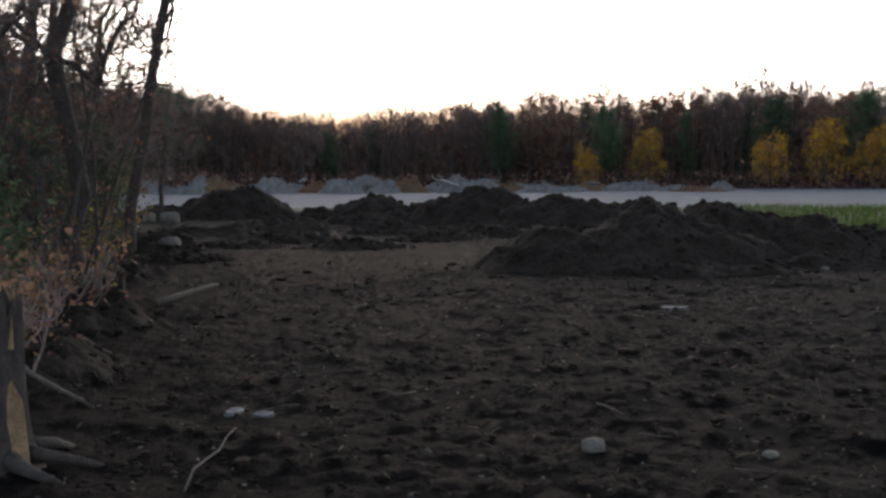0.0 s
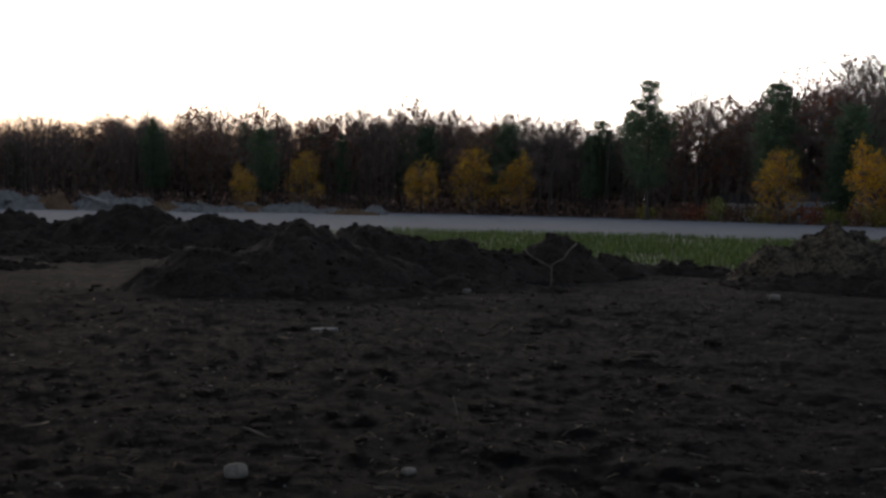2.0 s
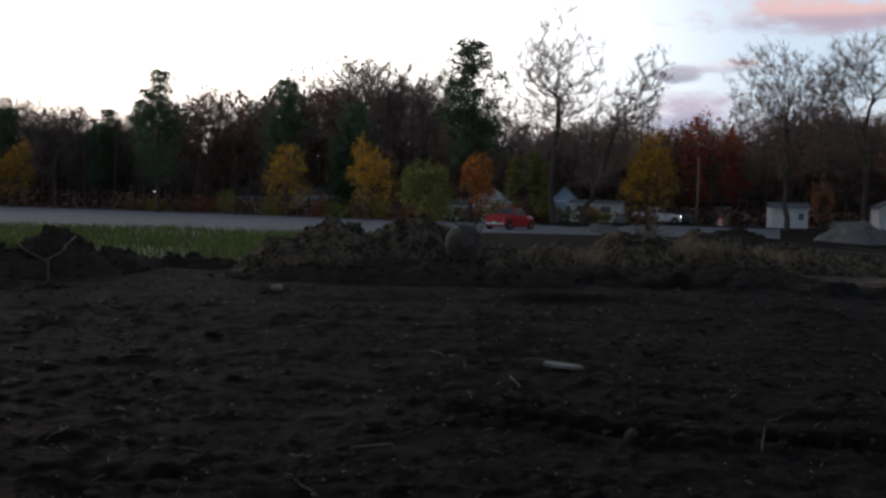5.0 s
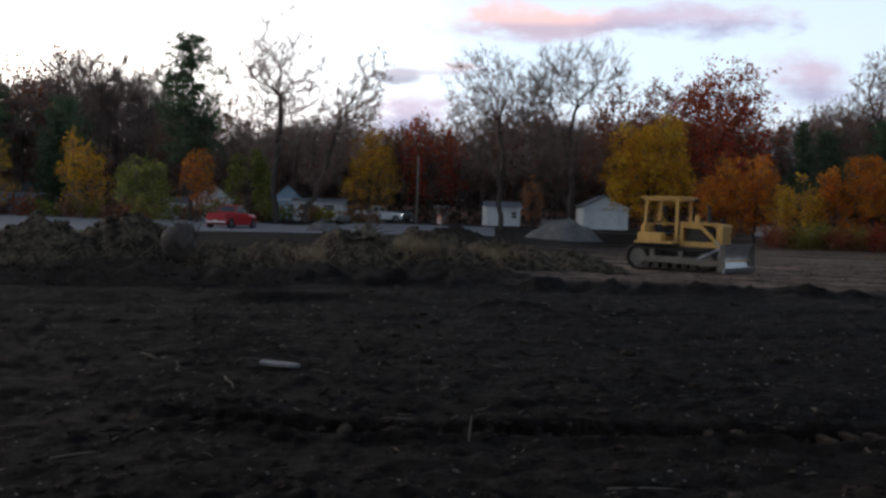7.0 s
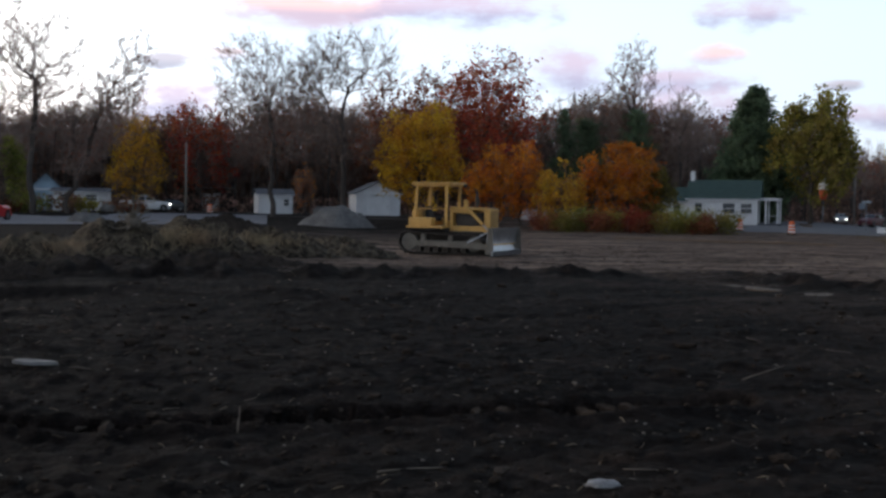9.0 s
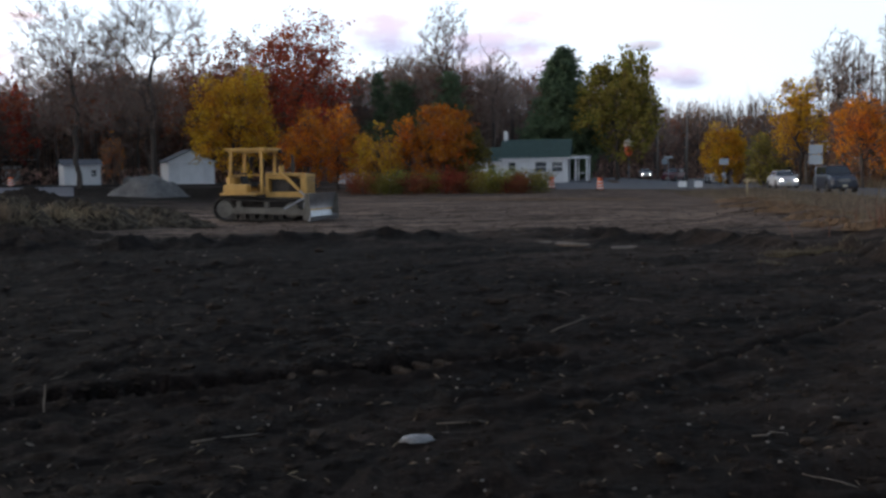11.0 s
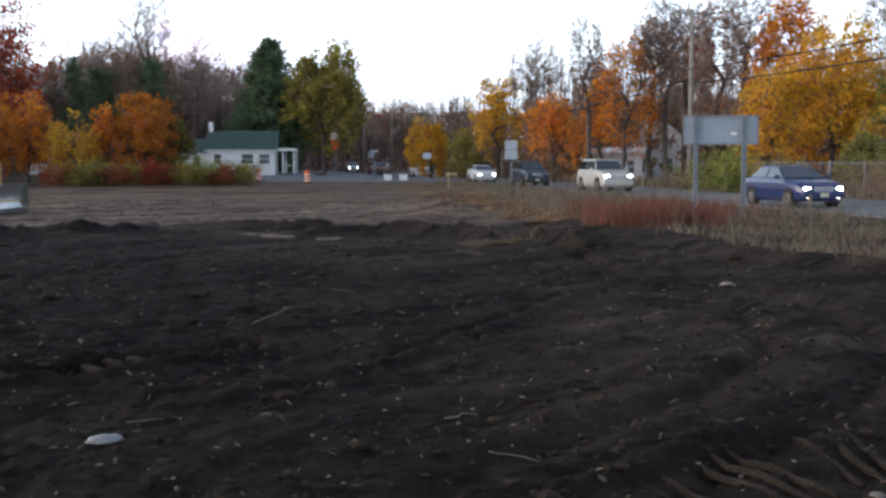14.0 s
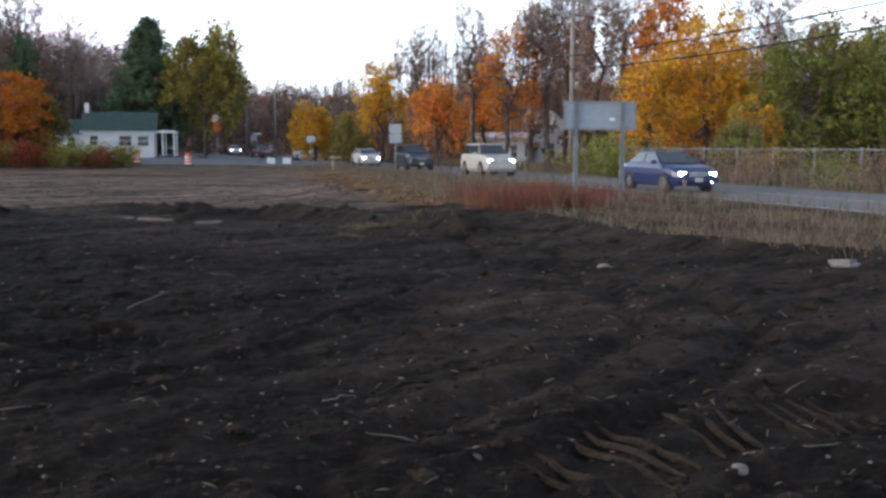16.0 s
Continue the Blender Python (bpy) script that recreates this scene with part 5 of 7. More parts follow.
stone(1.35, 6.54, (0.085, 0.06, 0.055), "squarish tan stone lying on the soil", 1)
stone(*xy(-8.4, 26.4), (0.32, 0.26, 0.24), "grey boulder at the field's edge", 2)
stone(*xy(2.9, 34), (0.26, 0.2, 0.14), "pale stone in front of a heap", 3)
stone(*xy(-8.2, 43), (0.45, 0.3, 0.35), "pale boulder beside a soil heap", 4)
stone(*xy(-9.2, 43), (0.3, 0.3, 0.35), "pale boulder beside a soil heap", 5)
stone(*xy(114.7, 15.4), (0.17, 0.1, 0.06), "flat grey stone on the soil", 6)
stone(*xy(106.7, 24.5), (0.2, 0.16, 0.13), "pale lump of rubble at the bank", 7)
stone(*xy(122.5, 5.6), (0.05, 0.04, 0.03), "small dark stone by the tread marks", 8)
stone(*xy(40.2, 20.7), (0.13, 0.09, 0.08), "pale stone on the graded soil", 9)
stone(*xy(21.1, 19.7), (0.10, 0.08, 0.07), "pale stone on the graded soil", 10)
stone(*xy(24.6, 20.6), (0.10, 0.07, 0.06), "pale stone on the graded soil", 11)
stone(*xy(20.6, 6.8), (0.06, 0.05, 0.03), "small pale stone on the soil", 12)


def slab(x, y, size, mat, label, name, category, turn=0, seed=0, tilt=4):
    """A flat irregular slab or scrap, a little bent."""
    rng = random.Random(seed)
    n = 14
    top, ring = [], []
    for k in range(n):
        a = 2 * math.pi * k / n
        r = 1 + rng.uniform(-0.16, 0.12)
        ring.append((size[0] * r * math.cos(a), size[1] * r * math.sin(a)))
    vs = [(p, q, size[2] * rng.uniform(0.7, 1.1)) for p, q in ring] + [(p * 1.02, q * 1.02, -0.02) for p, q in ring] + [(0, 0, size[2])]
    fs = [(k, (k + 1) % n, 2 * n) for k in range(n)] + [(n + k, n + (k + 1) % n, (k + 1) % n, k) for k in range(n)]
    single(name, Shape().add(vs, fs), mat, at_soil(x, y, turn, 0.015) @ pose(0, 0, 0, tilt, 0, 0), label, category)


slab(9.52, 6.67, (0.12, 0.21, 0.010), PALE, "pale flat slab sunk in the soil", "slab", "slab", 30, 1)
slab(4.03, 13.28, (0.17, 0.07, 0.02), PALE, "white scrap of board on the soil", "scrap", "scrap", -10, 2)
slab(*xy(-5.0, 8.0), (0.08, 0.045, 0.012), PALE, "crumpled pale paper scrap on soil", "paper_scrap", "scrap", 20, 3, 10)
slab(*xy(-6.4, 8.1), (0.10, 0.05, 0.012), PALE, "crumpled pale paper scrap on soil", "paper_scrap", "scrap", 60, 4, 10)
slab(*xy(-14.0, 10.2), (0.10, 0.07, 0.05), PALE, "crumpled white litter among brambles", "litter", "litter", 60, 5, 20)
slab(*xy(94.4, 23.5), (1.0, 0.45, 0.02), TANSOIL, "dry tan patch of scraped earth", "earth_patch", "earth patch", 0, 6, 0)
slab(*xy(91.0, 25.0), (0.9, 0.35, 0.02), TANSOIL, "dry tan patch of scraped earth", "earth_patch", "earth patch", 40, 7, 0)


def bag():
    rng = random.Random(3)
    bm = bmesh.new()
    bmesh.ops.create_icosphere(bm, subdivisions=3, radius=1.0)
    for v in bm.verts:
        v.co *= 1 + 0.3 * noise.noise(v.co * 2.1)
        v.co += Vector((0, 0, 0.12 * noise.noise(v.co * 6)))
    s = Shape()
    s.take(bm, Matrix.Diagonal((0.06, 0.10, 0.026, 1)))
    single("plastic_bag", s, BAGWHITE, at_soil(6.49, 0.71, 10, 0.025), "crumpled translucent white plastic bag on soil", "bag", smooth=True)


bag()


def stick(p, q, r, label, seed, mat=DRYWOOD, bend=0.022, fork=False, z0=0.02, z1=0.03, name="stick"):
    rng = random.Random(seed)
    a = Vector((*p, float(height(*p)) + z0))
    b = Vector((*q, float(height(*q)) + z1))
    pts = [a.lerp(b, f) + Vector((rng.gauss(0, bend), rng.gauss(0, bend), abs(rng.gauss(0, bend * 0.3)))) * (0 < f < 1) * (b - a).length for f in (0, 0.3, 0.6, 0.85, 1)]
    s = Shape().tube([v - a for v in pts], [r, r * 0.95, r * 0.8, r * 0.65, r * 0.4], 6)
    if fork:
        m = pts[2] - a
        s.tube([m, m + (b - a) * 0.35 + Vector((0.05, 0.1, 0.06))], [r * 0.6, r * 0.25], 5)
    single(name, s, mat, Matrix.Translation(a), label, "stick", "sticks", smooth=True)


def bd(b, d):
    return xy(b, d)


stick(bd(-9.5, 14.6), bd(-6.4, 15.7), 0.055, "weathered pale log lying on the soil", 1, bend=0.01, name="log", z0=0.06, z1=0.2)
stick((1.70, 7.85), (1.80, 7.45), 0.007, "short bare stick on the soil", 2)
stick(bd(-3.6, 9.5), bd(-1.2, 9.6), 0.007, "thin pale twig on the soil", 3)
stick((8.4, 6.5), (7.95, 6.05), 0.007, "thin pale twig on the soil", 4)
stick((9.25, 8.3), (9.05, 7.9), 0.007, "thin bent twig on the soil", 5)
stick((11.2, -0.1), (11.35, -0.5), 0.007, "curved pale twig standing from soil", 6, z1=0.12)
stick((6.78, -1.30), (6.82, -1.52), 0.007, "curved pale twig on the soil", 7, bend=0.12)
stick(bd(122.5, 6.1), bd(127.0, 6.3), 0.007, "thin straight stalk across tread marks", 8, bend=0.02)
stick((5.2, 5.4), (5.45, 5.25), 0.008, "thin twig on the soil", 9)
stick(bd(64.9, 7.9), bd(65.0, 8.0), 0.007, "thin stalk standing in the soil", 10, z1=0.17)
stick(bd(23.4, 8.05), bd(23.1, 8.1), 0.006, "thin stalk standing in the soil", 11, z1=0.2)
stick((6.5, 2.1), (6.75, 1.75), 0.008, "thin reddish twig on the soil", 12)
stick(bd(-9.5, 6.1), bd(-6.6, 7.2), 0.009, "grey branch lying at the field's edge", 13, z1=0.08)
stick(bd(27.6, 22.4), bd(29.0, 22.3), 0.018, "bare forked branch stuck in a heap", 14, bend=0.05, z0=0.75, z1=0.35, name="branch")
stick(bd(30.3, 22.5), bd(29.0, 22.3), 0.018, "bare forked branch stuck in a heap", 15, bend=0.05, z0=0.9, z1=0.35, name="branch")
stick(bd(29.0, 22.3), bd(29.05, 22.35), 0.02, "bare forked branch stuck in a heap", 16, bend=0.02, z0=0.0, z1=0.45, name="branch")
stick(bd(-12.3, 13.5), bd(-12.2, 13.6), 0.035, "splintered sapling stub in the brush", 17, z1=0.7, name="stub")
stick(bd(-11.0, 14.0), bd(-11.1, 14.0), 0.025, "splintered sapling stub in the brush", 18, z1=0.5, name="stub")
stick(bd(-14.5, 16.2), bd(-11.4, 17.0), 0.10, "fallen grey log in the brush", 19, bend=0.02, name="log", z0=0.5, z1=0.25)
stick(bd(-15.5, 12.0), bd(-12.0, 11.0), 0.03, "fallen branch in the brush", 20, z0=0.25)
stick(bd(-17.0, 9.0), bd(-13.2, 8.4), 0.02, "fallen branch in the brush", 21, z0=0.3)


def torn_stump():
    """A snapped trunk with a jagged pale top and roots."""
    rng = random.Random(9)
    root = thing("tree_stump", at_soil(*bd(-18.1, 7.0)), "snapped tree trunk with torn pale wood", "stump")
    bark, wood, roots = Shape(), Shape(), Shape()
    n, vs, fs = 22, [], []
    for i in range(9):
        z = i / 8 * 0.95 - 0.05
        for k in range(n):
            a = 2 * math.pi * k / n
            r = 0.17 * (1 + 0.7 * math.exp(-(z + 0.05) * 5)) * (1 + 0.12 * math.sin(a * 5 + 1) + rng.uniform(-0.05, 0.05))
            top = z + (rng.uniform(-0.12, 0.2) if i == 8 else 0)
            vs.append((r * math.cos(a), r * math.sin(a), top))
    for i in range(8):
        for k in range(n):
            p, q = i * n + k, i * n + (k + 1) % n
            fs.append((p, q, q + n, p + n))
    bark.add(vs, fs)
    for k in range(30):
        a, r = rng.uniform(0, 6.28), rng.uniform(0.02, 0.15)
        b = Vector((r * math.cos(a), r * math.sin(a), 0.72))
        wood.tube([b, b + Vector((rng.gauss(0, 0.02), rng.gauss(0, 0.02), rng.uniform(0.12, 0.42)))], [0.03, 0.003], 4)
    wood.plate([(-0.10, 0.05), (0.10, 0.02), (0.08, 0.42), (0.02, 0.55), (-0.06, 0.38)], 0.04, pose(0.15, -0.16, 0, -8, 0, 30))
    for k in range(7):
        a = k * 0.9 + rng.uniform(-0.2, 0.2)
        p = Vector((0.2 * math.cos(a), 0.2 * math.sin(a), 0.10))
        roots.tube([p, p + Vector((0.2 * math.cos(a), 0.2 * math.sin(a), -0.02)), p + Vector((0.5 * math.cos(a + 0.3), 0.5 * math.sin(a + 0.3), -0.12))], [0.06, 0.04, 0.012], 6)
    part("trunk", bark, DARKBARK, root, smooth=True)
    part("torn_wood", wood, TORNWOOD, root, "pale splintered torn wood")
    part("root_flare", roots, DARKBARK, root, smooth=True)


torn_stump()

# root balls overturned on the turf heaps
def root_ball(m, label, mat, core, reach, seed):
    """An overturned stump: a clod of earth with roots standing out of it."""
    rng = random.Random(seed)
    root = thing("root_ball", m, label, "root ball")
    bm = bmesh.new()
    bmesh.ops.create_icosphere(bm, subdivisions=3, radius=core)
    for v in bm.verts:
        v.co *= 1 + 0.35 * noise.noise(v.co * 4)
    s = Shape()
    s.take(bm, Matrix.Translation((0, 0, 0.1)))
    part("earth_core", s, mat, root, smooth=True)
    for k in range(22):
        a, e = rng.uniform(0, 6.28), rng.uniform(-0.3, 1.3)
        d = Vector((math.cos(a) * math.cos(e), math.sin(a) * math.cos(e), math.sin(e)))
        r = Shape()
        limb(r, d * core * 0.6, d, reach * rng.uniform(0.6, 1.1), 0.035, rng, 0.3, 5, 4, tip=0.2)
        part("root", r, mat, root)


root_ball(spot(49.9, 26.6) @ pose(0, 0, 0.72), "dark overturned root ball on the turf", DARKBARK, 0.42, 0.5, 4)
root_ball(spot(59.4, 31) @ pose(0, 0, 1.0), "pale uprooted stump with dangling roots", DRYWOOD, 0.22, 0.8, 5)


def rubble_row():
    """Broken concrete and gravel dumped along the far side of the lot."""
    rng = random.Random(21)
    for i in range(26):
        b = -10 + i * 1.2 + rng.uniform(-0.3, 0.3)
        d = 128 + rng.uniform(-8, 8) + 10 * ss(5, 20, b)
        h = rng.uniform(1.0, 2.1) * (0.9 if b < 8 else 0.6)
        heap(b, d, rng.uniform(2.2, 4.0), 2.0, h, 0, RUBBLE if i % 4 else SAND, "rubble_mound", "grey pile of broken concrete and gravel" if i % 4 else "tan pile of dumped earth", seed=60 + i, lumps=2.2, group="rubble piles")
    for i in range(10):
        b, d = rng.uniform(-8, 18), rng.uniform(120, 127)
        s = Shape().block((0, 0, 0), (rng.uniform(1, 2.6), rng.uniform(0.5, 1.2), 0.22), (rng.uniform(-25, 25), rng.uniform(-30, 30), rng.uniform(0, 90)), 0.03)
        single("concrete_slab", s, RUBBLE, spot(b, d) @ pose(0, 0, rng.uniform(0.9, 1.5)), "broken concrete slab on the rubble", "slab", "concrete slabs")


rubble_row()
# pale sand turned up along the foot of the verge
for i, (b, d, w, q, h) in enumerate(((100.6, 55, 2.6, 0.8, 0.22), (101.5, 47, 2.2, 0.7, 0.2), (102.6, 41, 1.8, 0.7, 0.26), (103.7, 36.5, 1.7, 0.6, 0.24), (104.8, 32.5, 1.3, 0.5, 0.2), (106.2, 29, 1.0, 0.45, 0.16))):
    heap(b, d, w, q, h, -20, SAND, "sand_ridge", "low ridge of orange-tan sand by the verge", seed=130 + i, lumps=0.8, group="sand ridges")
heap(69.6, 92, 3.2, 2.6, 1.75, 0, GRAVELHEAP, "gravel_mound", "conical heap of pale grey gravel", 91, 0.4, "gravel heaps")
heap(57.2, 88, 1.7, 1.4, 1.0, 0, GRAVELHEAP, "gravel_mound", "conical heap of pale grey gravel", 92, 0.4, "gravel heaps")
heap(64.0, 70, 3.0, 1.6, 0.9, 0, HEAP, "soil_mound", "low dark heap of soil near the road", 93, 1.0)

# ---- bulldozer ----
DOZER = material("worn_yellow_paint", (0.375, 0.206, 0.05), (0.625, 0.362, 0.0938), scale=2.5, fine=25, bump=0.15, rough=0.6)
DOZERDARK = material("greasy_dark_steel", (0.018, 0.015, 0.013), (0.06, 0.05, 0.042), scale=6, fine=30, bump=0.4, rough=0.6, metal=0.4)
STEEL = material("scoured_steel", (0.26, 0.27, 0.28), (0.5, 0.52, 0.55), scale=3, fine=20, bump=0.15, rough=0.38, metal=0.85)
MUDSTEEL = material("muddy_steel", (0.078, 0.0683, 0.0553), (0.169, 0.153, 0.13), scale=4, fine=22, bump=0.4, rough=0.8)
BLACK = material("black_rubber", (0.012, 0.012, 0.012), (0.03, 0.03, 0.03), scale=8, fine=40, bump=0.2, rough=0.85)


def bulldozer(m):
    """A crawler tractor with open canopy and straight blade; x is forward."""
    root = thing("bulldozer", m, "worn yellow bulldozer with open canopy and raised steel blade", "bulldozer")
    # running gear on each side
    for side in (-1, 1):
        y = side * 1.0
        loop = []
        for k in range(11):
            a = math.pi / 2 + math.pi * k / 10
            loop.append((-1.45 + 0.44 * math.cos(a), 0.50 + 0.44 * math.sin(a)))
        for k in range(11):
            a = -math.pi / 2 + math.pi * k / 10
            loop.append((1.55 + 0.40 * math.cos(a), 0.44 + 0.40 * math.sin(a)))
        pts = [Vector((p[0], y, p[1])) for p in loop] + [Vector((loop[0][0], y, loop[0][1]))]
        # even points round the loop, with a sag along the top
        total = sum((b - a).length for a, b in zip(pts, pts[1:]))
        n, shoes = 40, []
        for i in range(n):
            want, run = total * i / n, 0.0
            for a, b in zip(pts, pts[1:]):
                ln = (b - a).length
                if run + ln >= want:
                    q = a.lerp(b, (want - run) / ln)
                    d = (b - a).normalized()
                    break
                run += ln
            if q.z > 0.82:
                q.z -= 0.07 * math.sin(math.pi * (q.x + 1.45) / 3.0) if -1.45 < q.x < 1.55 else 0
            shoes.append((q, math.degrees(math.atan2(d.z, d.x))))
        track = new("track")
        track.parent = root
        base = Shape().block((0, 0, 0), (total / n * 0.94, 0.5, 0.045), bevel=0.01).block((-0.06, 0, -0.05), (0.02, 0.5, 0.07))
        shoe_mesh = base.mesh("track_shoe", DOZERDARK)
        for q, a in shoes:
            o = new("track_shoe", shoe_mesh)
            o.parent = track
            o.matrix_local = Matrix.Translation(q) @ Matrix.Rotation(radians(-a), 4, "Y")
        wheel = Shape()
        turn = Matrix.Rotation(radians(90), 4, "X")
        wheel.lathe([(0.05, -0.12), (0.36, -0.12), (0.38, -0.05), (0.38, 0.05), (0.36, 0.12), (0.05, 0.12)], 22, m=Matrix.Translation((-1.45, y, 0.5)) @ turn)
        part("sprocket", wheel, MUDSTEEL, root, smooth=False)
        idler = Shape().lathe([(0.05, -0.1), (0.33, -0.1), (0.34, 0.0), (0.33, 0.1), (0.05, 0.1)], 22, m=Matrix.Translation((1.55, y, 0.44)) @ turn)
        part("idler_wheel", idler, MUDSTEEL, root)
        for k in range(6):
            r = Shape().lathe([(0.03, -0.16), (0.13, -0.16), (0.10, -0.06), (0.10, 0.06), (0.13, 0.16), (0.03, 0.16)], 14, m=Matrix.Translation((-1.0 + 0.42 * k, y, 0.20)) @ turn)
            part("track_roller", r, DOZERDARK, root)
        fr = Shape().block((0.05, y, 0.42), (2.7, 0.22, 0.26), bevel=0.03).block((-0.75, y + side * 0.16, 0.62), (0.20, 0.12, 0.42), bevel=0.02).block((0.5, y + side * 0.16, 0.62), (0.2, 0.12, 0.42), bevel=0.02)
        part("track_frame", fr, MUDSTEEL, root)
        arm = Shape().block((0.95, side * 1.38, 0.40), (3.1, 0.14, 0.24), (0, 2.0, 0), 0.02)
        part("push_arm", arm, MUDSTEEL, root, "grey muddy push arm")
        brace = Shape().tube([(1.35, side * 1.38, 0.5), (2.38, side * 1.15, 1.05)], 0.045, 8)
        part("blade_brace", brace, STEEL, root)
        cyl = Shape().tube([(0.95, side * 0.52, 1.95), (1.75, side * 0.66, 1.25)], 0.075, 10)
        part("lift_cylinder", cyl, DOZER, root)
        rod = Shape().tube([(1.75, side * 0.66, 1.25), (2.38, side * 0.78, 0.72)], 0.035, 8)
        part("cylinder_rod", rod, STEEL, root, "bright chromed cylinder rod")
        fender = Shape().block((-0.75, y * 0.92, 1.12), (1.7, 0.55, 0.10), bevel=0.03).block((-0.95, y * 0.90, 1.34), (1.1, 0.42, 0.36), bevel=0.06)
        part("fender", fender, DOZER, root)
    part("main_frame", Shape().block((0.1, 0, 0.72), (3.2, 1.1, 0.5), bevel=0.05), DOZERDARK, root)
    hood = Shape()
    hood.block((1.08, 0, 1.92), (1.86, 0.96, 0.10), (0, 2.0, 0), 0.04)
    hood.block((1.86, 0, 1.40), (0.28, 1.0, 1.0), bevel=0.05)
    hood.block((1.0, 0, 1.06), (1.7, 0.98, 0.26), bevel=0.04)
    hood.block((0.22, 0, 1.45), (0.14, 0.98, 1.0), bevel=0.03)
    hood.block((0.62, 0, 1.80), (0.9, 1.0, 0.14), (0, 2.0, 0), 0.03)
    part("engine_hood", hood, DOZER, root)
    part("engine", Shape().block((0.95, 0, 1.45), (1.2, 0.6, 0.62), bevel=0.06).block((0.7, 0.28, 1.5), (0.3, 0.2, 0.4), bevel=0.04).block((1.2, -0.28, 1.45), (0.3, 0.2, 0.35), bevel=0.04), DOZERDARK, root)
    for k in range(9):
        part("grille_bar", Shape().block((2.01, 0, 1.02 + 0.095 * k), (0.03, 0.86, 0.035)), DOZERDARK, root)
    part("exhaust_stack", Shape().tube([(1.15, 0.12, 1.9), (1.15, 0.12, 2.5), (1.10, 0.12, 2.72)], [0.06, 0.06, 0.05], 10).tube([(1.15, 0.12, 2.05), (1.15, 0.12, 2.4)], 0.10, 12), DOZERDARK, root)
    part("air_cleaner", Shape().tube([(0.75, -0.15, 1.95), (0.75, -0.15, 2.3)], 0.10, 12), DOZER, root)
    part("floor_plate", Shape().block((-0.70, 0, 1.14), (1.75, 1.3, 0.08), bevel=0.02), DOZER, root)
    part("seat", Shape().block((-0.78, 0, 1.45), (0.5, 0.55, 0.16), bevel=0.06).block((-1.04, 0, 1.75), (0.14, 0.55, 0.5), (0, -8, 0), 0.05), BLACK, root, "black operator seat")
    part("fuel_tank", Shape().block((-1.42, 0, 1.50), (0.36, 1.2, 0.68), bevel=0.08), DOZER, root)
    part("dashboard", Shape().block((0.06, 0, 1.62), (0.16, 0.7, 0.45), bevel=0.04), DOZERDARK, root)
    for k in range(4):
        part("control_lever", Shape().tube([(-0.25, -0.35 + 0.2 * k, 1.2), (-0.32, -0.35 + 0.2 * k, 1.78)], 0.015, 6), BLACK, root)
    # canopy
    for x, lean in ((-1.42, 0.14), (0.08, 0.0)):
        for y in (-0.68, 0.68):
            part("canopy_post", Shape().tube([(x, y, 1.12), (x + lean, y, 2.92)], 0.075, 4), DOZER, root)
    part("canopy_roof", Shape().block((-0.58, 0, 2.98), (1.9, 1.62, 0.10), bevel=0.04).block((-0.58, 0, 2.90), (1.7, 1.45, 0.08)), DOZER, root)
    part("canopy_rail", Shape().tube([(-1.36, -0.68, 1.9), (0.08, -0.68, 1.9)], 0.03, 6).tube([(-1.36, 0.68, 1.9), (-1.36, -0.68, 1.9)], 0.03, 6), DOZER, root)
    part("canopy_lamp", Shape().block((0.40, 0.55, 2.90), (0.12, 0.2, 0.14), bevel=0.03), BLACK, root)
    # blade, curved top to bottom
    prof = [(2.52 - 0.16 * math.sin(math.pi * k / 10), 0.12 + 1.02 * k / 10) for k in range(11)]
    vs, fs = [], []
    for y in (-1.62, 1.62):
        for x, z in prof:
            vs.append((x, y, z)); vs.append((x - 0.06, y, z))
    n2 = 22
    for k in range(10):
        a = 2 * k
        fs += [(a, a + 2, n2 + a + 2, n2 + a), (a + 1, n2 + a + 1, n2 + a + 3, a + 3), (a, a + 1, a + 3, a + 2), (n2 + a, n2 + a + 2, n2 + a + 3, n2 + a + 1)]
    fs += [(0, n2, n2 + 1, 1), (20, 21, n2 + 21, n2 + 20)]
    blade = part("blade", Shape().add(vs, fs), STEEL, root, "scoured bright steel blade", smooth=False)
    part("cutting_edge", Shape().block((2.56, 0, 0.10), (0.05, 3.3, 0.2), (0, 12, 0), 0.008), STEEL, blade)
    part("blade_rib", Shape().block((2.30, 0.7, 0.6), (0.12, 0.08, 0.95)).block((2.30, -0.7, 0.6), (0.12, 0.08, 0.95)).block((2.32, 0, 0.42), (0.14, 3.0, 0.14)), DOZER, blade)
    for y in (-1.63, 1.63):
        part("blade_end_plate", Shape().plate([(2.28, 0.06), (2.62, 0.04), (2.58, 1.1), (2.38, 1.16)], 0.03, pose(0, y, 0)), MUDSTEEL, blade)
    return root


bulldozer(Matrix.Translation(place(75.55, 47.2)) @ Matrix.Rotation(radians(90 - (165.5 + 24)), 4, "Z"))

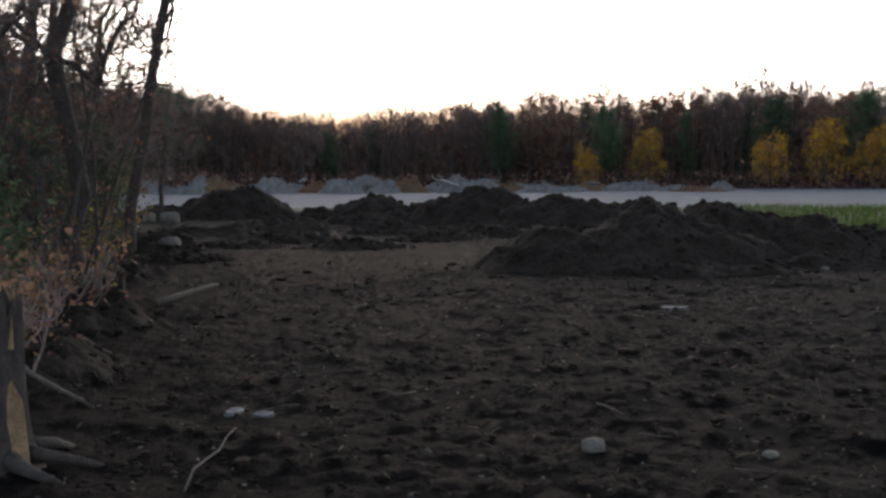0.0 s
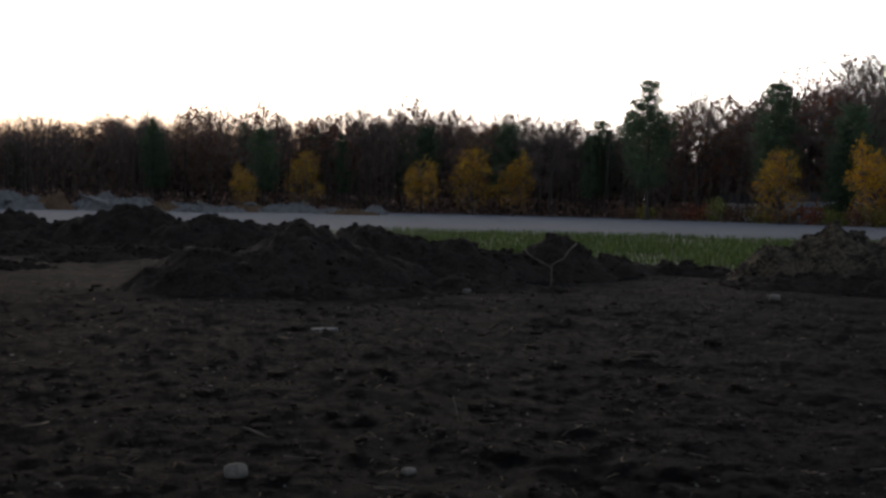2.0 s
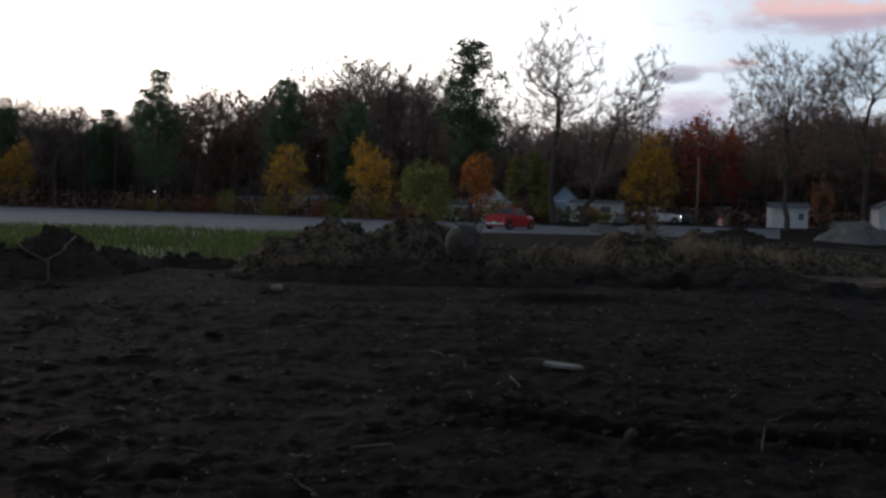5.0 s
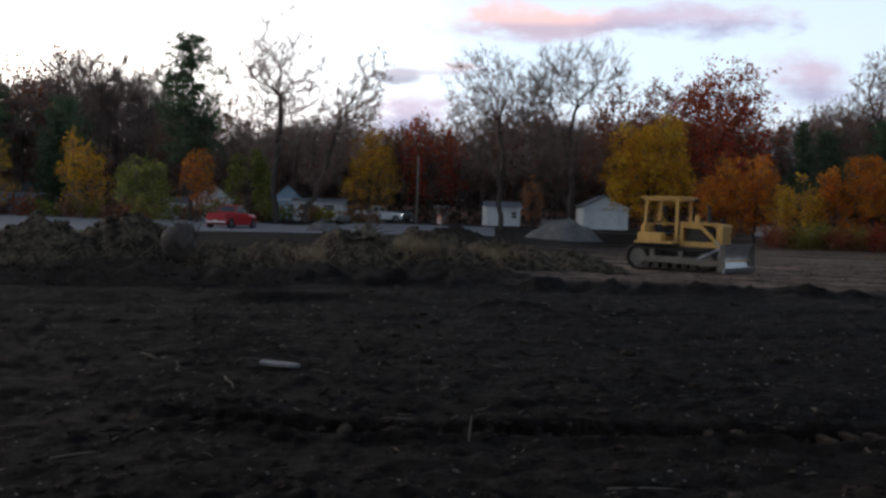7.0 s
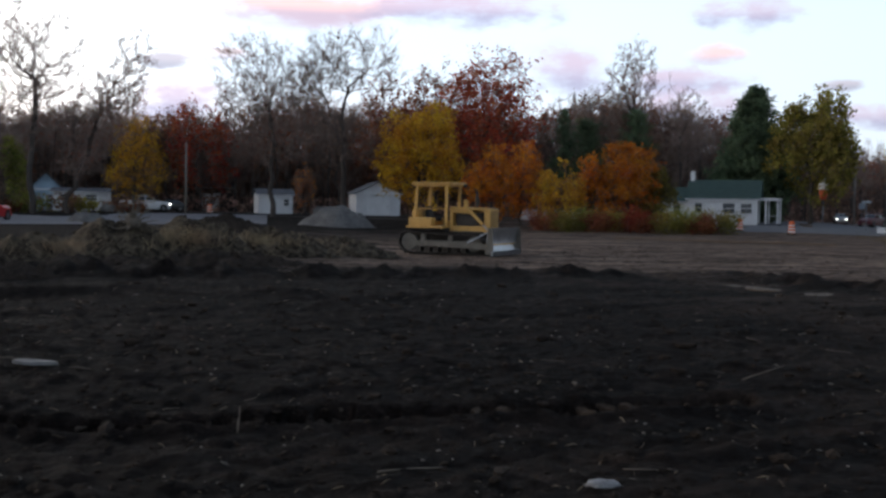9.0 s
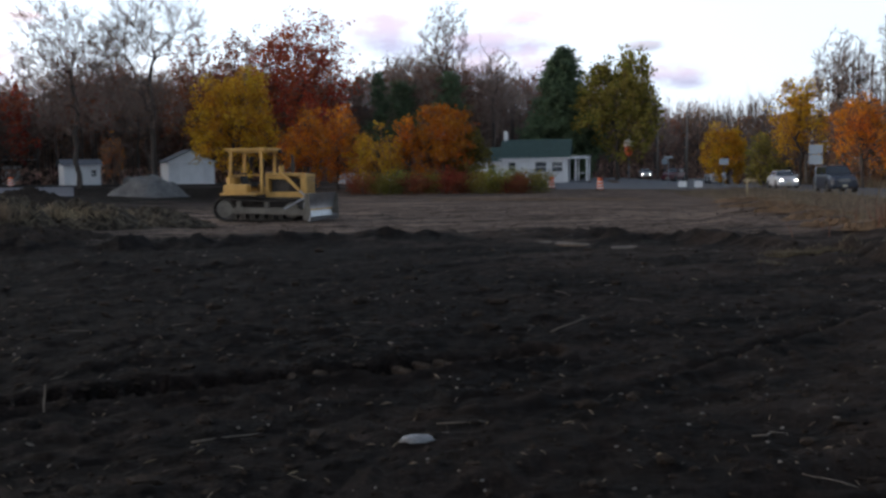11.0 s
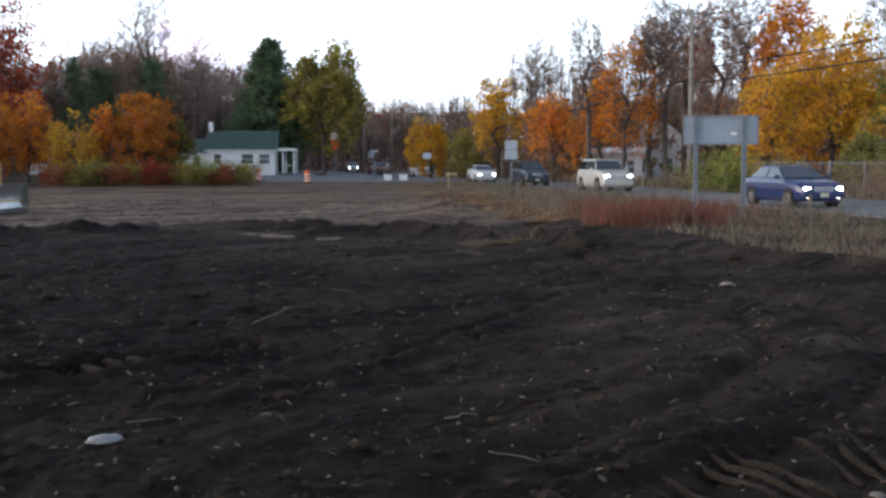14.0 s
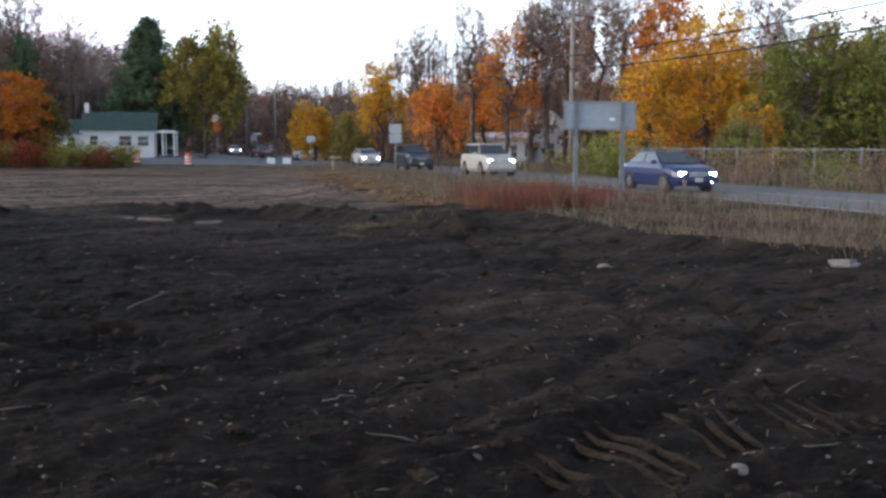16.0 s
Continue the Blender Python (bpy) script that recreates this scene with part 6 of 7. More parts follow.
# ---- vehicles ----
GLASS = material("dark_car_glass", (0.015, 0.018, 0.022), (0.03, 0.035, 0.04), scale=2, fine=10, bump=0, rough=0.05, sheen=1.0)
CHROME = material("bright_trim", (0.4, 0.4, 0.4), (0.6, 0.6, 0.6), scale=4, fine=20, bump=0, rough=0.25, metal=0.9)
RIM = material("alloy_rim", (0.12, 0.12, 0.125), (0.24, 0.24, 0.25), scale=4, fine=20, bump=0, rough=0.4, metal=0.7)
TAIL = material("red_lamp_plastic", (0.25, 0.012, 0.01), (0.4, 0.02, 0.015), scale=4, fine=20, bump=0, rough=0.25)
PLATE = material("pale_number_plate", (0.35, 0.33, 0.25), (0.5, 0.48, 0.38), scale=10, fine=40, bump=0)


def paint(name, c, rough=0.3):
    return material(name, tuple(v * 0.8 for v in c), c, scale=1.2, fine=12, bump=0, rough=rough, coat=0.25)


def lamp_material(name, colour, strength):
    m = bpy.data.materials.new(name)
    m.use_nodes = True
    p = m.node_tree.nodes["Principled BSDF"]
    p.inputs["Base Color"].default_value = (0.8, 0.8, 0.8, 1)
    p.inputs["Emission Color"].default_value = (*colour, 1)
    p.inputs["Emission Strength"].default_value = strength
    return m


BEAM = lamp_material("lit_headlamp", (1.0, 0.95, 0.85), 14.0)
FOGBEAM = lamp_material("lit_fog_lamp", (1.0, 0.9, 0.72), 9.0)


def loft(stations):
    """A body from rings at stations along x: (x, half width, low, mid, top, top half width)."""
    s = Shape()
    for x, w, zb, zm, zt, wt in stations:
        ring = [(w * 0.86, zb), (w * 0.98, zb + 0.10), (w, zm), (w * 0.97, zm + (zt - zm) * 0.6), (wt + (w - wt) * 0.25, zt - 0.025), (wt, zt)]
        s.v += [(x, y, z) for y, z in ring] + [(x, -y, z) for y, z in reversed(ring)]
    n = 12
    for i in range(len(stations) - 1):
        for k in range(n):
            a, b = i * n + k, i * n + (k + 1) % n
            s.f.append((a, b, b + n, a + n))
    s.f.append(tuple(reversed(range(n))))
    s.f.append(tuple((len(stations) - 1) * n + k for k in range(n)))
    return s


def vehicle(name, m, label, category, colour, L, W, H, hood, screen, roof0, roof1, tail, belt, lit=True, box=True, bed=False, wheel=0.33, group="", nose=0.72, deck=None):
    """x forward. hood: height of the bonnet; screen, roof0, roof1, tail: x of the windscreen's foot, the roof's ends and the rear glass's foot."""
    root = thing(name, m, label, category, group)
    w, f, r = W / 2, L / 2, -L / 2
    gnd = wheel * 0.75
    deck = deck or belt
    body = loft([(r, w * 0.86, gnd + 0.12, 0.55, deck - 0.10, w * 0.78), (r + 0.10, w * 0.96, gnd, 0.6, deck, w * 0.84), (tail, w, gnd - 0.04, 0.62, belt, w * 0.90), (screen, w, gnd - 0.04, 0.62, belt, w * 0.90),
                 (screen + 0.15, w, gnd - 0.04, 0.62, hood + 0.03, w * 0.86), (f - 0.35, w * 0.97, gnd - 0.02, 0.58, hood - 0.05, w * 0.80), (f - 0.08, w * 0.88, gnd, 0.52, nose, w * 0.70), (f, w * 0.78, gnd + 0.1, 0.5, nose - 0.1, w * 0.66)])
    part("body", body, colour, root, smooth=False)
    cabin = Shape()
    ring = [(tail, belt - 0.02, w * 0.90), (roof0, H - 0.02, w * 0.70), ((roof0 + roof1) / 2, H, w * 0.71), (roof1, H - 0.03, w * 0.69), (screen, belt - 0.02, w * 0.90)]
    vs = []
    for x, z, hw in ring:
        vs += [(x, hw, z), (x, -hw, z)]
    n = len(ring)
    fs = [(2 * i, 2 * i + 1, 2 * i + 3, 2 * i + 2) for i in range(n - 1)] + [tuple(2 * i for i in reversed(range(n))), tuple(2 * i + 1 for i in range(n))]
    cabin.add(vs, fs)
    cab = part("cabin", cabin, colour, root)
    # glass, a little proud of the cabin
    def pane(name, pts):
        a, b, c = (Vector(p) for p in pts[:3])
        nrm = (b - a).cross(c - a).normalized() * 0.012
        s = Shape().add([Vector(p) + nrm for p in pts] + [Vector(p) - nrm for p in pts],
                        [(0, 1, 2, 3), (7, 6, 5, 4), (0, 4, 5, 1), (1, 5, 6, 2), (2, 6, 7, 3), (3, 7, 4, 0)])
        part(name, s, GLASS, cab)

    def mixp(p, q, t):
        return tuple(a + (b - a) * t for a, b in zip(p, q))
    A, B = (screen, w * 0.90, belt), (roof1, w * 0.69, H - 0.03)
    lo, hi = mixp(A, B, 0.10), mixp(A, B, 0.90)
    pane("windscreen", [(lo[0], lo[1] * 0.93, lo[2]), (lo[0], -lo[1] * 0.93, lo[2]), (hi[0], -hi[1] * 0.93, hi[2]), (hi[0], hi[1] * 0.93, hi[2])])
    A, B = (tail, w * 0.90, belt), (roof0, w * 0.70, H - 0.02)
    lo, hi = mixp(A, B, 0.18), mixp(A, B, 0.88)
    pane("rear_glass", [(lo[0], -lo[1] * 0.9, lo[2]), (lo[0], lo[1] * 0.9, lo[2]), (hi[0], hi[1] * 0.9, hi[2]), (hi[0], -hi[1] * 0.9, hi[2])])
    mid = (roof0 + roof1) / 2 + 0.05
    zl, zh = belt + 0.05, H - 0.10
    ft = (zh - belt) / (H - belt)
    for side in (-1, 1):
        yl, yh = side * w * 0.893, side * w * (0.90 - 0.20 * ft)
        xr, xs = tail + (roof0 - tail) * 0.1, screen + (roof1 - screen) * 0.1
        xr2, xs2 = tail + (roof0 - tail) * ft, screen + (roof1 - screen) * ft
        for x0, x1, u0, u1 in ((xr + 0.06, mid - 0.05, xr2 + 0.06, mid - 0.05), (mid + 0.05, xs - 0.08, mid + 0.05, xs2 - 0.06)):
            pane("side_window", [(x0, yl, zl), (x1, yl, zl), (u1, yh, zh), (u0, yh, zh)])
        part("mirror", Shape().block((screen - 0.25, side * (w + 0.09), belt + 0.08), (0.12, 0.18, 0.14), bevel=0.03), colour if not bed else BLACK, root)
        part("headlight", Shape().block((f - 0.06, side * w * 0.66, nose - 0.10), (0.10, 0.24, 0.11), bevel=0.03), BEAM if lit else RIM, root, "lit white headlight" if lit else "")
        part("tail_lamp", Shape().block((r + 0.04, side * w * 0.76, deck - 0.22), (0.08, 0.16, 0.30), bevel=0.02), TAIL, root)
        if lit == "fog":
            part("fog_lamp", Shape().block((f + 0.0, side * w * 0.62, 0.40), (0.05, 0.18, 0.10), bevel=0.02), FOGBEAM, root, "lit warm fog lamp")
        part("door_handle", Shape().block((mid - 0.15, side * (w * 0.985), belt - 0.14), (0.16, 0.04, 0.03)), CHROME, root)
        for x in (f - 0.85, r + 0.85):
            wh = new("wheel")
            wh.parent = root
            mm = Matrix.Translation((x, side * (w - 0.10), wheel)) @ Matrix.Rotation(radians(90), 4, "X")
            part("tyre", Shape().lathe([(wheel * 0.62, -0.11), (wheel * 0.95, -0.12), (wheel, -0.07), (wheel, 0.07), (wheel * 0.95, 0.12), (wheel * 0.62, 0.11)], 22, m=mm), BLACK, wh)
            rim = Shape().lathe([(0.03, -0.125), (wheel * 0.60, -0.115), (wheel * 0.63, 0.0), (wheel * 0.60, 0.115), (0.03, 0.125)], 14, m=mm)
            part("rim", rim, RIM, wh)
            part("wheel_arch", Shape().lathe([(wheel * 1.16, -0.02), (wheel * 1.16, 0.02)], 20, m=Matrix.Translation((x, side * (w - 0.012), wheel + 0.02)) @ Matrix.Rotation(radians(90), 4, "X")), BLACK, root)
    gr = Shape()
    for k in range(7):
        gr.block((f + 0.005, -w * 0.36 + w * 0.12 * k, nose - 0.12), (0.03, 0.05, 0.20), bevel=0.008)
    part("grille", gr, CHROME, root)
    part("front_bumper", Shape().block((f - 0.04, 0, 0.46), (0.20, W * 0.90, 0.22), bevel=0.06), colour, root)
    part("rear_bumper", Shape().block((r + 0.02, 0, 0.50), (0.18, W * 0.92, 0.20), bevel=0.05), CHROME if bed else colour, root)
    part("number_plate", Shape().block((f + 0.07, 0, 0.45), (0.02, 0.30, 0.15)), PLATE, root)
    part("number_plate", Shape().block((r - 0.08, 0, 0.62), (0.02, 0.30, 0.15)), PLATE, root)
    if bed:
        part("cargo_bed", Shape().block(((r + tail) / 2 + 0.03, 0, deck + 0.008), (tail - r - 0.25, W * 0.74, 0.02)), BLACK, root)
        for side in (-1, 1):
            part("bed_rail", Shape().block(((r + tail) / 2, side * w * 0.88, deck + 0.02), (tail - r - 0.05, 0.10, 0.07), bevel=0.02), colour, root)
        part("tailgate", Shape().block((r + 0.02, 0, deck - 0.20), (0.06, W * 0.74, 0.42), bevel=0.02), colour, root)
    elif box:
        for side in (-1, 1):
            part("roof_rail", Shape().tube([(roof0 + 0.2, side * w * 0.6, H + 0.05), (roof1 - 0.3, side * w * 0.6, H + 0.05)], 0.02, 6), BLACK, root)
    return root


def on_road(x, y, heading):
    return pose(x, y, float(height(x, y, False)) + 0.03, 0, 0, heading)


SILVER, BLUE, NAVY, WHITE = paint("champagne_silver_paint", (0.42, 0.41, 0.39)), paint("deep_blue_paint", (0.010, 0.024, 0.10)), paint("dark_blue_paint", (0.018, 0.024, 0.042)), paint("white_car_paint", (0.7, 0.71, 0.72))
REDCAR, MAROON, BLACKCAR, PALESILVER = paint("bright_red_paint", (0.42, 0.006, 0.010)), paint("maroon_paint", (0.14, 0.02, 0.03)), paint("black_car_paint", (0.015, 0.016, 0.018)), paint("pale_silver_paint", (0.55, 0.57, 0.6))
suv = dict(L=4.6, W=1.83, H=1.74, hood=1.10, screen=0.95, roof0=-2.0, roof1=0.25, tail=-2.22, belt=1.12, wheel=0.36, nose=0.92)
sedan = dict(L=4.45, W=1.70, H=1.42, hood=0.92, screen=1.0, roof0=-1.0, roof1=0.15, tail=-1.75, belt=0.96, wheel=0.31, nose=0.74, box=False)
vehicle("sedan", on_road(36.0, -18.7, 180), "deep blue sedan with headlights and fog lamps lit", "car", BLUE, lit="fog", **sedan)
vehicle("suv", on_road(57.5, -18.9, 180), "silver boxy off-road suv with headlights lit", "car", SILVER, **suv)
vehicle("suv", on_road(73.5, -18.7, 180), "dark blue suv with dim headlights", "car", NAVY, lit=False, **suv)
vehicle("hatchback", on_road(90, -18.8, 180), "pale silver hatchback with headlights lit", "car", PALESILVER, **sedan)
vehicle("suv", on_road(105, -21.6, 0), "black boxy suv driving away", "car", BLACKCAR, lit=False, **suv)
vehicle("suv", on_road(124, -18.6, 180), "white suv waiting on the road", "car", WHITE, lit=False, **suv)
vehicle("suv", on_road(150, -19.0 + 2.0, 150), "maroon suv turning at the junction", "car", MAROON, lit=False, **suv)
vehicle("sedan", on_road(165, -14.5, 180), "white car far off with headlights lit", "car", WHITE, **sedan)
truck = dict(L=5.6, W=1.95, H=1.88, hood=1.18, screen=1.15, roof0=-0.75, roof1=0.45, tail=-1.0, belt=1.22, wheel=0.38, nose=1.02, bed=True, deck=1.20)
vehicle("pickup_truck", Matrix.Translation(place(52.4, 92)) @ Matrix.Rotation(radians(90 - 80), 4, "Z"), "bright red parked pickup truck on gravel", "pickup truck", REDCAR, lit=False, **truck)
vehicle("pickup_truck", Matrix.Translation(place(59.9, 132)) @ Matrix.Rotation(radians(90 - 138), 4, "Z"), "white pickup truck with headlight lit", "pickup truck", WHITE, **truck)
vehicle("sedan", Matrix.Translation(place(61.0, 134)) @ Matrix.Rotation(radians(90 + 40), 4, "Z"), "dark car parked by the far road", "car", BLACKCAR, lit=False, **sedan)

# ---- houses and sheds ----
SIDING = material("white_siding", (0.55, 0.56, 0.57), (0.72, 0.73, 0.74), scale=1.0, fine=12, bump=0.1)
BLUESIDING = material("pale_blue_siding", (0.25, 0.36, 0.46), (0.36, 0.48, 0.58), scale=1.0, fine=12, bump=0.1)
GREENROOF = material("green_shingle", (0.02, 0.045, 0.042), (0.045, 0.085, 0.078), scale=3, fine=14, bump=0.5)
GREYROOF = material("grey_shingle", (0.06, 0.065, 0.075), (0.13, 0.135, 0.15), scale=3, fine=14, bump=0.5)
DARKWALL = material("dark_boards", (0.02, 0.018, 0.017), (0.05, 0.045, 0.04), scale=2, fine=14, bump=0.3)
TRIM = material("white_trim", (0.62, 0.63, 0.64), (0.75, 0.76, 0.77), scale=2, fine=14, bump=0)
ROOMGLASS = material("house_window_glass", (0.02, 0.024, 0.03), (0.05, 0.06, 0.07), scale=1, fine=6, bump=0, rough=0.1, sheen=0.8)


def house(name, m, label, category, w, d, eave, ridge, wall_mat, roof_mat, windows=(), doors=(), gable=False, chimney=None, group="", boards=False):
    """Front along x, facing -y. gable: the gable end looks to the front. windows: (x, z, wide, high) on the front."""
    root = thing(name, m, label, category, group)
    s, t = Shape(), 0.15
    def wall(nm, c, size):
        wl = part("wall", Shape().block(c, size), wall_mat, root)
        return wl
    # front wall, pieced round its openings
    holes = sorted([(x - a / 2, x + a / 2, z - h / 2, z + h / 2) for x, z, a, h in windows] + [(x - a / 2, x + a / 2, 0.0, h) for x, a, h in doors])
    x0 = -w / 2
    for a, b, lo, hi in holes:
        wall("wall", ((x0 + a) / 2, -d / 2 + t / 2, eave / 2 - 0.15), (a - x0, t, eave + 0.3))
        if lo > 0.05:
            wall("wall", ((a + b) / 2, -d / 2 + t / 2, (lo - 0.3) / 2), (b - a, t, lo + 0.3))
        wall("wall", ((a + b) / 2, -d / 2 + t / 2, (hi + eave) / 2), (b - a, t, eave - hi))
        x0 = b
    wall("wall", ((x0 + w / 2) / 2, -d / 2 + t / 2, eave / 2 - 0.15), (w / 2 - x0, t, eave + 0.3))
    wall("wall", (0, d / 2 - t / 2, eave / 2 - 0.15), (w, t, eave + 0.3))
    for side in (-1, 1):
        wall("wall", (side * (w / 2 - t / 2), 0, eave / 2 - 0.15), (t, d - 2 * t, eave + 0.3))
    if boards:
        k = 0.2
        while k < eave - 0.1:
            cuts = [-w / 2] + [v for p in holes if p[2] - 0.05 < k < p[3] + 0.05 for v in (p[0] - 0.08, p[1] + 0.08)] + [w / 2]
            for p, q in zip(cuts[::2], cuts[1::2]):
                if q - p > 0.1:
                    part("siding_board", Shape().block(((p + q) / 2, -d / 2 - 0.010, k), (q - p, 0.016, 0.03)), wall_mat, root)
            k += 0.25
    over = 0.3
    if gable:
        for y in (-d / 2 + t / 2, d / 2 - t / 2):
            part("gable", Shape().plate([(-w / 2, eave), (w / 2, eave), (0, ridge)], t, pose(0, y, 0)), wall_mat, root)
        slope = math.degrees(math.atan2(ridge - eave, w / 2))
        ln = math.hypot(ridge - eave, w / 2) + over
        for side in (-1, 1):
            c = (side * (w / 4 + over * 0.4), 0, (eave + ridge) / 2 + 0.06 - over * 0.2)
            part("roof", Shape().block(c, (ln, d + 2 * over, 0.12), (0, side * slope, 0)), roof_mat, root)
    else:
        for x in (-w / 2 + t / 2, w / 2 - t / 2):
            part("gable", Shape().plate([(-d / 2, eave), (d / 2, eave), (0, ridge)], t, pose(x, 0, 0, 0, 0, 90)), wall_mat, root)
        slope = math.degrees(math.atan2(ridge - eave, d / 2))
        ln = math.hypot(ridge - eave, d / 2) + over
        for side in (-1, 1):
            c = (0, side * (d / 4 + over * 0.4), (eave + ridge) / 2 + 0.06 - over * 0.2)
            rf = part("roof", Shape().block(c, (w + 2 * over, ln, 0.12), (-side * slope, 0, 0)), roof_mat, root)
            for k in range(int(ln / 0.35)) if boards else ():
                u = -ln / 2 + 0.35 * k + 0.1
                mm = Matrix.Translation(c) @ Matrix.Rotation(radians(-side * slope), 4, "X") @ Matrix.Translation((0, u, 0.07))
                q = Shape().block((0, 0, 0), (w + 2 * over, 0.03, 0.025))
                part("shingle_course", Shape().add([mm @ Vector(p) for p in q.v], q.f), roof_mat, rf)
    part("fascia", Shape().block((0, -d / 2 - over * 0.8, eave - 0.06), (w + 2 * over, 0.05, 0.16)), TRIM, root)
    for x, z, a, h in windows:
        wn = part("window", Shape().block((x, -d / 2 + 0.05, z), (a, 0.02, h)), ROOMGLASS, root)
        fr = Shape()
        for sx in (-1, 1):
            fr.block((x + sx * (a / 2 + 0.03), -d / 2 - 0.02, z), (0.08, 0.08, h + 0.16))
        fr.block((x, -d / 2 - 0.02, z + h / 2 + 0.04), (a, 0.08, 0.08)).block((x, -d / 2 - 0.0, z), (a, 0.05, 0.05))
        part("window_frame", fr, TRIM, wn)
        part("window_sill", Shape().block((x, -d / 2 - 0.05, z - h / 2 - 0.04), (a + 0.2, 0.16, 0.06)), TRIM, wn)
    for x, a, h in doors:
        dr = part("door", Shape().block((x, -d / 2 + 0.06, h / 2), (a, 0.05, h), bevel=0.01), TRIM, root)
        part("door_handle", Shape().block((x + a * 0.38, -d / 2 + 0.0, 1.0), (0.04, 0.08, 0.12)), CHROME, dr)
    if chimney is not None:
        part("chimney", Shape().block((chimney, 0.0, (ridge + eave) / 2 + 0.5), (0.42, 0.42, ridge - eave + 1.0), bevel=0.02).block((chimney, 0, ridge + 0.5), (0.52, 0.52, 0.10)), SIDING, root)
    return root


def facing(b, d, turn=0.0):
    """A pose whose -y side looks back along the bearing."""
    return spot(b, d, turn)


h1 = house("house", facing(89.5, 114, 4), "low white clapboard house with green shingle roof", "house", 6.6, 6.5, 2.45, 4.25, SIDING, GREENROOF, boards=True,
           windows=((-2.3, 1.55, 0.7, 0.9), (0.6, 1.55, 1.15, 0.95), (2.25, 1.55, 1.05, 0.95)), doors=((-1.2, 0.9, 2.0),), chimney=-3.2)
wing = house("house", facing(86.9, 114.5, 4), "lower white wing with green roof beside the hedge", "house", 3.4, 4.6, 2.15, 3.5, SIDING, GREENROOF, windows=((0.6, 1.4, 0.7, 0.7),))


def porch():
    root = thing("porch", facing(91.6, 113, 4), "open white porch with flat roof and posts", "porch")
    part("roof", Shape().block((0, 0, 2.5), (2.4, 4.6, 0.22), bevel=0.03), TRIM, root)
    for x in (-0.05, 1.05):
        for y in (-2.1, 2.1):
            part("post", Shape().block((x, y, 1.2), (0.16, 0.16, 2.42)), TRIM, root)
    part("floor", Shape().block((0, 0, 0.05), (2.4, 4.4, 0.14)), GREYROOF, root)
    rl = Shape().block((0.5, -2.1, 0.9), (1.0, 0.06, 0.06))
    part("rail", rl, TRIM, root)


porch()
house("shed", facing(66.3, 128, -12), "small white garden shed with window", "shed", 3.9, 3.0, 2.2, 2.75, SIDING, GREYROOF, windows=((1.2, 1.3, 0.6, 0.7),), doors=((-0.6, 1.4, 1.9),))
house("garage", facing(71.5, 126, -10), "pale blue and white gabled garage", "garage", 5.0, 5.5, 2.5, 3.7, SIDING, GREYROOF, doors=((0.0, 2.6, 2.1),), gable=True)
house("house", facing(55.2, 140, 0), "pale blue gabled house among trees", "house", 3.6, 6, 2.5, 4.3, BLUESIDING, GREYROOF, windows=((0.4, 1.4, 0.8, 0.9),), gable=True)
house("house", facing(51.4, 136, 0), "pale grey gabled house behind an orange maple", "house", 5.2, 6, 2.4, 4.1, SIDING, GREYROOF, windows=((-1.2, 1.3, 0.7, 0.9), (1.0, 1.3, 0.8, 0.9)), gable=True)
house("house", facing(49.6, 138, 0), "low white outbuilding among trees", "house", 3.4, 4, 1.9, 2.5, SIDING, GREYROOF, windows=((0.3, 1.2, 0.7, 0.6),))
house("house", facing(43.2, 166, 0), "long pale blue house seen between trunks", "house", 12, 6, 3.0, 4.4, BLUESIDING, GREYROOF, windows=((-4, 1.6, 1, 1.1), (-1, 1.6, 1, 1.1), (3.6, 1.6, 1, 1.1)), doors=((1.4, 0.9, 2.0),))
house("house", facing(38.9, 176, 0), "small white house seen between trunks", "house", 6, 6, 2.6, 4.0, SIDING, GREYROOF, windows=((-1.5, 1.5, 1, 1.0), (1.4, 1.5, 1, 1.0)))
house("trailer", facing(56.9, 132, 10), "long pale trailer parked among trees", "trailer", 6.0, 2.5, 2.2, 2.5, SIDING, GREYROOF, windows=((-1.6, 1.5, 1.2, 0.6), (1.2, 1.5, 1.2, 0.6)))
house("barn", facing(63.1, 150, 0), "dark wooden barn with grey roof", "barn", 6.0, 6, 3.2, 4.6, DARKWALL, GREYROOF, doors=((0.0, 2.6, 2.4),))
house("house", facing(110.6, 104, 0), "white gabled two-storey house behind trees", "house", 5.0, 8, 4.0, 6.2, SIDING, GREYROOF, windows=((-1.2, 1.4, 0.9, 1.2), (1.2, 1.4, 0.9, 1.2), (0.0, 3.3, 0.9, 0.9)), gable=True)
house("house", facing(108.8, 98, 0), "low white addition behind roadside trees", "house", 4.2, 4, 2.5, 2.9, SIDING, TRIM, windows=((-1.2, 1.3, 0.6, 1.1), (-0.1, 1.3, 0.6, 1.1), (1.1, 1.3, 0.6, 1.1)))

# ---- signs, poles, wires, fence ----
GALV = material("galvanised_steel", (0.16, 0.18, 0.20), (0.26, 0.28, 0.31), scale=3, fine=20, bump=0.05, rough=0.55, metal=0.3)
SIGNBACK = material("grey_sign_back", (0.22, 0.26, 0.30), (0.30, 0.345, 0.39), scale=1.5, fine=14, bump=0.05, rough=0.6)
POLEWOOD = material("weathered_pole", (0.13, 0.115, 0.10), (0.28, 0.255, 0.23), scale=5, fine=25, bump=0.4)
CABLE = material("black_cable", (0.01, 0.01, 0.011), (0.025, 0.025, 0.026), scale=5, fine=20, bump=0)
BARREL = material("orange_plastic", (0.62, 0.10, 0.02), (0.78, 0.15, 0.03), scale=3, fine=20, bump=0.05, rough=0.5)
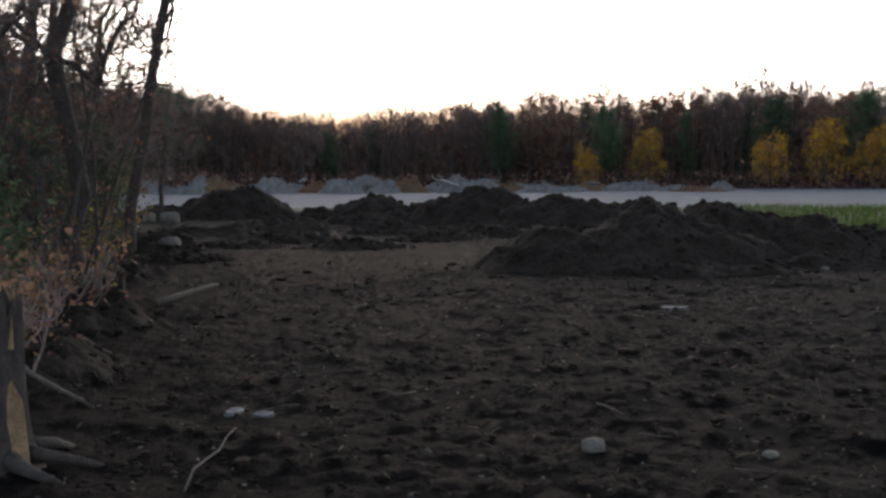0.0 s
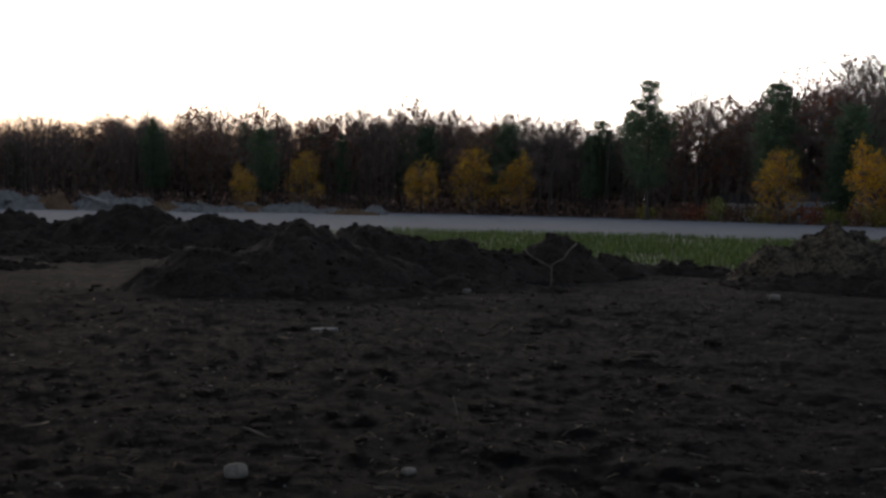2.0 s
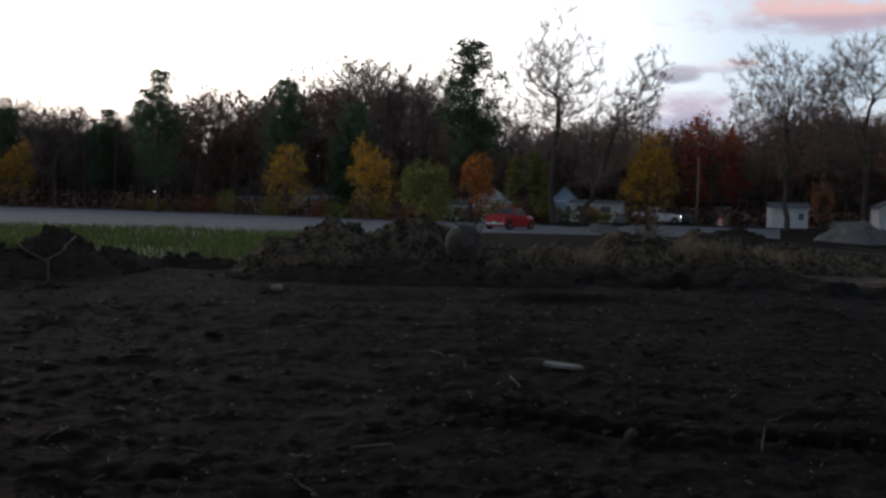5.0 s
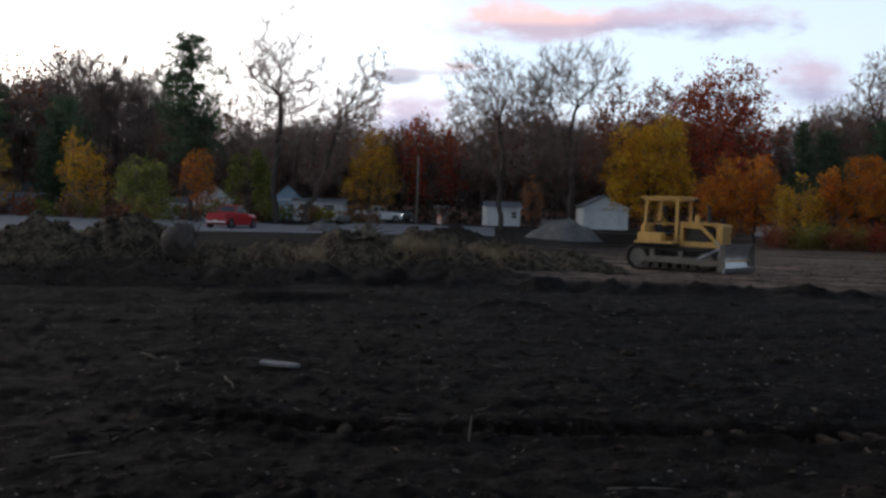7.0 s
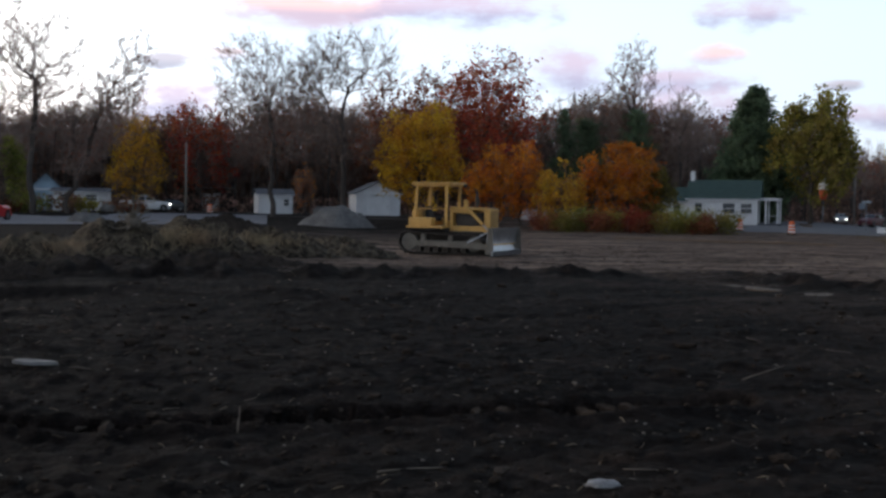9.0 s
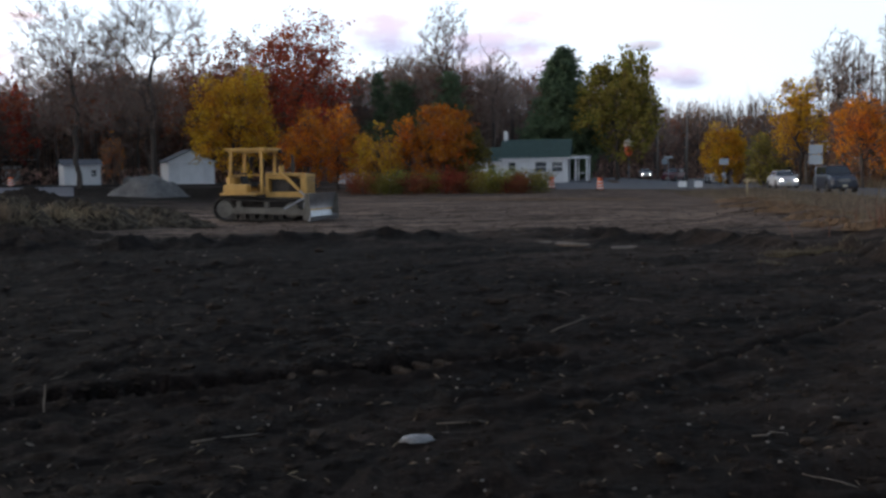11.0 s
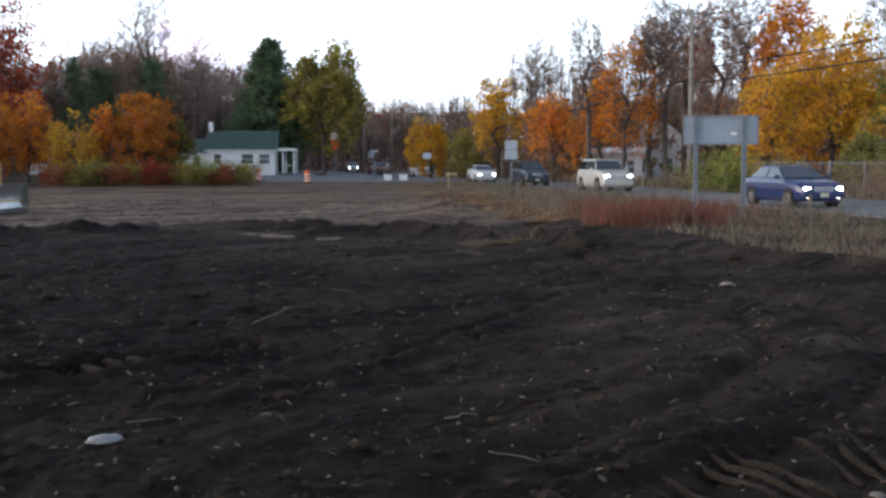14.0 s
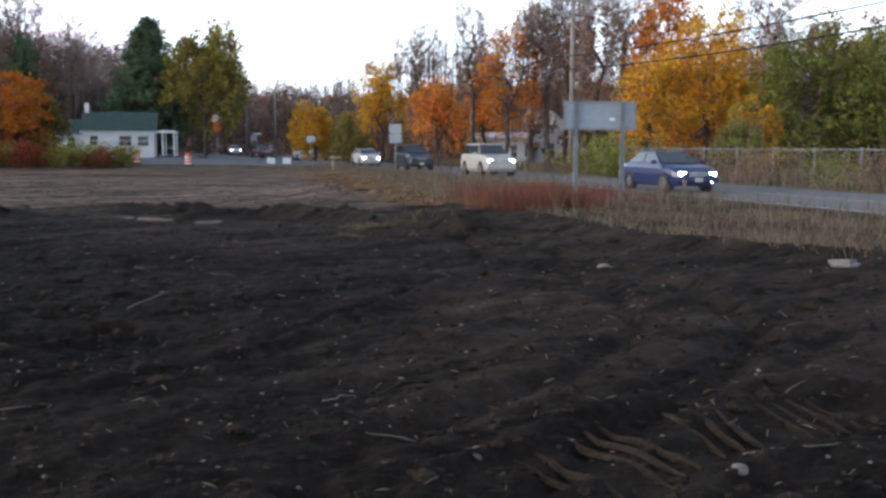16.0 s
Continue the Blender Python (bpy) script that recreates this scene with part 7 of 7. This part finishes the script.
BAND = material("white_reflective_band", (0.6, 0.6, 0.58), (0.75, 0.75, 0.73), scale=3, fine=20, bump=0)


def road_sign():
    c = place(114.05, 32)
    root = thing("road_sign", Matrix.Translation(c) @ Matrix.Rotation(radians(-114.05 + 12), 4, "Z"), "large road sign seen from its grey back", "road sign")
    part("panel", Shape().block((0, 0.06, 2.46), (2.08, 0.03, 0.80), bevel=0.01), SIGNBACK, root)
    fr = Shape().block((0, 0.035, 2.83), (2.08, 0.05, 0.07)).block((0, 0.035, 2.08), (2.08, 0.05, 0.06)).block((-1.02, 0.035, 2.46), (0.05, 0.05, 0.74)).block((1.02, 0.035, 2.46), (0.05, 0.05, 0.74))
    part("panel_frame", fr, GALV, root)
    part("sticker", Shape().block((0.36, 0.035, 2.36), (0.16, 0.02, 0.09)), BAND, root)
    for x in (-0.70, 0.64):
        p = part("post", Shape().block((x, 0.0, 1.35), (0.10, 0.04, 3.0)).block((x - 0.05, -0.03, 1.35), (0.02, 0.08, 3.0)).block((x + 0.05, -0.03, 1.35), (0.02, 0.08, 3.0)), GALV, root)


road_sign()


def small_sign(b, d, h, size, label, n=1, back=True):
    root = thing("street_sign", spot(b, d, 8), label, "street sign", "street signs")
    part("post", Shape().block((0, 0, h / 2), (0.06, 0.05, h)), GALV, root)
    for k in range(n):
        part("panel", Shape().block((0, -0.04, h - size[1] * (k + 0.5) - 0.05 * k), (size[0], 0.02, size[1]), bevel=0.008), SIGNBACK, root)


small_sign(103.35, 74, 3.1, (0.85, 0.6), "grey back of a small road sign", 2)
small_sign(98.95, 100, 2.6, (0.8, 0.55), "pale small road sign", 1)
small_sign(96.0, 150, 3.0, (0.75, 0.75), "grey back of a stop sign", 1)
small_sign(96.2, 112, 2.9, (0.9, 0.2), "thin street name sign on post", 1)


def marker_post():
    root = thing("marker_post", spot(100.1, 68), "pale wooden survey stake with crosspiece", "stake")
    part("stake", Shape().block((0, 0, 0.55), (0.09, 0.06, 1.2)), PALEWOOD, root)
    part("crosspiece", Shape().block((0.15, -0.05, 1.02), (0.75, 0.03, 0.11)), PALEWOOD, root)


PALEWOOD = material("pale_new_wood", (0.32, 0.25, 0.14), (0.48, 0.39, 0.24), scale=4, fine=25, bump=0.2)
marker_post()
for b, d in ((106.3, 45), (117.2, 27.0), (118.4, 27.5)):
    root = thing("marker_stake", spot(b, d), "short wooden stake in dry grass", "stake", "marker stakes")
    part("stake", Shape().block((0, 0, 0.35), (0.09, 0.09, 0.9)), DRYWOOD, root)


def cone_sign():
    """An advertising figure on a pole: a white swirl over a red-orange cone."""
    root = thing("ice_cream_sign", spot(94.2, 121), "white and orange ice cream cone sign on pole", "sign")
    part("pole", Shape().tube([(0, 0, -0.2), (0, 0, 2.7)], 0.06, 10), GALV, root)
    part("cone", Shape().lathe([(0.22, 2.65), (0.36, 2.9), (0.46, 3.5), (0.50, 3.62), (0.46, 3.66)], 20), CONERED, root)
    part("swirl", Shape().lathe([(0.40, 3.64), (0.56, 3.72), (0.56, 3.95), (0.46, 4.05), (0.50, 4.12), (0.47, 4.35), (0.34, 4.45), (0.34, 4.55), (0.18, 4.78), (0.03, 4.95)], 20), TRIM, root, smooth=True)


CONERED = material("red_orange_fibreglass", (0.55, 0.09, 0.03), (0.68, 0.14, 0.05), scale=3, fine=20, bump=0, rough=0.4)
cone_sign()


def barrel(b, d, h=1.05):
    root = thing("traffic_barrel", spot(b, d), "orange traffic barrel with white bands", "traffic barrel", "traffic barrels")
    part("base", Shape().lathe([(0.42, 0.0), (0.42, 0.08), (0.32, 0.10)], 18), BLACK, root)
    part("drum", Shape().lathe([(0.30, 0.08), (0.30, 0.34), (0.27, 0.36), (0.27, 0.60), (0.25, 0.62), (0.25, 0.9), (0.22, h), (0.05, h + 0.03)], 18), BARREL, root)
    part("band", Shape().lathe([(0.304, 0.16), (0.304, 0.28)], 18), BAND, root)
    part("band", Shape().lathe([(0.275, 0.42), (0.275, 0.54)], 18), BAND, root)
    part("band", Shape().lathe([(0.255, 0.68), (0.253, 0.80)], 18), BAND, root)
    part("handle", Shape().block((0, 0, h + 0.06), (0.2, 0.04, 0.08), bevel=0.01), BLACK, root)


barrel(90.25, 98)
barrel(92.75, 95)
barrel(63.1, 120, 1.0)
for b in (96.9, 97.7):
    single("paper_box", Shape().block((0, 0, 0.25), (0.75, 0.4, 0.55), bevel=0.03).block((0, 0, 0.55), (0.8, 0.45, 0.05)), TRIM, spot(b, 104), "small white box sign on the ground", "box", "white boxes")


def pole(x, y, high, arms=2, cans=0, label="grey wooden utility pole with crossarms", r=0.15, name="utility_pole"):
    root = thing(name, pose(x, y, float(height(x, y, False))), label, "utility pole", "utility poles")
    part("pole", Shape().tube([(0, 0, -0.3), (0, 0, high)], [r, r * 0.7], 12), POLEWOOD, root, smooth=True)
    for k in range(arms):
        z = high - 0.25 - 0.75 * k
        arm = part("crossarm", Shape().block((0.12, 0, z), (0.10, 2.4, 0.12), bevel=0.01), POLEWOOD, root)
        for y2 in (-1.1, -0.4, 0.4, 1.1):
            part("insulator", Shape().lathe([(0.04, 0), (0.05, 0.05), (0.03, 0.10), (0.05, 0.14), (0.01, 0.18)], 10, c=(0.12, y2, z + 0.06)), GALV, arm)
    for k in range(cans):
        part("transformer", Shape().lathe([(0.18, 0), (0.22, 0.05), (0.22, 0.75), (0.12, 0.85)], 14, c=(0.36, 0, high - 2.6)), GALV, root)
    return root


pole(62.0, -25.6, 10.6)
pole(14.0, -25.6, 10.2)
pole(112, -25.6, 9.8, cans=1)
pole(165, -25.6, 9.5)
pole(130, -16.2, 8.6, 0, label="plain grey wooden pole by the junction")
pole(168, -16.6, 8.6, 1, label="plain grey wooden pole by the junction")
pole(*xy(61.9, 124), 7.6, 0, label="pale bare wooden pole by the far road")


def wire(a, b, sag, r=0.018, label="black overhead cable between utility poles"):
    a, b = Vector(a), Vector(b)
    pts = [a.lerp(b, k / 20) - Vector((0, 0, sag * 4 * (k / 20) * (1 - k / 20))) for k in range(21)]
    single("overhead_cable", Shape().tube(pts, r, 5), CABLE, Matrix(), label, "cable", "overhead cables")


SPANS = (14.0, 62.0, 112.0, 165.0)
for x0, x1 in zip(SPANS, SPANS[1:]):
    for y, z, sag, r in ((-26.7, 10.0, 0.6, 0.015), (-24.5, 10.0, 0.6, 0.015), (-25.2, 9.25, 0.6, 0.015), (-25.5, 7.3, 0.5, 0.03), (-25.45, 6.5, 0.55, 0.035)):
        wire((x0, y, z), (x1, y, z - 0.2), sag, r)
wire((112, -25.6, 7.0), (130, -16.2, 7.4), 0.4)
wire((130, -16.2, 8.2), (168, -16.6, 8.2), 0.6)
wire((-40, -25.5, 7.3), (14.0, -25.5, 7.3), 0.5, 0.03)
wire((-40, -25.45, 6.5), (14.0, -25.45, 6.5), 0.5, 0.035)


def chain_fence():
    """Chain-link panels between steel posts along the far side of the road."""
    root = thing("chain_link_fence", Matrix(), "grey chain-link fence along the road", "fence")
    x, posts = 12.0, []
    while x < 64:
        posts.append(x)
        x += 3.0
    pm = Shape().tube([(0, 0, -0.2), (0, 0, 1.62)], 0.035, 8).mesh("post", GALV)
    for x in posts:
        o = new("post", pm)
        o.parent = root
        o.location = (x, -26.8, float(height(x, -26.8, False)))
    rail = Shape().tube([(posts[0], -26.8, 1.58), (posts[-1], -26.8, 1.58)], 0.024, 6)
    part("top_rail", rail, GALV, root)
    mesh = Shape()
    for i in range(int((posts[-1] - posts[0]) / 0.16)):
        x = posts[0] + 0.16 * i
        for s in (-1, 1):
            p, q = Vector((x, -26.8, 0.05)), Vector((x + s * 1.5, -26.8, 1.56))
            if not posts[0] <= q.x <= posts[-1]:
                continue
            w = Vector((0.0035, 0, 0))
            mesh.add((p - w, p + w, q + w, q - w), ((0, 1, 2, 3),))
    part("wire_mesh", mesh, GALV, root)


chain_fence()


def yard_box():
    """A concrete block at the foot of the bank, and clutter in the far yards."""
    s = Shape().block((0, 0, 0.04), (0.30, 0.18, 0.11), (3, 6, 8), 0.035).lump((0.15, 0.03, 0.04), (0.11, 0.08, 0.06), random.Random(2)).lump((-0.14, -0.03, 0.03), (0.09, 0.08, 0.05), random.Random(4))
    single("concrete_block", s, PALE, at_soil(*xy(126.3, 15.4), 15), "pale broken concrete block by the bank", "block")
    for i, (b, d, w, h) in enumerate(((79.9, 116, 3.0, 1.0), (81.6, 118, 2.6, 0.9))):
        f = Shape()
        for k in range(int(w / 0.22)):
            f.block((-w / 2 + 0.22 * k, 0, h / 2), (0.13, 0.03, h + 0.1))
        f.block((0, 0.03, h * 0.75), (w, 0.04, 0.08))
        single("picket_fence", f, TRIM, spot(b, d), "short white picket fence under maples", "fence", "picket fences")
    for b, d in ((58.0, 118), (68.6, 122), (69.0, 121)):
        rng = random.Random(round(b))
        single("yard_debris", Shape().lump((0, 0, 0.4), (0.7, 0.5, 0.5), rng).block((0.5, 0, 0.5), (0.9, 0.1, 0.7), (10, 20, 30)), RUBBLE, spot(b, d), "pale pile of yard debris", "debris", "debris piles")


yard_box()

# ---- brush in front of the far yards ----
rng_ = random.Random(15)
for i in range(24):
    b = 33 + i * 1.15 + rng_.uniform(-0.3, 0.3)
    d = float(np.interp(b, [33, 40, 46, 50, 60], [158, 145, 128, 118, 120]))
    h = shrub(900 + i, rng_.uniform(1.0, 2.0) if b > 48 else rng_.uniform(1.6, 2.8), 1.8, (BROWN, OLIVE, BROWN, RUST, GREEN)[i % 5], 420, 0.3, "yard_bush", "low dull bush at the yard's edge", "yard bushes")
    h.matrix_basis = spot(b, d)


def tread_prints():
    """Bars of soil pressed up between the cleats of a crawler's track."""
    rng = random.Random(44)
    s = Shape()

    def bars(line, pitch, wide, skew, tall):
        pts = [Vector(p) for p in line]
        for a, b in zip(pts, pts[1:]):
            d = (b - a).normalized()
            side = Vector((-d.y, d.x))
            for k in range(int((b - a).length / pitch)):
                if rng.random() < 0.12:
                    continue
                c = a + d * pitch * k
                ridge, radii = [], []
                for j in range(7):
                    u = j / 6 - 0.5
                    p = c + side * wide * u + d * (skew * u + rng.gauss(0, 0.004))
                    ridge.append((p.x, p.y, (float(height(p.x, p.y)) + float(height(c.x, c.y))) / 2 + tall * 0.1))
                    radii.append(tall * (0.35 if j in (0, 6) else rng.uniform(0.75, 1.0)))
                s.tube(ridge, radii, 6)
    bars(TREAD, 0.21, 0.36, 0.02, 0.055)
    bars(SPIN, 0.16, 0.85, 0.42, 0.027)
    single("track_prints", s, CLOD, Matrix(), "ridged crawler track prints pressed in soil", "track prints", kind="stuff")


tread_prints()

for mat_name, (mat_, shape_) in LOOSE.items():
    single("loose_clods", shape_, mat_, Matrix(), "loose clods and lumps strewn over heaps", "clods", kind="stuff")
# twigs strewn over the field
rng_ = random.Random(71)
for i in range(46):
    b, d = rng_.uniform(-12, 126), rng_.uniform(5.5, 17)
    x, y = xy(b, d)
    a, ln = rng_.uniform(0, 6.28), rng_.uniform(0.12, 0.45)
    stick((x, y), (x + ln * math.cos(a), y + ln * math.sin(a)), rng_.uniform(0.003, 0.006), "thin dry twig lying on dark soil", 200 + i, bend=0.05)
